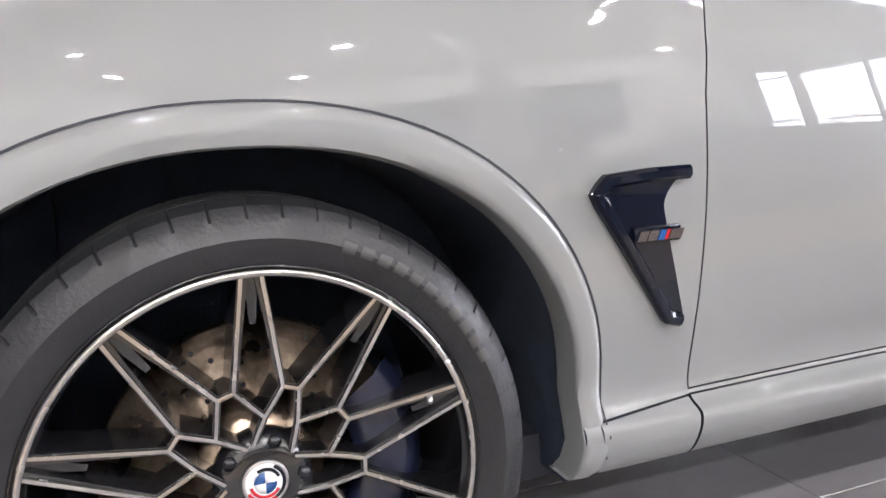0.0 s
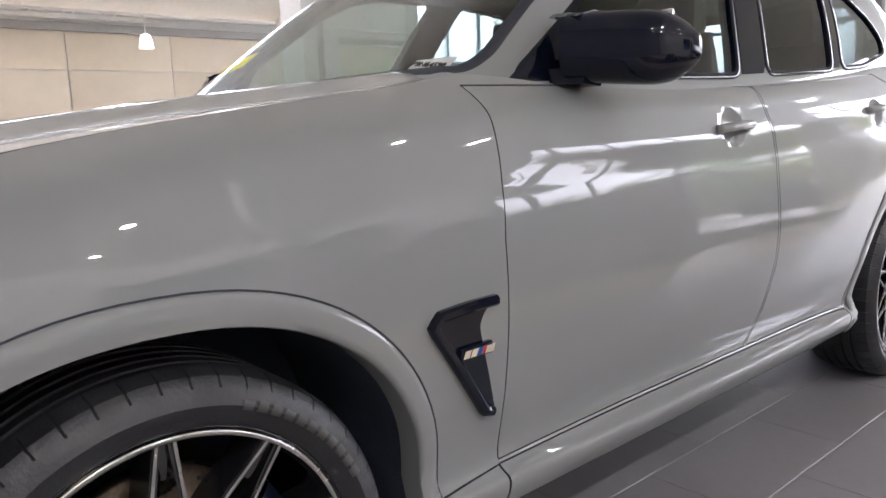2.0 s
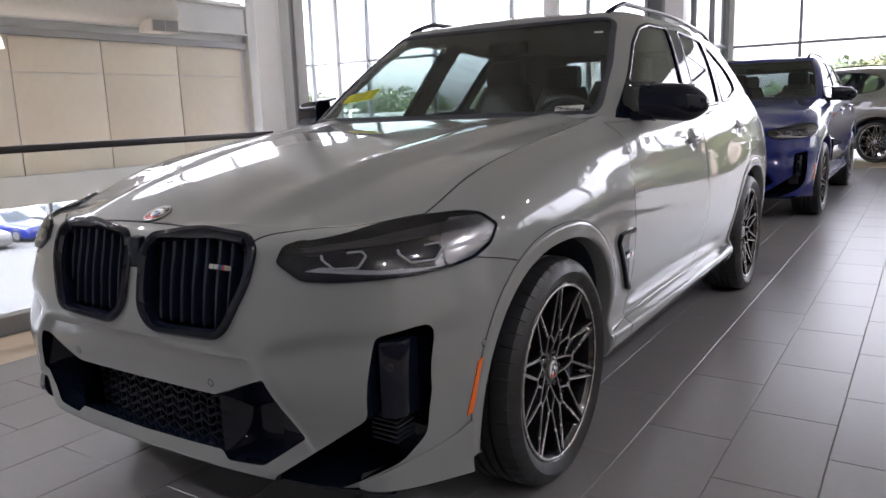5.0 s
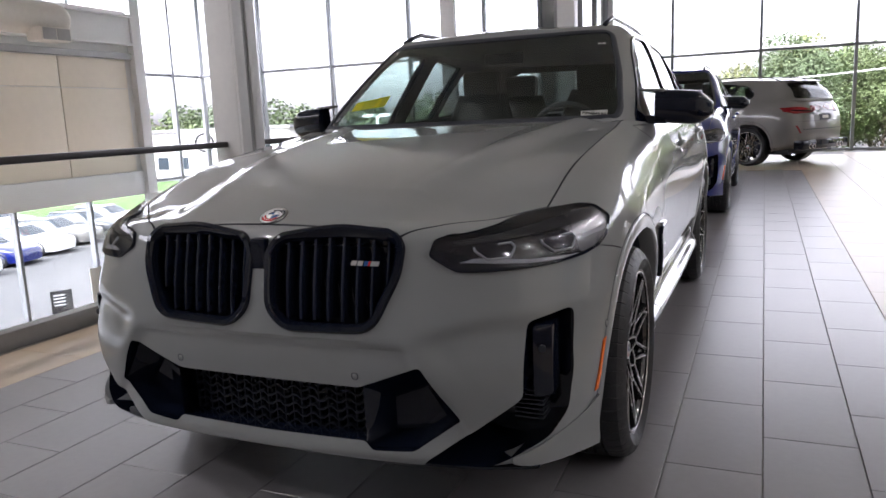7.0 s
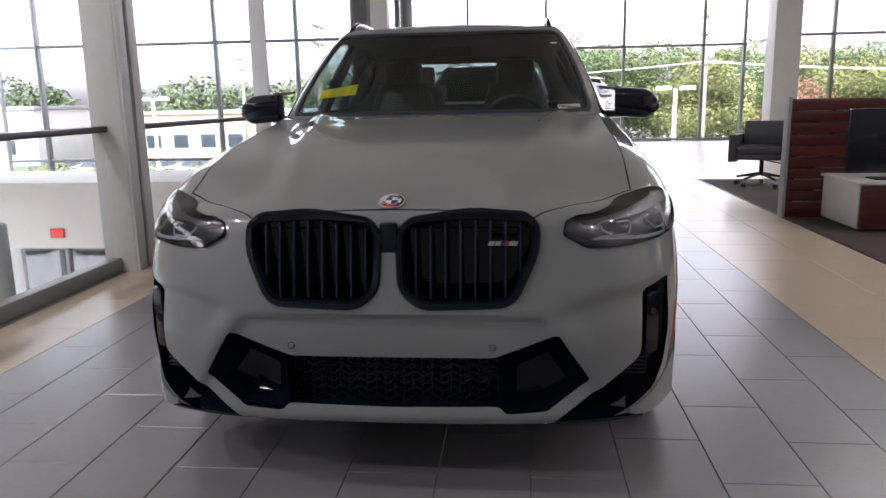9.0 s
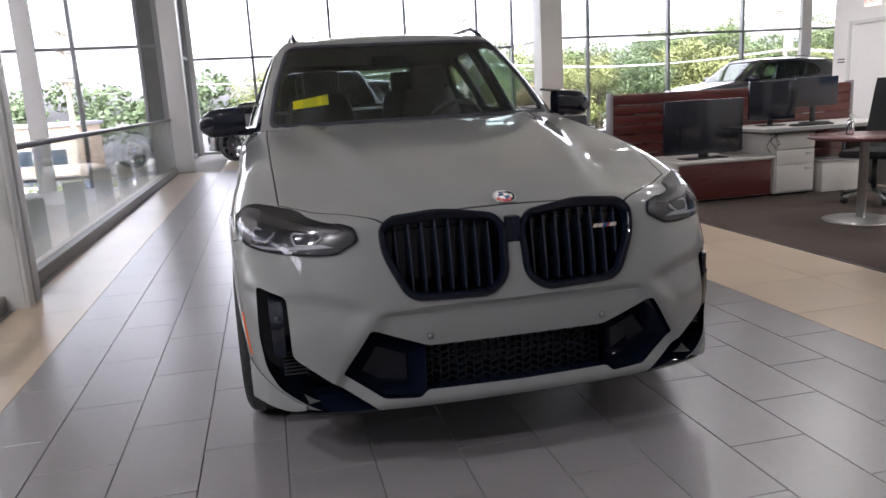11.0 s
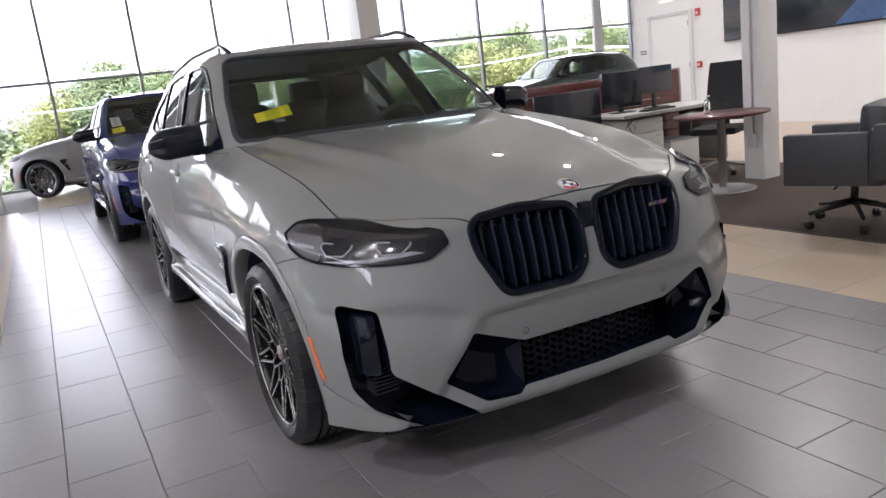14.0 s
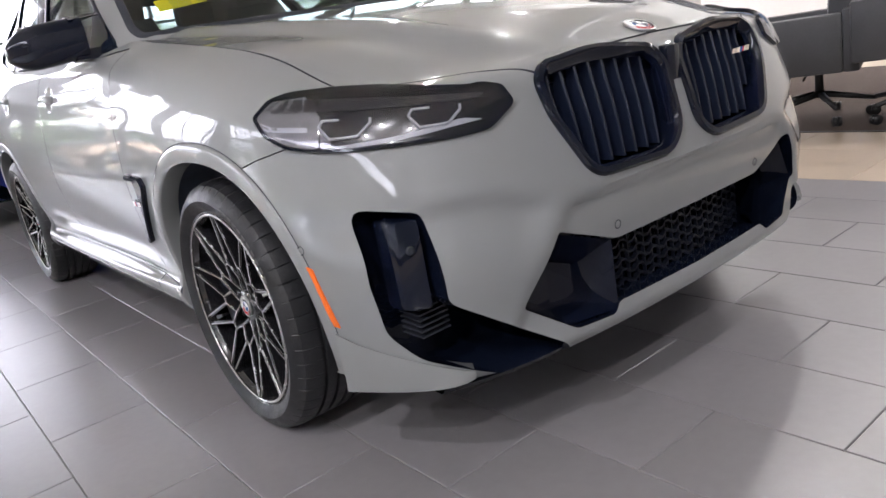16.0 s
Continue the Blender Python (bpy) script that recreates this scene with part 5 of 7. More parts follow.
def press_flank(me):
    """The sharp shoulder line along wings and doors."""
    line = curve([(0.30, 0.940), (0.76, 0.980), (1.12, 0.985), (1.57, 0.991), (2.15, 1.020), (2.77, 1.062), (3.3, 1.09)])
    for v in me.vertices:
        x, y, z = v.co
        if y < 0.25 or y > 3.3 or abs(x) < 0.8:
            continue
        fade = max(0.0, min(1.0, (y - 0.25) / 0.5, (3.3 - y) / 0.5))
        d = abs(z - line(y))
        if d < 0.06:
            v.co.x += math.copysign(0.008 * fade * (1 - d / 0.06), x)


def arch(y0, ry, rz, a):
    """A place on a wheel arch, slightly flatter and squarer than a circle."""
    c, d = math.cos(radians(a)), math.sin(radians(a))
    e = 2 / 2.2
    return (y0 + ry * math.copysign(abs(c) ** e, c), 0.36 + rz * math.copysign(abs(d) ** e, d))


def make_suv(name, m, paint, label, full=True, grille_black=True):
    car = empty(name, m, label, "car", "cars in the showroom")
    ns = 80 if full else 40
    solid = closed_mesh(loft(LINES, HOOD_MID, 0.25, 3.0, ns, 9 if full else 4, 24 if full else 8, hood=True, sweep=SWEEP), paint)
    press_bumper(solid)
    press_flank(solid)
    skin = Skin(solid)
    hull = solid.copy()

    # wheel wells, cabin, lamps and intakes cut out of the body
    wells = bmesh.new()
    for y in (0.0, 2.864):
        for s in (1, -1):
            arc = [arch(y, 0.456, 0.426, a) for a in range(0, 181, 6)]
            prism(wells, [(y + 0.456, 0.0)] + arc + [(y - 0.456, 0.0)], "x", 0.50, 1.2, s)
    wells = closed_mesh(wells, LINER)
    hull = carve(hull, wells)
    cabin = bmesh.new()
    prism(cabin, [(-0.74, 0.86), (-0.70, 0.80), (0.70, 0.80), (0.74, 0.86), (0.80, 1.2), (0.80, 2.6), (0.74, 3.5), (-0.74, 3.5), (-0.80, 2.6), (-0.80, 1.2)], "z", 0.55, 1.6)
    hull = carve(hull, closed_mesh(cabin, LEATHER))
    front = bmesh.new()
    for s in (1, -1):
        prism(front, rounded(KIDNEY, 0.05, 5), "y", -1.2, -0.745, s)
        prism(front, rounded(SIDE_INTAKE, 0.02, 3), "y", -1.2, -0.575, s)
    prism(front, rounded([(x, z) for x, z in LOWER_INTAKE] + [(-x, z) for x, z in LOWER_INTAKE[-2:0:-1]], 0.012, 3), "y", -1.2, -0.74)
    hull = carve(hull, closed_mesh(front, GLOSS_BLACK))

    # bonnet and doors are panels of their own, with real gaps round them
    me = carve(hull, closed_mesh(prism(bmesh.new(), grown(HOOD, -0.0025), "z", 0.845, 1.6), MATT_BLACK), "INTERSECT")
    mesh_part("bonnet", me, car)
    hull = carve(hull, closed_mesh(prism(bmesh.new(), grown(HOOD, 0.0025), "z", 0.84, 1.6), MATT_BLACK))
    for poly in (DOOR_FRONT, DOOR_REAR):
        for s in (1, -1):
            me = carve(hull, closed_mesh(prism(bmesh.new(), grown(poly, -0.0014), "x", 0.70, 1.2, s), MATT_BLACK), "INTERSECT")
            c, zc = (1.53, 1.002) if poly is DOOR_FRONT else (2.495, 1.036)
            p, n = skin.side(c, zc, s)
            dish = bmesh.new()
            bmesh.ops.create_uvsphere(dish, u_segments=48, v_segments=32, radius=0.128, matrix=Matrix.Translation(p + n * 0.112))
            me = carve(me, closed_mesh(dish, paint))
            door = mesh_part("door", me, car)
            hull = carve(hull, closed_mesh(prism(bmesh.new(), grown(poly, 0.0014), "x", 0.69, 1.2, s), MATT_BLACK))
            # a pull handle over a scooped cup
            bm = bmesh.new()
            pts = [skin.side(c - 0.088 + 0.178 * k / 10, zc + 0.002 + 0.008 * k / 10, s) for k in range(11)]
            add_path(bm, [q[0] + q[1] * (0.002 + 0.017 * math.sin(math.pi * k / 10) ** 0.6) for k, q in enumerate(pts)], 0.0125, 12)
            part("handle", bm, paint, door)
    # the front bumper parts from the wings along a seam
    bump = [(-1.2, 0.1), (-0.245, 0.1), (-0.245, 0.763), (-0.34, 0.788), (-0.46, 0.812), (-0.50, 0.86), (-0.52, 1.2), (-1.2, 1.2)]
    me = carve(hull, closed_mesh(prism(bmesh.new(), grown(bump, -0.0015), "x", -1.3, 1.3), MATT_BLACK), "INTERSECT")
    bumper = mesh_part("front_bumper", me, car)
    hull = carve(hull, closed_mesh(prism(bmesh.new(), grown(bump, 0.0015), "x", -1.3, 1.3), MATT_BLACK))
    for s in (1, -1):
        for sill in ([(0.50, 0.1), (0.484, 0.356), (0.6605, 0.365), (0.6605, 0.1)], [(0.6635, 0.1), (0.6635, 0.366), (2.345, 0.366), (2.40, 0.1)]):
            me = carve(hull, closed_mesh(prism(bmesh.new(), grown(sill, -0.0012), "x", 0.60, 1.3, s), MATT_BLACK), "INTERSECT")
            mesh_part("side_sill", me, car)
            hull = carve(hull, closed_mesh(prism(bmesh.new(), grown(sill, 0.0015), "x", 0.59, 1.3, s), MATT_BLACK))
    mesh_part("body_shell", hull, car)

    # cabin: roof and pillars, with glass in the openings
    ncab = 60 if full else 30
    roof = closed_mesh(loft(CABIN, ROOF_MID, 2.0, 2.9, ncab, 4, 10), paint)
    inner = closed_mesh(loft(CABIN, ROOF_MID, 2.0, 2.9, ncab, 4, 10, inset=0.035), LEATHER)
    g_out = closed_mesh(loft(CABIN, ROOF_MID, 2.0, 2.9, ncab, 4, 10, inset=0.005), CAR_GLASS)
    g_in = closed_mesh(loft(CABIN, ROOF_MID, 2.0, 2.9, ncab, 4, 10, inset=0.010), CAR_GLASS)
    low = closed_mesh(box_bm((-1.5, 0.0, 0.8), (1.5, 5.0, 1.115)))
    shell = carve(roof.copy(), inner.copy())
    pane = carve(carve(g_out, g_in), low.copy())
    holes = bmesh.new()
    for poly in (WINDOW_FRONT, WINDOW_REAR, WINDOW_QUARTER):
        for s in (1, -1):
            prism(holes, rounded(poly, 0.03, 3), "x", 0.40, 1.3, s)
    prism(holes, rounded(WINDSCREEN, 0.03, 3), "y", 0.2, 1.75)
    prism(holes, rounded(REAR_SCREEN, 0.05, 3), "y", 3.2, 4.2)
    shell = carve(shell, closed_mesh(holes, GLOSS_BLACK))
    mesh_part("roof", shell, car, smooth=40)
    cab_skin = Skin(roof)
    for poly, tint in ((WINDOW_FRONT, CAR_GLASS), (WINDOW_REAR, TINTED), (WINDOW_QUARTER, TINTED)):
        for s in (1, -1):
            me = carve(pane.copy(), closed_mesh(prism(bmesh.new(), grown(rounded(poly, 0.03, 3), 0.006), "x", 0.40, 1.3, s)), "INTERSECT")
            w = mesh_part("side_window", me, car, "", 40, [tint])
            w.visible_shadow = False
            bm = bmesh.new()
            line = [p for p in dense(rounded(poly, 0.03, 3), 0.04)]
            band(bm, on_skin(lambda y, z: cab_skin.side(y, z, s), line), -0.004, 0.014, -0.004, 0.005)
            part("window_trim", bm, GLOSS_BLACK, car, "gloss black window surround")
    for post in ([(1.68, 1.150), (1.815, 1.156), (2.01, 1.553), (1.88, 1.553)], [(2.295, 1.180), (2.345, 1.184), (2.535, 1.506), (2.49, 1.518)]):
        for s in (1, -1):
            bm = bmesh.new()
            fill(bm, lambda y, z: cab_skin.side(y, z, s), post, 0.003, 16, 16, 0.006)
            part("pillar_cover", bm, GLOSS_BLACK, car, "gloss black cover between the side windows")
    me = carve(pane.copy(), closed_mesh(prism(bmesh.new(), grown(rounded(WINDSCREEN, 0.03, 3), 0.008), "y", 0.2, 1.75)), "INTERSECT")
    w = mesh_part("windscreen", me, car, "clear sloping windscreen", 40, [CAR_GLASS])
    w.visible_shadow = False
    me = carve(pane, closed_mesh(prism(bmesh.new(), grown(rounded(REAR_SCREEN, 0.05, 3), 0.008), "y", 3.2, 4.2)), "INTERSECT")
    w = mesh_part("rear_window", me, car, "", 40, [TINTED])
    w.visible_shadow = False
    bm = bmesh.new()
    band(bm, on_skin(lambda x, z: cab_skin.front(x, z), dense(rounded(WINDSCREEN, 0.03, 3), 0.05)), -0.016, 0.012, -0.006, 0.003)
    part("windscreen_seal", bm, MATT_BLACK, car, "black rubber windscreen surround")
    for s in (1, -1):
        bm = bmesh.new()
        pts = []
        for k in range(19):
            y = 1.36 + 1.94 * k / 18
            p, n = cab_skin.top(0.555 * s, y)
            lift = 0.045 * min(1, k / 2, (18 - k) / 2)
            pts.append(p + Vector((0, 0, lift)))
        add_path(bm, pts, 0.012, 8)
        part("roof_rail", bm, GLOSS_BLACK, car, "gloss black roof rail")
    bm = bmesh.new()
    add_grid(bm, [[(x, y, z) for y, z in ((3.34, 1.575), (3.46, 1.556), (3.54, 1.535), (3.52, 1.525), (3.42, 1.53))] for x in (-0.45, -0.25, 0, 0.25, 0.45)])
    part("roof_spoiler", bm, paint, car)

    # wheel arch lips
    for y0 in (0.0, 2.864):
        for s in (1, -1):
            bm = bmesh.new()
            rows = []
            for a in range(-16, 197, 4):
                row = []
                for ry, rz, lift in ((0.453, 0.422, -0.055), (0.453, 0.422, -0.004), (0.455, 0.425, 0.002), (0.463, 0.438, 0.0055), (0.482, 0.462, 0.0055), (0.491, 0.471, 0.004), (0.494, 0.474, -0.001), (0.494, 0.474, -0.01)):
                    y, z = arch(y0, ry, rz, a)
                    z = max(0.27, z)
                    p, n = skin.side(y, z, s)
                    if p is None:
                        p = Vector((0.89 * s, y, z))
                    row.append(p + Vector((s * lift, 0, 0)))
                rows.append(row)
            add_grid(bm, rows)
            bmesh.ops.recalc_face_normals(bm, faces=bm.faces)
            part("wheel_arch_lip", bm, paint, car, "", 50)
            bm = bmesh.new()
            rows = []
            for a in range(-6, 187, 4):
                row = []
                for r in (0.4940, 0.4972):
                    y, z = arch(y0, r, r - 0.02, a)
                    p, n = skin.side(y, z, s)
                    row.append((p if p is not None else Vector((0.89 * s, y, z))) + Vector((s * 0.0009, 0, 0)))
                rows.append(row)
            add_grid(bm, rows)
            part("arch_seam", bm, MATT_BLACK, car, "dark seam round the wheel arch")
    for y0 in (0.0, 2.864):
        for s in (1, -1):
            make_wheel(car, (0.8085 * s, y0, 0.362), s, full)

    # kidney grilles
    for s in (1, -1):
        outline = dense([(x * s, z) for x, z in rounded(KIDNEY, 0.05, 5)], 0.03)
        bm = bmesh.new()
        band(bm, on_skin(lambda x, z: skin.front(x, z), outline), -0.021, 0.005, -0.02, 0.011)
        grille = part("grille", bm, GLOSS_BLACK, car, "kidney-shaped black grille with vertical slats")
        for k in range(8):
            bm = bmesh.new()
            x = 0.075 + 0.0445 * k
            zt = min(0.888, 0.848 + 0.6 * x) if x < 0.1 else 0.888 - max(0, x - 0.34) * 0.35
            zb = 0.640 + max(0, x - 0.355) * 2.0
            for d in (0.0,):
                n = 8
                rows = []
                for i in range(n + 1):
                    z = zb + (zt - zb) * i / n
                    p, nn = skin.front((x + d) * s, z)
                    bow = 0.026 + 0.012 * (1 - i / n) ** 2 - 0.014 * max(0, i / n - 0.8) / 0.2
                    rows.append([Vector(((x + d) * s + q * s, p.y + bow + e, z)) for q, e in ((-0.0058, 0.05), (-0.0046, 0.006), (-0.0030, 0.0006), (0.0, 0.0), (0.0030, 0.0006), (0.0046, 0.006), (0.0058, 0.05))])
                add_grid(bm, rows)
            part("slat", bm, SLAT_BLACK, grille)
        if s == 1 and full:
            p, n = skin.front(0.332, 0.806)
            stripes_badge(grille, "model_badge", (p + Vector((0, 0.004, 0)), Vector((1, 0, 0)), Vector((0, 0, 1)), Vector((0, -1, 0))), 0.084, 0.013)
    bm = bmesh.new()
    add_box(bm, (-0.026, -0.828, 0.66), (0.026, -0.74, 0.868), 0.008)
    part("grille_bridge", bm, GLOSS_BLACK, car)

    # lower intake: mesh in the middle, glossy ducts beside it
    bm = bmesh.new()
    for i in range(6):
        z = 0.318 + 0.026 * i
        n = 44
        pts = []
        for k in range(n + 1):
            x = -0.318 + 0.636 * k / n
            pts.append((x, -0.800 + 0.25 * x * x, z + (0.008 if (k // 2) % 2 else -0.004)))
        rows = [[(x, y + e, zz + d) for x, y, zz in pts] for e, d in ((0.012, -0.004), (0.0, -0.0028), (0.0, 0.0028), (0.012, 0.004))]
        add_grid(bm, rows)
    for k in range(23):
        x = -0.318 + 0.636 * k / 22
        add_box(bm, (x - 0.002, -0.797 + 0.25 * x * x, 0.308), (x + 0.002, -0.787 + 0.25 * x * x, 0.466))
    part("lower_mesh", bm, MESH_BLACK, bumper, "honeycomb mesh behind the lower intake")
    for s in (1, -1):
        bm = bmesh.new()
        duct = [(0.322, 0.300), (0.322, 0.468), (0.495, 0.532), (0.586, 0.390), (0.468, 0.304), (0.345, 0.297)]
        c = (0.44, 0.36)
        rows = []
        for f, y in ((1.0, -0.838), (0.88, -0.815), (0.62, -0.775), (0.55, -0.752)):
            rows.append([((c[0] + (x - c[0]) * f) * s, y + (x - 0.32) * 0.16 * f, c[1] + (z - c[1]) * f - 0.012 * (1 - f)) for x, z in duct])
        vs = add_grid(bm, rows, True)
        bm.faces.new(vs[-1])
        bmesh.ops.recalc_face_normals(bm, faces=bm.faces)
        part("intake_duct", bm, GLOSS_BLACK, bumper, "gloss black duct", 20)
        # corner intake blade and fins
        bm = bmesh.new()
        add_box(bm, (0.765, -0.690, 0.44), (0.812, -0.62, 0.640), 0.012)
        for v in bm.verts:
            v.co.y += (v.co.x - 0.80) * 0.9
            v.co.x *= s
        blade = part("corner_blade", bm, GLOSS_BLACK, bumper)
        p, n = Vector((0.788 * s, -0.702, 0.575)), Vector((0.3 * s, -1, 0)).normalized()
        bm = bmesh.new()
        add_lathe(bm, [(0.0001, 0), (0.010, 0), (0.010, 0.004), (0.006, 0.005), (0.0001, 0.004)], 20, m=Matrix.Translation(p) @ n.to_track_quat("Z", "Y").to_matrix().to_4x4())
        part("parking_sensor", bm, MATT_BLACK, blade)
        for k in range(7):
            z = 0.365 + 0.013 * k
            part("corner_fin", box_bm((0.70 if s > 0 else -0.78, -0.675, z), (0.78 if s > 0 else -0.70, -0.60, z + 0.004)), MATT_BLACK, blade)
        # body-coloured winglet below the corner intake
        bm = bmesh.new()
        rows = []
        for k in range(9):
            f = k / 8
            x = 0.897 - 0.177 * f
            y = -0.50 - 0.258 * math.sin(f * math.pi / 2)
            zt = 0.385 - 0.102 * f ** 0.7
            rows.append([((x - 0.05) * s, y + 0.08, 0.236 + 0.02 * f), (x * s, y, 0.240 + 0.025 * f), (x * s, y - 0.004, 0.5 * (zt + 0.245 + 0.025 * f)), (x * s, y, zt), ((x - 0.05) * s, y + 0.07, zt - 0.02)])
        vs = add_grid(bm, rows)
        bm.faces.new(vs[-1])
        bmesh.ops.recalc_face_normals(bm, faces=bm.faces)
        part("winglet", bm, paint, bumper, "", 45)
        # parking sensors and side marker
        for find, u, v in ((skin.front, 0.303 * s, 0.500),):
            p, n = find(u, v)
            bm = bmesh.new()
            add_lathe(bm, [(0.0001, 0.0015), (0.0075, 0.0015), (0.0085, -0.001), (0.0100, 0.0004), (0.0112, -0.001)], 24, m=Matrix.Translation(p) @ n.to_track_quat("Z", "Y").to_matrix().to_4x4())
            ring = part("parking_sensor", bm, paint, bumper)
            bm = bmesh.new()
            add_lathe(bm, [(0.0088, 0.0012), (0.0094, 0.0016), (0.0106, 0.0016), (0.0112, 0.0012)], 24, m=Matrix.Translation(p) @ n.to_track_quat("Z", "Y").to_matrix().to_4x4())
            part("sensor_gap", bm, MATT_BLACK, ring, "dark ring round the sensor")
        p, n = skin.side(-0.452, 0.584, s)
        if p is not None:
            bm = bmesh.new()
            add_lathe(bm, [(0.0001, 0.0015), (0.0075, 0.0015), (0.0085, -0.001), (0.0100, 0.0004), (0.0112, -0.001)], 24, m=Matrix.Translation(p) @ n.to_track_quat("Z", "Y").to_matrix().to_4x4())
            ring = part("parking_sensor", bm, paint, bumper)
            bm = bmesh.new()
            add_lathe(bm, [(0.0088, 0.0012), (0.0094, 0.0016), (0.0106, 0.0016), (0.0112, 0.0012)], 24, m=Matrix.Translation(p) @ n.to_track_quat("Z", "Y").to_matrix().to_4x4())
            part("sensor_gap", bm, MATT_BLACK, ring, "dark ring round the sensor")
        bm = bmesh.new()
        fill(bm, lambda u, v: skin.side(u + (v - 0.48) * 0.25, v, s), [(-0.491, 0.400), (-0.475, 0.403), (-0.475, 0.548), (-0.491, 0.540)], 0.004, 3, 12, 0.006)
        part("side_marker", bm, ORANGE, bumper, "amber side marker lamp")
        # headlamps
        lift_z = lambda pts: [(a, 0.789 + (z - 0.765) * 0.78) for a, z in pts]
        lamp = new("headlamp")
        lamp.parent = car
        tagged(lamp, "smoked headlamp with hexagonal light guides")
        find = lambda a, z: skin.corner(a, z, s)
        shape = rounded(HEADLAMP, 0.012, 3)
        bm = bmesh.new()
        fill(bm, find, shape, 0.0020, 80, 24, 0.004)
        part("housing", bm, LAMP_DARK, lamp)
        bm = bmesh.new()
        band(bm, on_skin(find, dense(shape, 0.02)), -0.007, 0.002, -0.003, 0.0105)
        part("surround", bm, GLOSS_BLACK, lamp)
        for poly, mt, nm in (([(0.05, 0.852), (0.30, 0.888), (0.50, 0.915), (0.55, 0.900), (0.52, 0.884), (0.30, 0.862), (0.06, 0.842)], LAMP_LID, "eyelid"),
                             ([(0.425, 0.778), (0.52, 0.80), (0.575, 0.862), (0.555, 0.90), (0.525, 0.915), (0.44, 0.914), (0.40, 0.86), (0.405, 0.79)], LAMP_DOME, "dome"),
                             ([(0.378, 0.775), (0.402, 0.775), (0.398, 0.83), (0.388, 0.862), (0.42, 0.90), (0.405, 0.905), (0.368, 0.865), (0.378, 0.82)], LAMP_SILVER, "divider"),
                             ([(0.43, 0.826), (0.53, 0.838), (0.565, 0.856), (0.56, 0.866), (0.52, 0.850), (0.43, 0.838)], LAMP_WHITE, "marker_strip")):
            bm = bmesh.new()
            fill(bm, find, lift_z(poly), 0.0042, 60, 16, 0.002)
            part(nm, bm, mt, lamp)
        for a, z, w in ((0.155, 0.822, 0.052), (0.345, 0.828, 0.058)):
            hexa = [(a - w, z), (a - 0.55 * w, z + 0.030), (a + 0.6 * w, z + 0.034), (a + w, z + 0.006), (a + 0.6 * w, z - 0.026), (a - 0.5 * w, z - 0.028)]
            bm = bmesh.new()
            fill(bm, find, lift_z(grown(hexa, -0.004)), 0.0056, 20, 8, 0.002)
            part("projector", bm, LAMP_NAVY, lamp)
            bm = bmesh.new()
            line = dense([(a - w, z + 0.012), (a - w, z), (a - 0.5 * w, z - 0.028), (a + 0.6 * w, z - 0.026), (a + w, z + 0.006), (a + 0.85 * w, z + 0.02)][::1], 0.012)[:-4]
            band(bm, on_skin(find, lift_z(line)), -0.0030, 0.0030, 0.001, 0.0074, False)
            part("light_guide", bm, LAMP_WHITE, lamp, "pale hexagonal light guide")
        bm = bmesh.new()
        fill(bm, find, lift_z([(0.06, 0.787), (0.12, 0.783), (0.24, 0.773), (0.40, 0.773), (0.41, 0.781), (0.24, 0.785), (0.10, 0.800)]), 0.0044, 30, 3, 0.002)
        part("lower_strip", bm, LAMP_WHITE, lamp)
        bm = bmesh.new()
        fill(bm, find, shape, 0.0110, 80, 24, 0.003)
        bm.normal_update()
        for f in bm.faces:
            if f.normal.dot(Vector((0.7 * s, -0.7, 0.2))) < 0:
                f.normal_flip()
        lens = part("lens", bm, LENS, lamp)
        lens.visible_shadow = False
        # black tray that closes the corner intake below
        bm = bmesh.new()
        rows = []
        for k in range(11):
            f = k / 10
            x = 0.47 + 0.30 * f
            y = -0.792 + 0.03 * f + 0.06 * f * f
            z = 0.258 - 0.006 * f
            rows.append([(x * s, y + 0.26, z - 0.022), (x * s, y + 0.01, z - 0.022), (x * s, y, z - 0.010), (x * s, y + 0.012, z), (x * s, y + 0.10, z + 0.010), (x * s, y + 0.26, z + 0.05)])
        add_grid(bm, rows)
        bmesh.ops.recalc_face_normals(bm, faces=bm.faces)
        part("corner_tray", bm, GLOSS_BLACK, bumper, "gloss black tray below the corner intake")
        # wing vent behind the front wheel
        find_s = lambda y, z: skin.side(y, z, s)
        vent = rounded(VENT, 0.012, 3)
        bm = bmesh.new()
        fill(bm, lambda z, y: skin.side(y, z, s), vent, 0.002, 30, 8, 0.004)
        wing = part("wing_vent", bm, GLOSS_BLACK, car, "gloss black wing vent with a model badge")
        bm = bmesh.new()
        band(bm, on_skin(find_s, dense([(0.616, 0.722), (0.55, 0.721), (0.480, 0.716), (0.462, 0.698), (0.595, 0.508), (0.630, 0.498)], 0.012)[:-18]), -0.010, 0.010, -0.002, 0.016, False)
        part("vent_frame", bm, GLOSS_BLACK, wing)
        p, n = find_s(0.564, 0.636)
        stripes_badge(wing, "vent_badge", (p + n * 0.010, Vector((0, 1, 0)), Vector((0, 0.12, 1)), Vector((s, 0, 0))), 0.075, 0.014)
        bm = bmesh.new()
        add_box(bm, (0.0, 0.524, 0.624), (0.012, 0.604, 0.648), 0.003)
        for v in bm.verts:
            v.co.x = p.x + s * (v.co.x - 0.002)
        part("badge_bridge", bm, GLOSS_BLACK, wing)
        # door mirror: arm, cap with an upper wing, mirror glass
        mirror = new("door_mirror")
        mirror.parent = car
        tagged(mirror, "gloss black door mirror with a pointed upper wing")
        bm = bmesh.new()
        rows = []
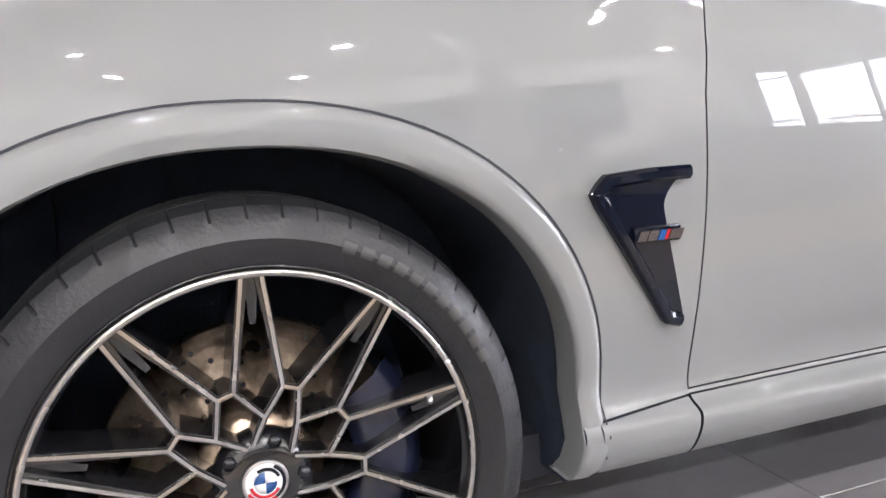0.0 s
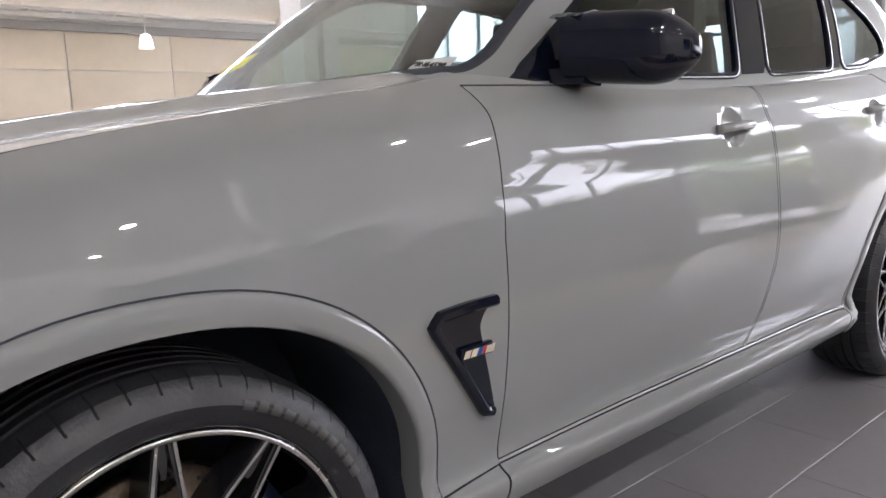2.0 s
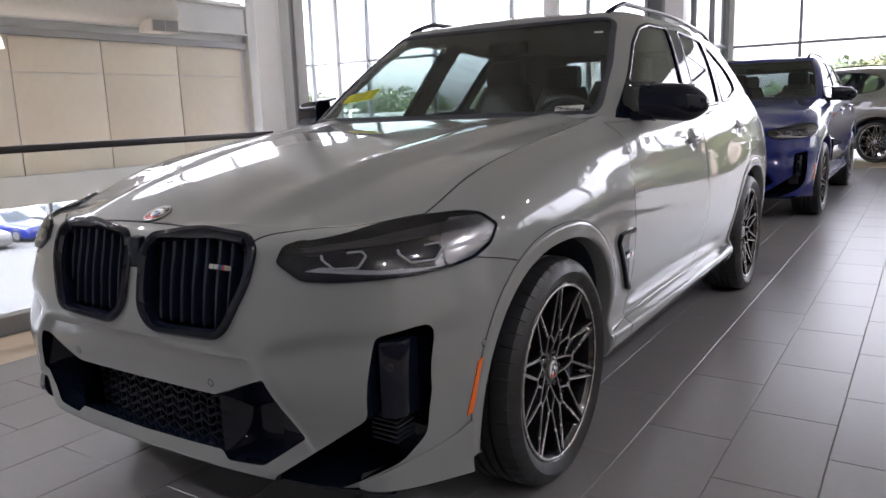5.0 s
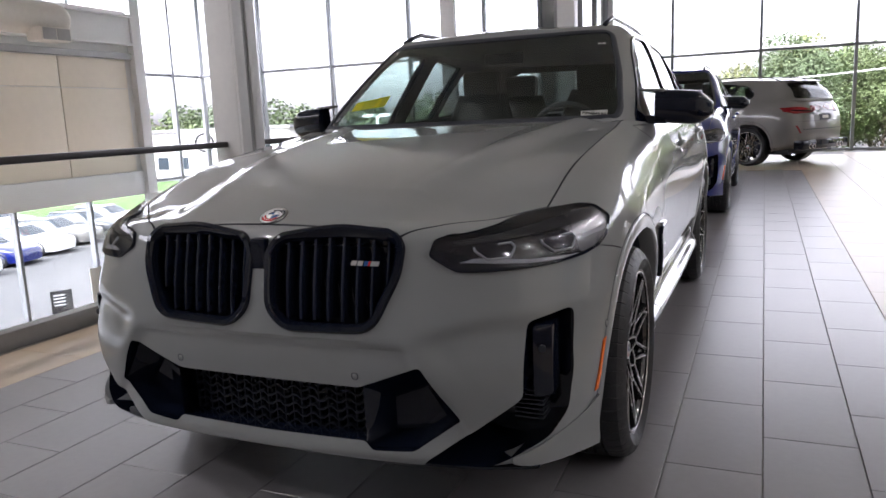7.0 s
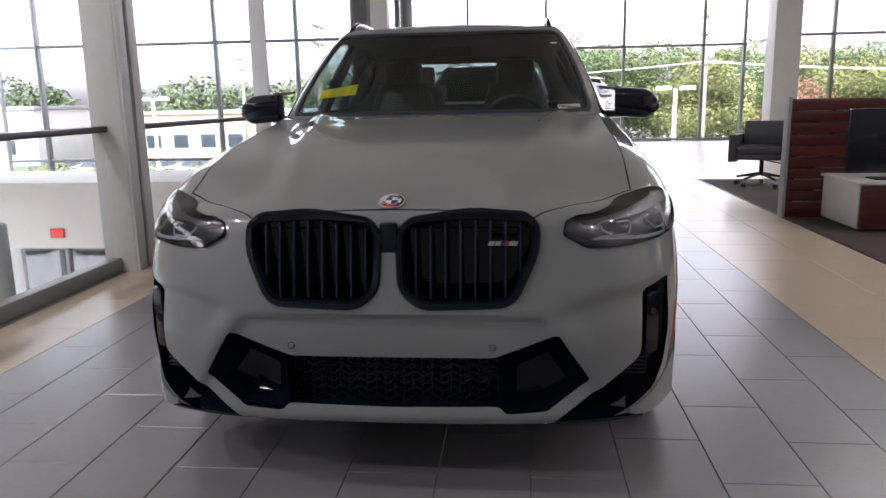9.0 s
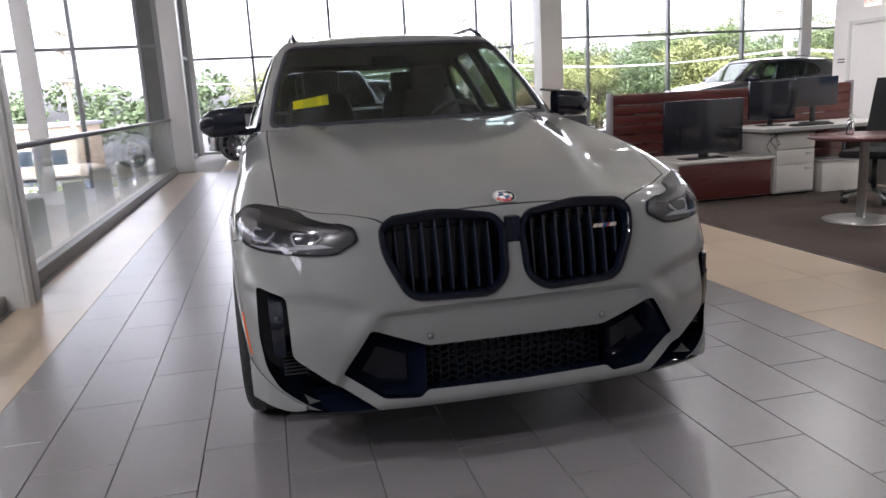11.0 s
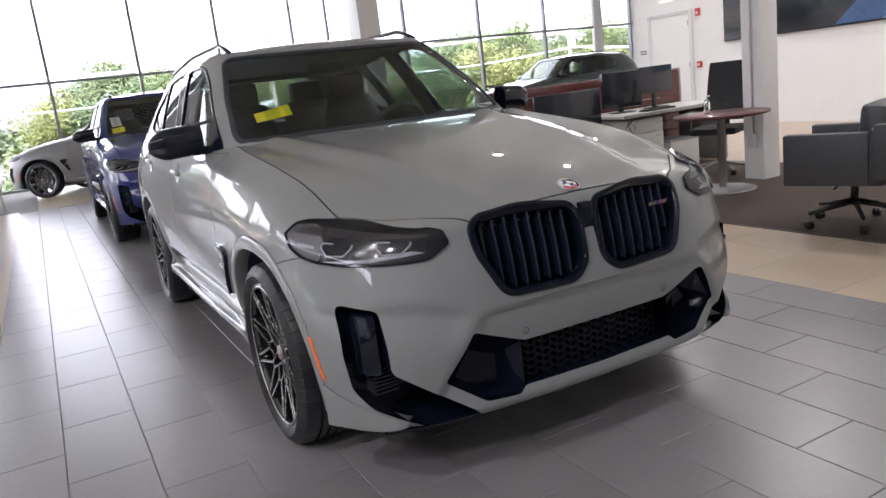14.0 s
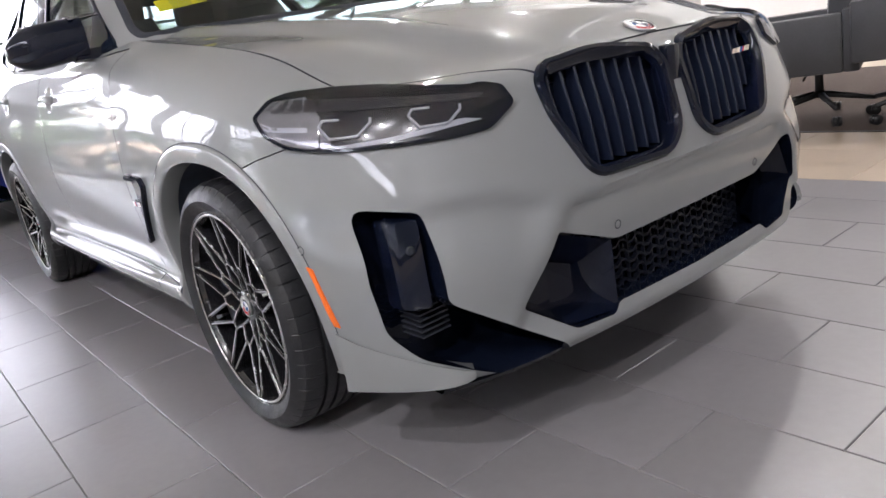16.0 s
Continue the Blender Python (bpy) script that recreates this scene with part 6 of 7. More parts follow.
        for k in range(13):
            f = k / 12
            x = 0.862 + 0.236 * f
            size = 0.96 + 0.04 * math.sin(math.pi * f) - (0.62 * ((f - 0.62) / 0.38) ** 2.2 if f > 0.62 else 0)
            yc, zc = 0.965 + 0.065 * f, 1.192 - 0.018 * f
            ring = []
            for i in range(24):
                a = 2 * math.pi * i / 24
                cy, cz = math.cos(a), math.sin(a)
                ring.append((x * s, yc + 0.072 * (abs(cy) ** 0.7) * (0.75 if cy > 0 else -1) * size, zc + 0.076 * (abs(cz) ** 0.62) * (1 if cz > 0 else -0.96) * size))
            rows.append(ring)
        vs = add_grid(bm, rows, True)
        bm.faces.new(vs[0])
        bm.faces.new(vs[-1])
        bmesh.ops.recalc_face_normals(bm, faces=bm.faces)
        part("mirror_cap", bm, GLOSS_BLACK, mirror, "", 50)
        bm = bmesh.new()
        rows = []
        for k in range(8):
            f = k / 7
            x = 0.90 - 0.115 * f
            w = 1 - 0.75 * f
            rows.append([(x * s, 0.955 + 0.01 * f - 0.045 * w, 1.252 + 0.012 * f), (x * s, 0.965 + 0.01 * f, 1.268 + 0.006 * f), (x * s, 0.965 + 0.05 * w, 1.262 + 0.008 * f), (x * s, 0.965 + 0.045 * w, 1.246 + 0.018 * f), (x * s, 0.96 + 0.01 * f, 1.240 + 0.022 * f)])
        vs = add_grid(bm, rows, True)
        bm.faces.new(vs[0])
        bm.faces.new(vs[-1])
        bmesh.ops.recalc_face_normals(bm, faces=bm.faces)
        part("mirror_wing", bm, GLOSS_BLACK, mirror, "", 50)
        bm = bmesh.new()
        rows = []
        for k in range(6):
            f = k / 5
            x = 0.775 + 0.13 * f
            rows.append([(x * s, 0.90 + 0.02 * f, 1.118), (x * s, 0.91 + 0.02 * f, 1.152), (x * s, 0.97 + 0.02 * f, 1.156), (x * s, 1.00, 1.14), (x * s, 0.98, 1.112)])
        vs = add_grid(bm, rows, True)
        bm.faces.new(vs[0])
        bm.faces.new(vs[-1])
        bmesh.ops.recalc_face_normals(bm, faces=bm.faces)
        part("mirror_arm", bm, GLOSS_BLACK, mirror, "", 50)
        bm = bmesh.new()
        add_box(bm, (0.875, 1.018, 1.130), (1.050, 1.026, 1.255), 0.004)
        for v in bm.verts:
            v.co.x *= s
        part("mirror_glass", bm, CHROME, mirror, "mirror glass")
        bm = bmesh.new()
        fill(bm, lambda y, z: cab_skin.side(y, z, s), [(0.815, 1.128), (1.0, 1.134), (1.065, 1.285), (1.05, 1.288)], 0.005, 16, 6, 0.006)
        part("mirror_sail", bm, GLOSS_BLACK, car, "gloss black sail panel before the side window")
        # tail lamps
        bm = bmesh.new()
        fill(bm, lambda u, v: skin.cast((2.0 * s, u + 1.2, v), (-1 * s, -0.9, 0)), [(4.0, 0.99), (4.25, 1.0), (4.35, 1.05), (4.25, 1.10), (4.0, 1.08)], 0.006, 14, 4, 0.006)
        part("tail_lamp", bm, RED_LAMP, car)
        rear = lambda u, v: skin.cast((u * s, 6.0, v), (0, -1, 0))
        bm = bmesh.new()
        fill(bm, rear, [(0.34, 0.975), (0.50, 0.955), (0.78, 0.95), (0.86, 0.99), (0.86, 1.06), (0.70, 1.075), (0.46, 1.04), (0.36, 1.01)], 0.006, 20, 6, 0.006)
        lamp = part("tail_lamp", bm, RED_LAMP, car, "red tail lamp")
        bm = bmesh.new()
        fill(bm, rear, [(0.40, 0.985), (0.60, 0.985), (0.80, 1.0), (0.80, 1.02), (0.60, 1.012), (0.40, 0.995)], 0.009, 12, 2, 0.002)
        part("lamp_strip", bm, GLOSS_BLACK, lamp)
        bm = bmesh.new()
        fill(bm, rear, [(0.70, 0.60), (0.73, 0.60), (0.79, 0.74), (0.76, 0.74)], 0.005, 8, 4, 0.004)
        part("rear_reflector", bm, RED_LAMP, car, "slim red rear reflector")
    p, n = skin.top(0, -0.735)
    roundel(car, Matrix.Translation(p + n * 0.001) @ n.to_track_quat("Z", "Y").to_matrix().to_4x4(), 0.041)
    rear = lambda u, v: skin.cast((u, 6.0, v), (0, -1, 0))
    bm = bmesh.new()
    fill(bm, rear, [(-0.20, 0.82), (0.20, 0.82), (0.20, 0.93), (-0.20, 0.93)], 0.003, 8, 3, 0.003)
    holder = part("plate_holder", bm, MATT_BLACK, car, "black plate holder without a plate")
    bm = bmesh.new()
    fill(bm, rear, [(-0.10, 0.85), (0.10, 0.85), (0.10, 0.90), (-0.10, 0.90)], 0.006, 6, 2, 0.002)
    part("plate_card", bm, PAPER, holder)
    for poly in ([(-0.74, 0.66), (0.74, 0.66), (0.74, 0.672), (-0.74, 0.672)], [(-0.74, 0.805), (0.74, 0.805), (0.74, 0.811), (-0.74, 0.811)]):
        bm = bmesh.new()
        fill(bm, rear, poly, 0.0012, 20, 1, 0.001)
        part("tailgate_seam", bm, MATT_BLACK, car, "dark tailgate seam")
    bm = bmesh.new()
    add_box(bm, (-0.80, 3.70, 0.30), (0.80, 3.885, 0.47), 0.03)
    part("rear_diffuser", bm, GLOSS_BLACK, car)
    for x in (-0.55, -0.43, 0.43, 0.55):
        bm = bmesh.new()
        add_lathe(bm, [(0.038, -0.1), (0.045, -0.1), (0.047, 0.0), (0.042, 0.004), (0.038, 0.0)], 20, "z", pose(x, 3.89, 0.36, -90, 0, 0))
        part("exhaust_tip", bm, CHROME, car)
    bm = box_bm((-0.78, -0.55, 0.215), (0.78, 3.6, 0.30), 0.02)
    part("underbody", bm, MATT_BLACK, car)

    # inside
    bm = bmesh.new()
    rows = [[(x, y + 0.10 * (x / 0.72) ** 2, z) for y, z in ((0.72, 1.085), (0.95, 1.095), (1.12, 1.085), (1.20, 1.03), (1.18, 0.85))] for x in [-0.74 + 1.48 * k / 12 for k in range(13)]]
    add_grid(bm, rows)
    part("dashboard", bm, LEATHER, car)
    bm = bmesh.new()
    add_path(bm, [(0.37 + 0.185 * math.cos(a), 1.33 - 0.06 * math.sin(a), 1.05 + 0.175 * math.sin(a)) for a in [2 * math.pi * k / 28 for k in range(28)]], 0.016, 8, True)
    add_box(bm, (0.22, 1.28, 1.02), (0.52, 1.32, 1.08), 0.01)
    part("steering_wheel", bm, LEATHER, car)
    for x, y in ((0.37, 1.95), (-0.37, 1.95), (0.38, 2.85), (-0.38, 2.85)):
        seat = new("car_seat")
        seat.parent = car
        tagged(seat, "black leather car seat with headrest")
        part("seat_cushion", box_bm((x - 0.26, y - 0.55, 0.62), (x + 0.26, y, 0.80), 0.05), LEATHER, seat)
        bm = bmesh.new()
        rows = []
        for k in range(9):
            f = k / 8
            w = 0.26 - 0.10 * f ** 2.5
            z, yy = 0.74 + 0.58 * f, y - 0.02 + 0.16 * f
            rows.append([(x + w * math.cos(a), yy + 0.075 * math.sin(a) * (1 - 0.4 * f), z) for a in [2 * math.pi * i / 16 for i in range(16)]])
        vs = add_grid(bm, rows, True)
        bm.faces.new(vs[-1])
        part("seat_back", bm, LEATHER, seat, "", 60)
        part("headrest", box_bm((x - 0.125, y + 0.09, 1.30), (x + 0.125, y + 0.19, 1.47), 0.045), LEATHER, seat)
    bm = box_bm((-0.11, 1.42, 1.455), (0.11, 1.44, 1.515), 0.008)
    part("rear_view_mirror", bm, MATT_BLACK, car)
    return car, skin, cab_skin


suv, SUV_SKIN, SUV_CAB = make_suv("sport_utility_vehicle", Matrix.Identity(4), GREY_PAINT, "light grey sport utility vehicle with black kidney grilles")

blue, BLUE_SKIN, BLUE_CAB = make_suv("sport_utility_vehicle", pose(0.0, 6.45, 0) @ Matrix.Scale(1.03, 4), BLUE_PAINT, "dark blue sport utility vehicle parked behind the grey one", False)
make_suv("sport_utility_vehicle", pose(-1.05, 15.7, 0, 0, 0, -121) @ Matrix.Scale(1.04, 4), SILVER_PAINT, "silver sport utility vehicle parked before the back windows", False)
make_suv("sport_utility_vehicle", pose(9.75, 14.0, 0, 0, 0, -90) @ Matrix.Scale(1.05, 4), DARK_PAINT, "dark sport utility vehicle parked behind the office", False)
bpy.data.scenes.remove(BENCH)


# ---------------------------------------------------------------- papers on the windscreens
def windscreen_paper(name, label, cab, m, corners, mt, lines=(), lift=-0.0035):
    """A sheet stuck on a windscreen: corners (x, z) from the top corner round, with lines of print as bars."""
    inv = m.inverted()
    k = m.to_scale().x
    loc = [(inv @ Vector((x, 0, z))) for x, z in corners]

    def place(u, v, up):
        a, b, c, d = loc
        q = a * (1 - u) * (1 - v) + b * u * (1 - v) + c * u * v + d * (1 - u) * v
        p, n = cab.front(q.x, q.z)
        return m @ (p + n * (lift + up) / k)

    def sheet(u0, u1, v0, v1, up):
        bm = bmesh.new()
        nx, nz = 8, 3
        rows = [[place(u0 + (u1 - u0) * i / nx, v0 + (v1 - v0) * j / nz, up + 0.0006 * math.sin(i * 1.3)) for i in range(nx + 1)] for j in range(nz + 1)]
        add_grid(bm, rows)
        bmesh.ops.solidify(bm, geom=bm.faces[:], thickness=0.0004)
        return bm

    ob = tagged(part(name, sheet(0, 1, 0, 1, 0), mt), label, "paper", "papers on windscreens")
    for u0, u1, v0, v1, ink in lines:
        part("print_line", sheet(u0, u1, v0, v1, 0.0008), ink, ob)
    return ob


ONE = Matrix.Identity(4)
windscreen_paper("paper_note", "blank yellow paper note taped to the windscreen", SUV_CAB, ONE, [(-0.613, 1.277), (-0.428, 1.306), (-0.432, 1.254), (-0.616, 1.236)], YELLOW)
sticker = windscreen_paper("stock_sticker", "white stock sticker with one line of print", SUV_CAB, ONE, [(0.572, 1.188), (0.682, 1.190), (0.686, 1.160), (0.578, 1.157)], PAPER)
spot, out = SUV_CAB.front(0.630, 1.174)
along = Vector((1, 0, 0)) - out * out.x
along.normalize()
turn = Matrix((along, out.cross(along), out)).transposed().to_4x4()
lettering(sticker, "P9N64598", 0.024, Matrix.Translation(spot - out * 0.0018) @ turn, INK)
windscreen_paper("windscreen_label", "tiny white label at the windscreen's top edge", SUV_CAB, ONE, [(0.555, 1.512), (0.592, 1.511), (0.592, 1.503), (0.555, 1.504)], PAPER)
BLUE_M = blue.matrix_basis.copy()
windscreen_paper("paper_note", "yellow paper note on the blue car's windscreen", BLUE_CAB, BLUE_M, [(-0.69, 1.270), (-0.54, 1.285), (-0.54, 1.225), (-0.69, 1.210)], YELLOW)
windscreen_paper("paper_sheet", "white price sheet on the blue car's windscreen", BLUE_CAB, BLUE_M, [(-0.67, 1.405), (-0.56, 1.41), (-0.56, 1.30), (-0.67, 1.295)], PAPER, [(0.12, 0.85, 0.15 + 0.2 * k, 0.22 + 0.2 * k, STEEL_GREY) for k in range(4)])


# ---------------------------------------------------------------- outside
ASPHALT = material("asphalt", (0.07, 0.07, 0.072), 0.85, vary=0.2, scale=0.4, bump=0.2, bump_scale=30)
GRASS = material("grass", (0.06, 0.12, 0.025), 0.9, vary=0.35, scale=0.6, bump=0.4, bump_scale=12)
CONCRETE = material("pale concrete", (0.42, 0.41, 0.39), 0.8, vary=0.08, scale=0.7, bump=0.1)
BRICK = material("tan wall", (0.40, 0.30, 0.22), 0.8, vary=0.12, scale=0.8, bump=0.1)
ROOF = material("grey roof", (0.20, 0.20, 0.21), 0.7, vary=0.1, scale=0.5)
DARK_GLASS = material("dark window", (0.03, 0.04, 0.05), 0.1, vary=0.1, scale=1)
BARK = material("bark", (0.10, 0.075, 0.055), 0.9, vary=0.3, scale=3, bump=0.5, bump_scale=10)
POLE = material("weathered pole", (0.30, 0.25, 0.20), 0.85, vary=0.2, scale=2)


def leaf_material(name, colour):
    m = material(name, colour, 0.6, vary=0.25, scale=0.6)
    m.node_tree.nodes["Principled BSDF"].inputs["Subsurface Weight"].default_value = 0.0
    return m


LEAVES = [leaf_material("green leaves", (0.080, 0.112, 0.036)), leaf_material("yellow green leaves", (0.118, 0.132, 0.038)), leaf_material("deep green leaves", (0.062, 0.092, 0.036)), leaf_material("rust leaves", (0.17, 0.09, 0.045))]
tagged(structure("ground", box_bm((-400, -300, -4.6), (400, 500, -4.45)), ASPHALT, "wide asphalt ground outside"), "", "", "", "structure")
structure("lawn", box_bm((-60, 30.0, -4.45), (70, 62.0, -4.38)), GRASS, "grass verge under the trees")
structure("kerb", box_bm((-60, 29.8, -4.45), (70, 30.0, -4.33)), CONCRETE, "pale kerb along the verge")
structure("pavement", box_bm((-11.9, 13.1, -4.45), (16, 16.8, -4.36)), CONCRETE, "pavement along the building")


def leaf_mass(rng, blobs, n, size):
    """Leaves scattered over clumps."""
    verts, faces = [], []
    for i in range(n):
        c, r = blobs[rng.randrange(len(blobs))]
        d = Vector((rng.gauss(0, 1), rng.gauss(0, 1), rng.gauss(0, 1))).normalized()
        p = c + Vector((d.x * r, d.y * r, d.z * r * 0.8)) * (0.55 + 0.5 * rng.random())
        s = size * (0.6 + 0.8 * rng.random())
        u = Vector((rng.gauss(0, 1), rng.gauss(0, 1), rng.gauss(0, 0.6))).normalized() * s
        w = u.cross(d).normalized() * s * 0.6 if u.cross(d).length > 1e-5 else Vector((0, 0, s))
        k = len(verts)
        verts += [p - u, p + w + d * s * 0.2, p + u, p - w + d * s * 0.2]
        faces.append((k, k + 1, k + 2, k + 3))
    me = bpy.data.meshes.new("crown")
    me.from_pydata([tuple(v) for v in verts], [], faces)
    return me


def make_tree(seed, leaves, h, leaf=0.085, n=11000):
    rng = random.Random(seed)
    tree = empty("tree", Matrix.Identity(4), "leafy green deciduous tree on the verge", "tree", "trees on the verge")
    bm = bmesh.new()
    pts = [(0.05 * math.sin(k), 0.06 * math.cos(k * 1.3), h * 0.62 * k / 6) for k in range(7)]
    rings = []
    for k, p in enumerate(pts):
        r = 0.20 * (1 - 0.11 * k)
        rings.append([(p[0] + r * math.cos(a), p[1] + r * math.sin(a), p[2]) for a in [2 * math.pi * i / 9 for i in range(9)]])
    add_grid(bm, rings, True)
    blobs = []
    for k in range(15):
        a, f = rng.random() * 6.28, 0.28 + 0.55 * rng.random()
        base = Vector((0, 0, h * (0.22 + 0.38 * f)))
        rad = h * (0.12 + 0.20 * rng.random()) * (1.15 - 0.55 * f)
        tip = Vector((math.cos(a) * rad, math.sin(a) * rad, h * (0.30 + 0.62 * f)))
        add_tube(bm, base, tip, 0.06, 0.02, 6)
        blobs.append((tip, h * (0.09 + 0.09 * rng.random())))
    blobs.append((Vector((0, 0, h * 0.88)), h * 0.13))
    part("trunk", bm, BARK, tree)
    me = leaf_mass(rng, blobs, n, leaf)
    me.materials.append(leaves)
    crown = new("crown", me)
    crown.parent = tree
    return tree


kinds = [make_tree(3, LEAVES[0], 9.0), make_tree(5, LEAVES[1], 8.2), make_tree(8, LEAVES[2], 9.6), make_tree(11, LEAVES[3], 6.6)]
rng = random.Random(4)
spots = []
for k in range(24):
    spots.append((0.5 + 2.3 * k + rng.uniform(-0.9, 0.9), 41.0 + rng.uniform(-2, 4), rng.choice((0, 0, 1, 1, 2)) if k != 7 else 3, rng.uniform(0.84, 1.06)))
for k in range(20):
    spots.append((1.5 + 2.75 * k + rng.uniform(-0.8, 0.8), 47.0 + rng.uniform(-1, 3), rng.choice((0, 1, 2)), rng.uniform(0.95, 1.12)))
for i, (x, y, k, s) in enumerate(spots):
    mt = pose(x, y, -4.42, 0, 0, rng.uniform(0, 360)) @ Matrix.Scale(s, 4)
    t = copy_thing(kinds[k], mt)
    t.scale = (s, s, s * rng.uniform(0.9, 1.1))
for i, k in enumerate(kinds):
    k.matrix_basis = pose(6 + 11 * i, 47 + i, -4.42)
# a far wood along the horizon
rng = random.Random(12)
blobs = [(Vector((x, 105 + rng.uniform(-6, 10), -4.4 + rng.uniform(2.0, 8.5 + (2.0 if x > 0 else 0)))), rng.uniform(2.0, 3.6)) for x in [-190 + 3.0 * k for k in range(140)] for _ in range(2)]
me = leaf_mass(rng, blobs, 60000, 0.42)
me.materials.append(LEAVES[2])
tagged(new("far_woodland", me), "dark green far woodland along the horizon", "woodland", "", "stuff")
blobs = [(Vector((-95 + rng.uniform(-6, 8), y, -4.4 + rng.uniform(2.0, 8.0))), rng.uniform(2.0, 3.6)) for y in [-60 + 3.0 * k for k in range(60)] for _ in range(2)]
me = leaf_mass(rng, blobs, 22000, 0.42)
me.materials.append(LEAVES[0])
tagged(new("side_woodland", me), "green far woodland beside the car park", "woodland", "", "stuff")
# undergrowth that closes the verge below the crowns
blobs = [(Vector((x, 43 + rng.uniform(-2, 3), -4.4 + rng.uniform(0.3, 3.4))), rng.uniform(0.9, 1.6)) for x in [-3 + 1.3 * k for k in range(46)] for _ in range(2)]
me = leaf_mass(rng, blobs, 30000, 0.12)
me.materials.append(LEAVES[0])
low = [(Vector((x, 40 + rng.uniform(-3, 4), -4.4 + rng.uniform(0.1, 1.7))), rng.uniform(0.7, 1.3)) for x in [-36 + 1.2 * k for k in range(30)] for _ in range(2)]
bushes = leaf_mass(rng, low, 16000, 0.12)
bushes.materials.append(LEAVES[1])
tagged(new("low_shrubs", bushes), "low yellow-green shrubs along the verge", "shrubs", "", "stuff")
tagged(new("undergrowth", me), "dense green shrubs under the trees", "shrubs", "", "stuff")


def building(x, y, w, d, h, mt, label, floors=1):
    b = empty("building", pose(x, y, -4.45), label, "building", "buildings across the road")
    part("walls", box_bm((0, 0, 0), (w, d, h), 0.02), mt, b)
    part("roof", box_bm((-0.3, -0.3, h), (w + 0.3, d + 0.3, h + 0.35), 0.03), ROOF, b)
    n = int(w / 3)
    for f in range(floors):
        for k in range(n):
            win = part("window", box_bm((1 + 3 * k, -0.05, 1.0 + 3 * f), (2.8 + 3 * k, 0.02, 2.6 + 3 * f), 0.01), CONCRETE, b)
            part("window_pane", box_bm((1.1 + 3 * k, -0.07, 1.1 + 3 * f), (2.7 + 3 * k, -0.05, 2.5 + 3 * f)), DARK_GLASS, win)
    return b


building(-40, 74, 22, 10, 4.6, BRICK, "low tan commercial building beyond the car park")
building(-72, 66, 26, 10, 5.4, CONCRETE, "pale commercial building beyond the car park")
building(16, 70, 24, 10, 4.8, WALL_WHITE, "low white commercial building across the road")
building(-78, 20, 16, 18, 5.0, WALL_WHITE, "white garage building beside the car park")
for i, (x, y) in enumerate(((-22, 58), (-9, 33), (9, 33), (27, 33), (45, 33), (-50, 60))):
    p = empty("utility_pole", pose(x, y, -4.45), "weathered wooden utility pole with cross arms", "pole", "utility poles")
    bm = bmesh.new()
    add_tube(bm, (0, 0, 0), (0, 0, 9.6), 0.15, 0.10, 10)
    part("pole", bm, POLE, p)
    for z in (9.1, 8.3, 7.0):
        part("cross_arm", box_bm((-0.06, -1.1, z), (0.06, 1.1, z + 0.12), 0.01), POLE, p)
    bm = bmesh.new()
    add_tube(bm, (0.25, 0, 7.2), (0.25, 0, 7.9), 0.16, None, 10)
    part("transformer", bm, STEEL_GREY, p)
for y, z, n in ((32.2, 4.785, 3), (32.2, 3.985, 3), (32.4, 2.685, 2)):
    for k in range(n):
        bm = bmesh.new()
        pts = []
        for i in range(31):
            x = -9 + 54 * i / 30
            sag = 0.5 * math.sin(math.pi * ((x + 9) % 18) / 18)
            pts.append((x, y + 0.8 * k, z - sag))
        add_path(bm, pts, 0.022, 5)
        tagged(part("overhead_cable", bm, STEEL_WHITE), "pale overhead cable between utility poles", "cable", "overhead cables")
for x, y in ((6.5, 27), (-16, 30), (-30, 36)):
    p = empty("car_park_lamp", pose(x, y, -4.45), "white twin-headed car park lamp post", "lamp post", "car park lamps")
    bm = bmesh.new()
    add_tube(bm, (0, 0, 0), (0, 0, 5.9), 0.09, 0.07, 12)
    part("post", bm, WALL_WHITE, p)
    for s in (-1, 1):
        part("lamp_head", box_bm((0.15 * s - 0.28 + 0.3 * s, -0.16, 5.85), (0.15 * s + 0.28 + 0.3 * s, 0.16, 6.0), 0.03), WALL_WHITE, p)
info = empty("information_board", pose(-18.2, 13.1, -4.45, 0, 0, 60), "small black information board standing outside", "sign")
part("board", box_bm((-0.30, -0.03, 0), (0.30, 0.03, 1.0), 0.01), NYLON, info)
for k in range(4):
    part("print_line", box_bm((-0.22, -0.036, 0.84 - 0.10 * k), (0.10, -0.03, 0.88 - 0.10 * k)), PAPER, info)
sg = empty("pylon_sign", pose(-27.5, 31, -4.45, 0, 0, 25), "white pylon sign with a round dark emblem", "sign")
part("board", box_bm((-0.9, -0.2, 0), (0.9, 0.2, 5.6), 0.05), WALL_WHITE, sg)
bm = bmesh.new()
add_lathe(bm, [(0.42, -0.01), (0.55, -0.01), (0.55, 0.03), (0.42, 0.03)], 40, "z", pose(0, -0.21, 4.9, 90, 0, 0), True)
part("emblem", bm, NYLON, sg)


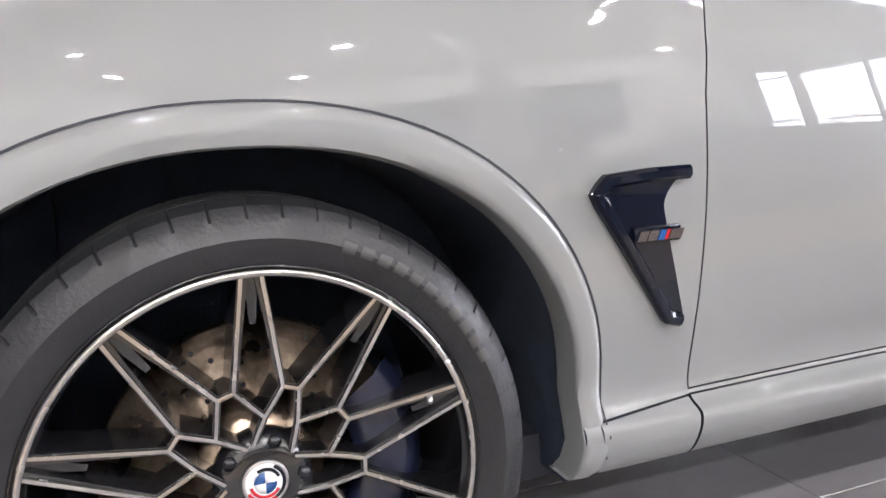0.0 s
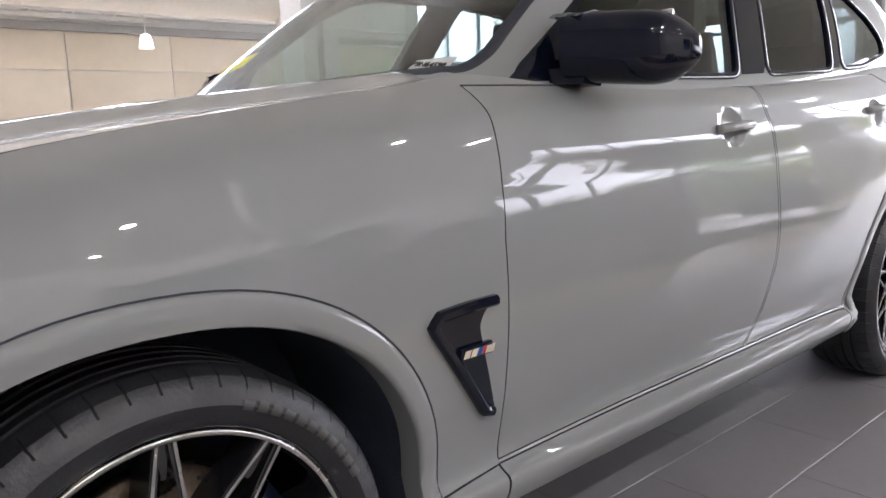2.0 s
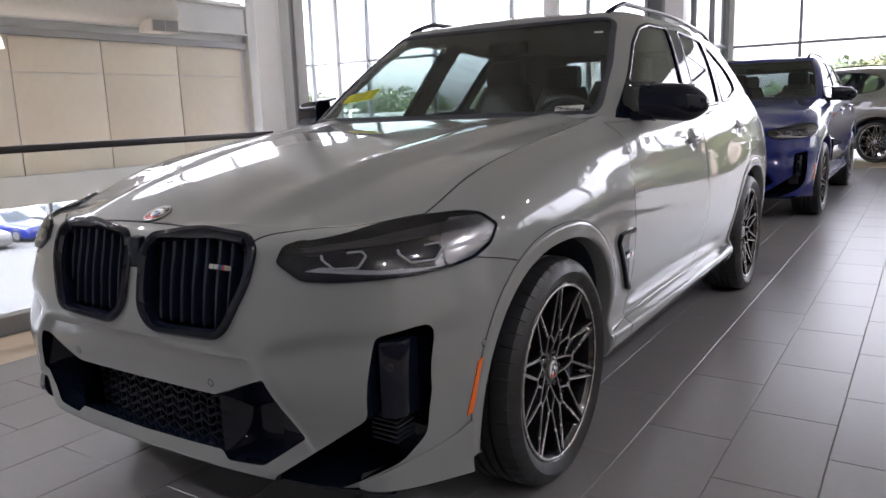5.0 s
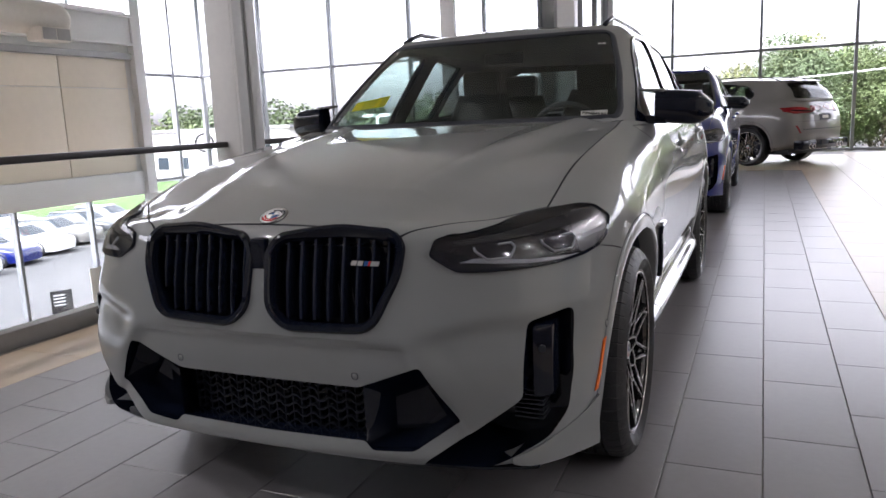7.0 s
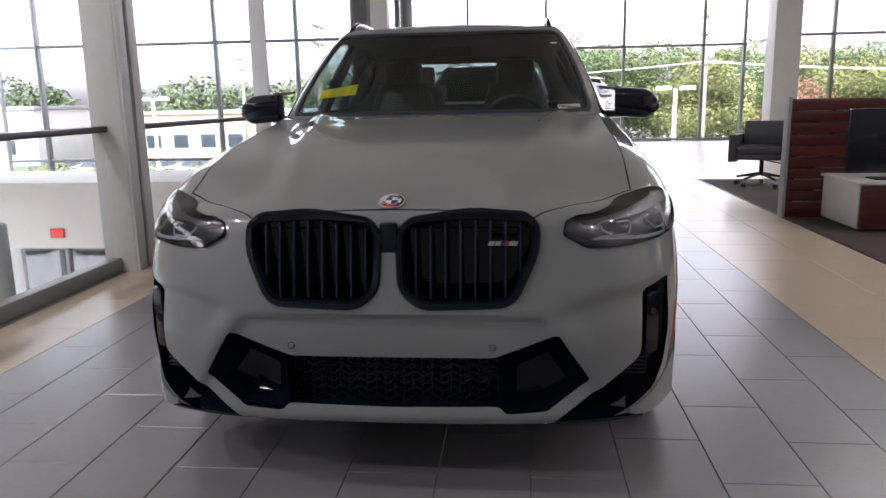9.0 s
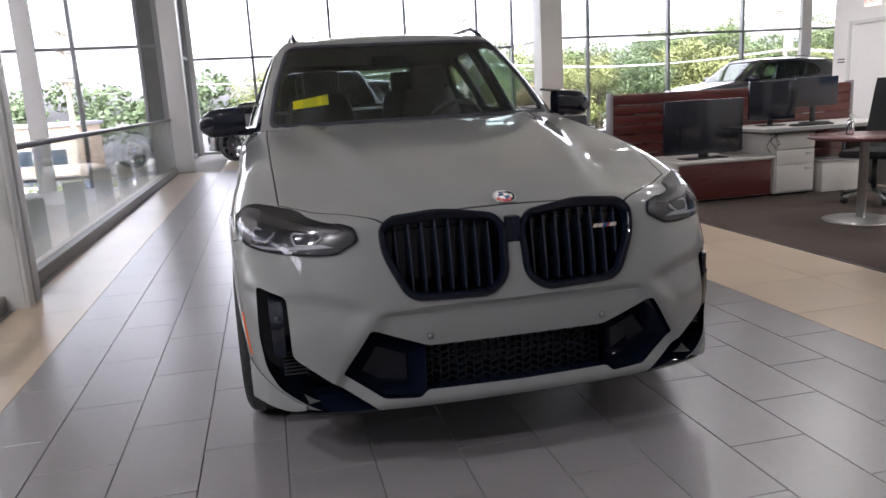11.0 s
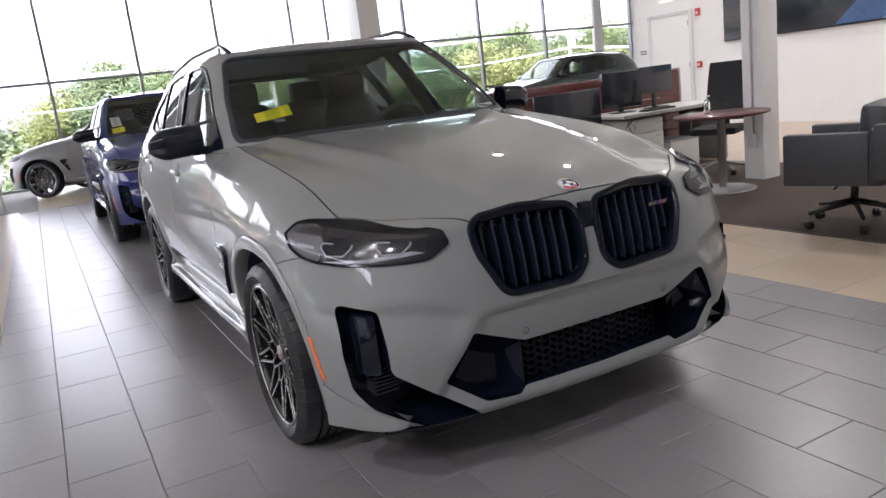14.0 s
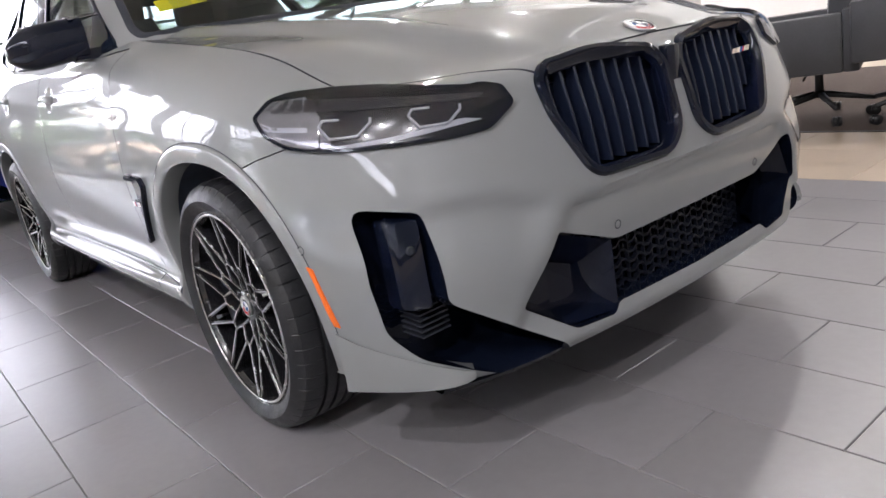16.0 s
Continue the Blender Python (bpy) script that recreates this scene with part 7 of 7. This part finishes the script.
def parked_car(paint, label):
    c = empty("parked_car", Matrix.Identity(4), label, "car", "cars in the car park")
    body = loft(LINES, HOOD_MID, 0.25, 3.0, 14, 2, 4)
    for v in body.verts:
        v.co.z = 0.18 + (v.co.z - 0.245) * 0.86
    part("body", body, paint, c, "", 40)
    cab = loft(CABIN, ROOF_MID, 2.0, 2.9, 12, 2, 3)
    for v in cab.verts:
        v.co.z = 0.18 + (v.co.z - 0.245) * 0.86
    part("windows", cab, DARK_GLASS, c, "", 40)
    bm = bmesh.new()
    add_box(bm, (-0.58, 1.42, 1.325), (0.58, 3.3, 1.40), 0.03)
    part("roof", bm, paint, c)
    for y in (0.0, 2.864):
        for s in (-1, 1):
            bm = bmesh.new()
            add_lathe(bm, [(0.20, 0.93 * s), (0.33, 0.945 * s), (0.34, 0.90 * s), (0.34, 0.72 * s)], 20, "x", pose(0, y, 0.34))
            w = part("wheel", bm, RUBBER, c)
            bm = bmesh.new()
            add_lathe(bm, [(0.0001, 0.935 * s), (0.2, 0.94 * s), (0.23, 0.93 * s)], 14, "x", pose(0, y, 0.34))
            part("hub_cap", bm, SATIN, w)
    return c


lot = [parked_car(WHITE_PAINT, "white car parked outside"), parked_car(BLUE_PAINT, "blue car parked outside"), parked_car(SILVER_PAINT, "silver car parked outside"), parked_car(DARK_PAINT, "dark car parked outside")]
rng = random.Random(9)
k = 0
places = [(-28.5 - 1.0 * i, 17.4 + 2.7 * i, 105) for i in range(6)] + [(-35 - 1.0 * i, 15.0 + 2.7 * i, 105) for i in range(6)] + [(-19 + 2.9 * i, 24.5, 0) for i in range(17)] + [(-36 + 2.8 * i, 52.0, 0) for i in range(14)]
for i, (x, y, turn) in enumerate(places):
    kind = (0, 1, 0, 2, 3, 0, 2, 1, 3)[i % 9]
    m = pose(x, y, -4.45, 0, 0, turn + rng.uniform(-3, 3))
    if lot[kind] is not None and lot[kind].get("placed") is None:
        lot[kind].matrix_basis = m
        lot[kind]["placed"] = 1
    else:
        copy_thing(lot[kind], m)
for c in lot:
    if "placed" in c:
        del c["placed"]


# ---------------------------------------------------------------- floor tiles, each a piece of its own
def tile_mesh(name, w, d, mt):
    bm = bmesh.new()
    b = 0.0016
    add_grid(bm, [[(x, y, z) for x, y in ((a, c), (w - a, c), (w - a, d - c), (a, d - c))] for a, c, z in ((0, 0, -0.008), (0, 0, -b), (b, b, 0.0))], True)
    top = [v for v in bm.verts if v.co.z > -0.0005]
    bm.faces.new(top)
    bmesh.ops.recalc_face_normals(bm, faces=bm.faces)
    me = bpy.data.meshes.new(name)
    bm.to_mesh(me)
    bm.free()
    me.materials.append(mt)
    return me


def joined_tiles(name, spots, mt, label):
    verts, faces = [], []
    b = 0.0016
    for x, y, w, d in spots:
        k = len(verts)
        for a, z in ((0, -0.008), (0, -b), (b, 0.0)):
            verts += [(x + a, y + a, z), (x + w - a, y + a, z), (x + w - a, y + d - a, z), (x + a, y + d - a, z)]
        for r in (0, 4):
            faces += [(k + r + i, k + r + (i + 1) % 4, k + r + 4 + (i + 1) % 4, k + r + 4 + i) for i in range(4)]
        faces.append((k + 8, k + 9, k + 10, k + 11))
    me = bpy.data.meshes.new(name)
    me.from_pydata(verts, [], faces)
    me.materials.append(mt)
    ob = new(name, me)
    ob.parent = floor
    return tagged(ob, label, "", "", "stuff")


G = 0.0032
dark = tile_mesh("tile", T - G, 2 * T - G, TILE_DARK)
rest = []
for c in range(-6, 7):
    x = X0 + c * T
    y0 = Y_EVEN if c % 2 else Y_ODD
    for n in range(-10, 22):
        y = y0 + 2 * T * n
        if y < -7.0 or y + 2 * T > 12.5:
            continue
        if -4.2 < y < 8.6:
            ob = new("tile", dark)
            ob.location = (x + G / 2, y + G / 2, 0)
            ob.parent = floor
        else:
            rest.append((x + G / 2, y + G / 2, T - G, 2 * T - G))
joined_tiles("far_tiles", rest, TILE_DARK, "grey floor tiles farther off")
square = tile_mesh("beige_tile", 2 * T - G, 2 * T - G, TILE_BEIGE)
slim = tile_mesh("beige_tile_cut", 3.013 - (X0 + 9 * T) - G, 2 * T - G, TILE_BEIGE)
edge = tile_mesh("beige_tile_edge", 0.5 - G, 2 * T - G, TILE_BEIGE)
rest = []
for n in range(-10, 29):
    y = Y_EVEN + 2 * T * n
    if y + 2 * T > 18:
        break
    for x, me, w in ((X0 + 7 * T, square, 2 * T), (X0 + 9 * T, slim, 3.013 - (X0 + 9 * T)), (X0 - 6 * T - 0.5, edge, 0.5)):
        if -4 < y < 9:
            ob = new("beige_tile", me)
            ob.location = (x + G / 2, y + G / 2, 0)
            ob.parent = floor
        elif y + 2 * T < 12.9 or x > 1:
            rest.append((x + G / 2, y + G / 2, w - G, 2 * T - G))
columns = [(X0 - 5 * T + 2 * T * i, 12.30) for i in range(6)] + [(3.015 + 2 * T * i, 8.24) for i in range(21)]
for x, start in columns:
    for n in range(30):
        y = start + 2 * T * n
        if x < -2.55 or y + 2 * T > 17.95 or x + 2 * T > 15.9 or (x > 9.3 and y < 9.6):
            continue
        rest.append((x + G / 2, y + G / 2, 2 * T - G, 2 * T - G))
for i in range(7):
    for n in range(25):
        x, y = 5.855 + 2 * T * i, -6.98 + 2 * T * n
        if x + 2 * T < 10.15 and y + 2 * T < 8.24:
            rest.append((x + G / 2, y + G / 2, 2 * T - G, 2 * T - G))
joined_tiles("far_beige_tiles", rest, TILE_BEIGE, "beige floor tiles farther off")
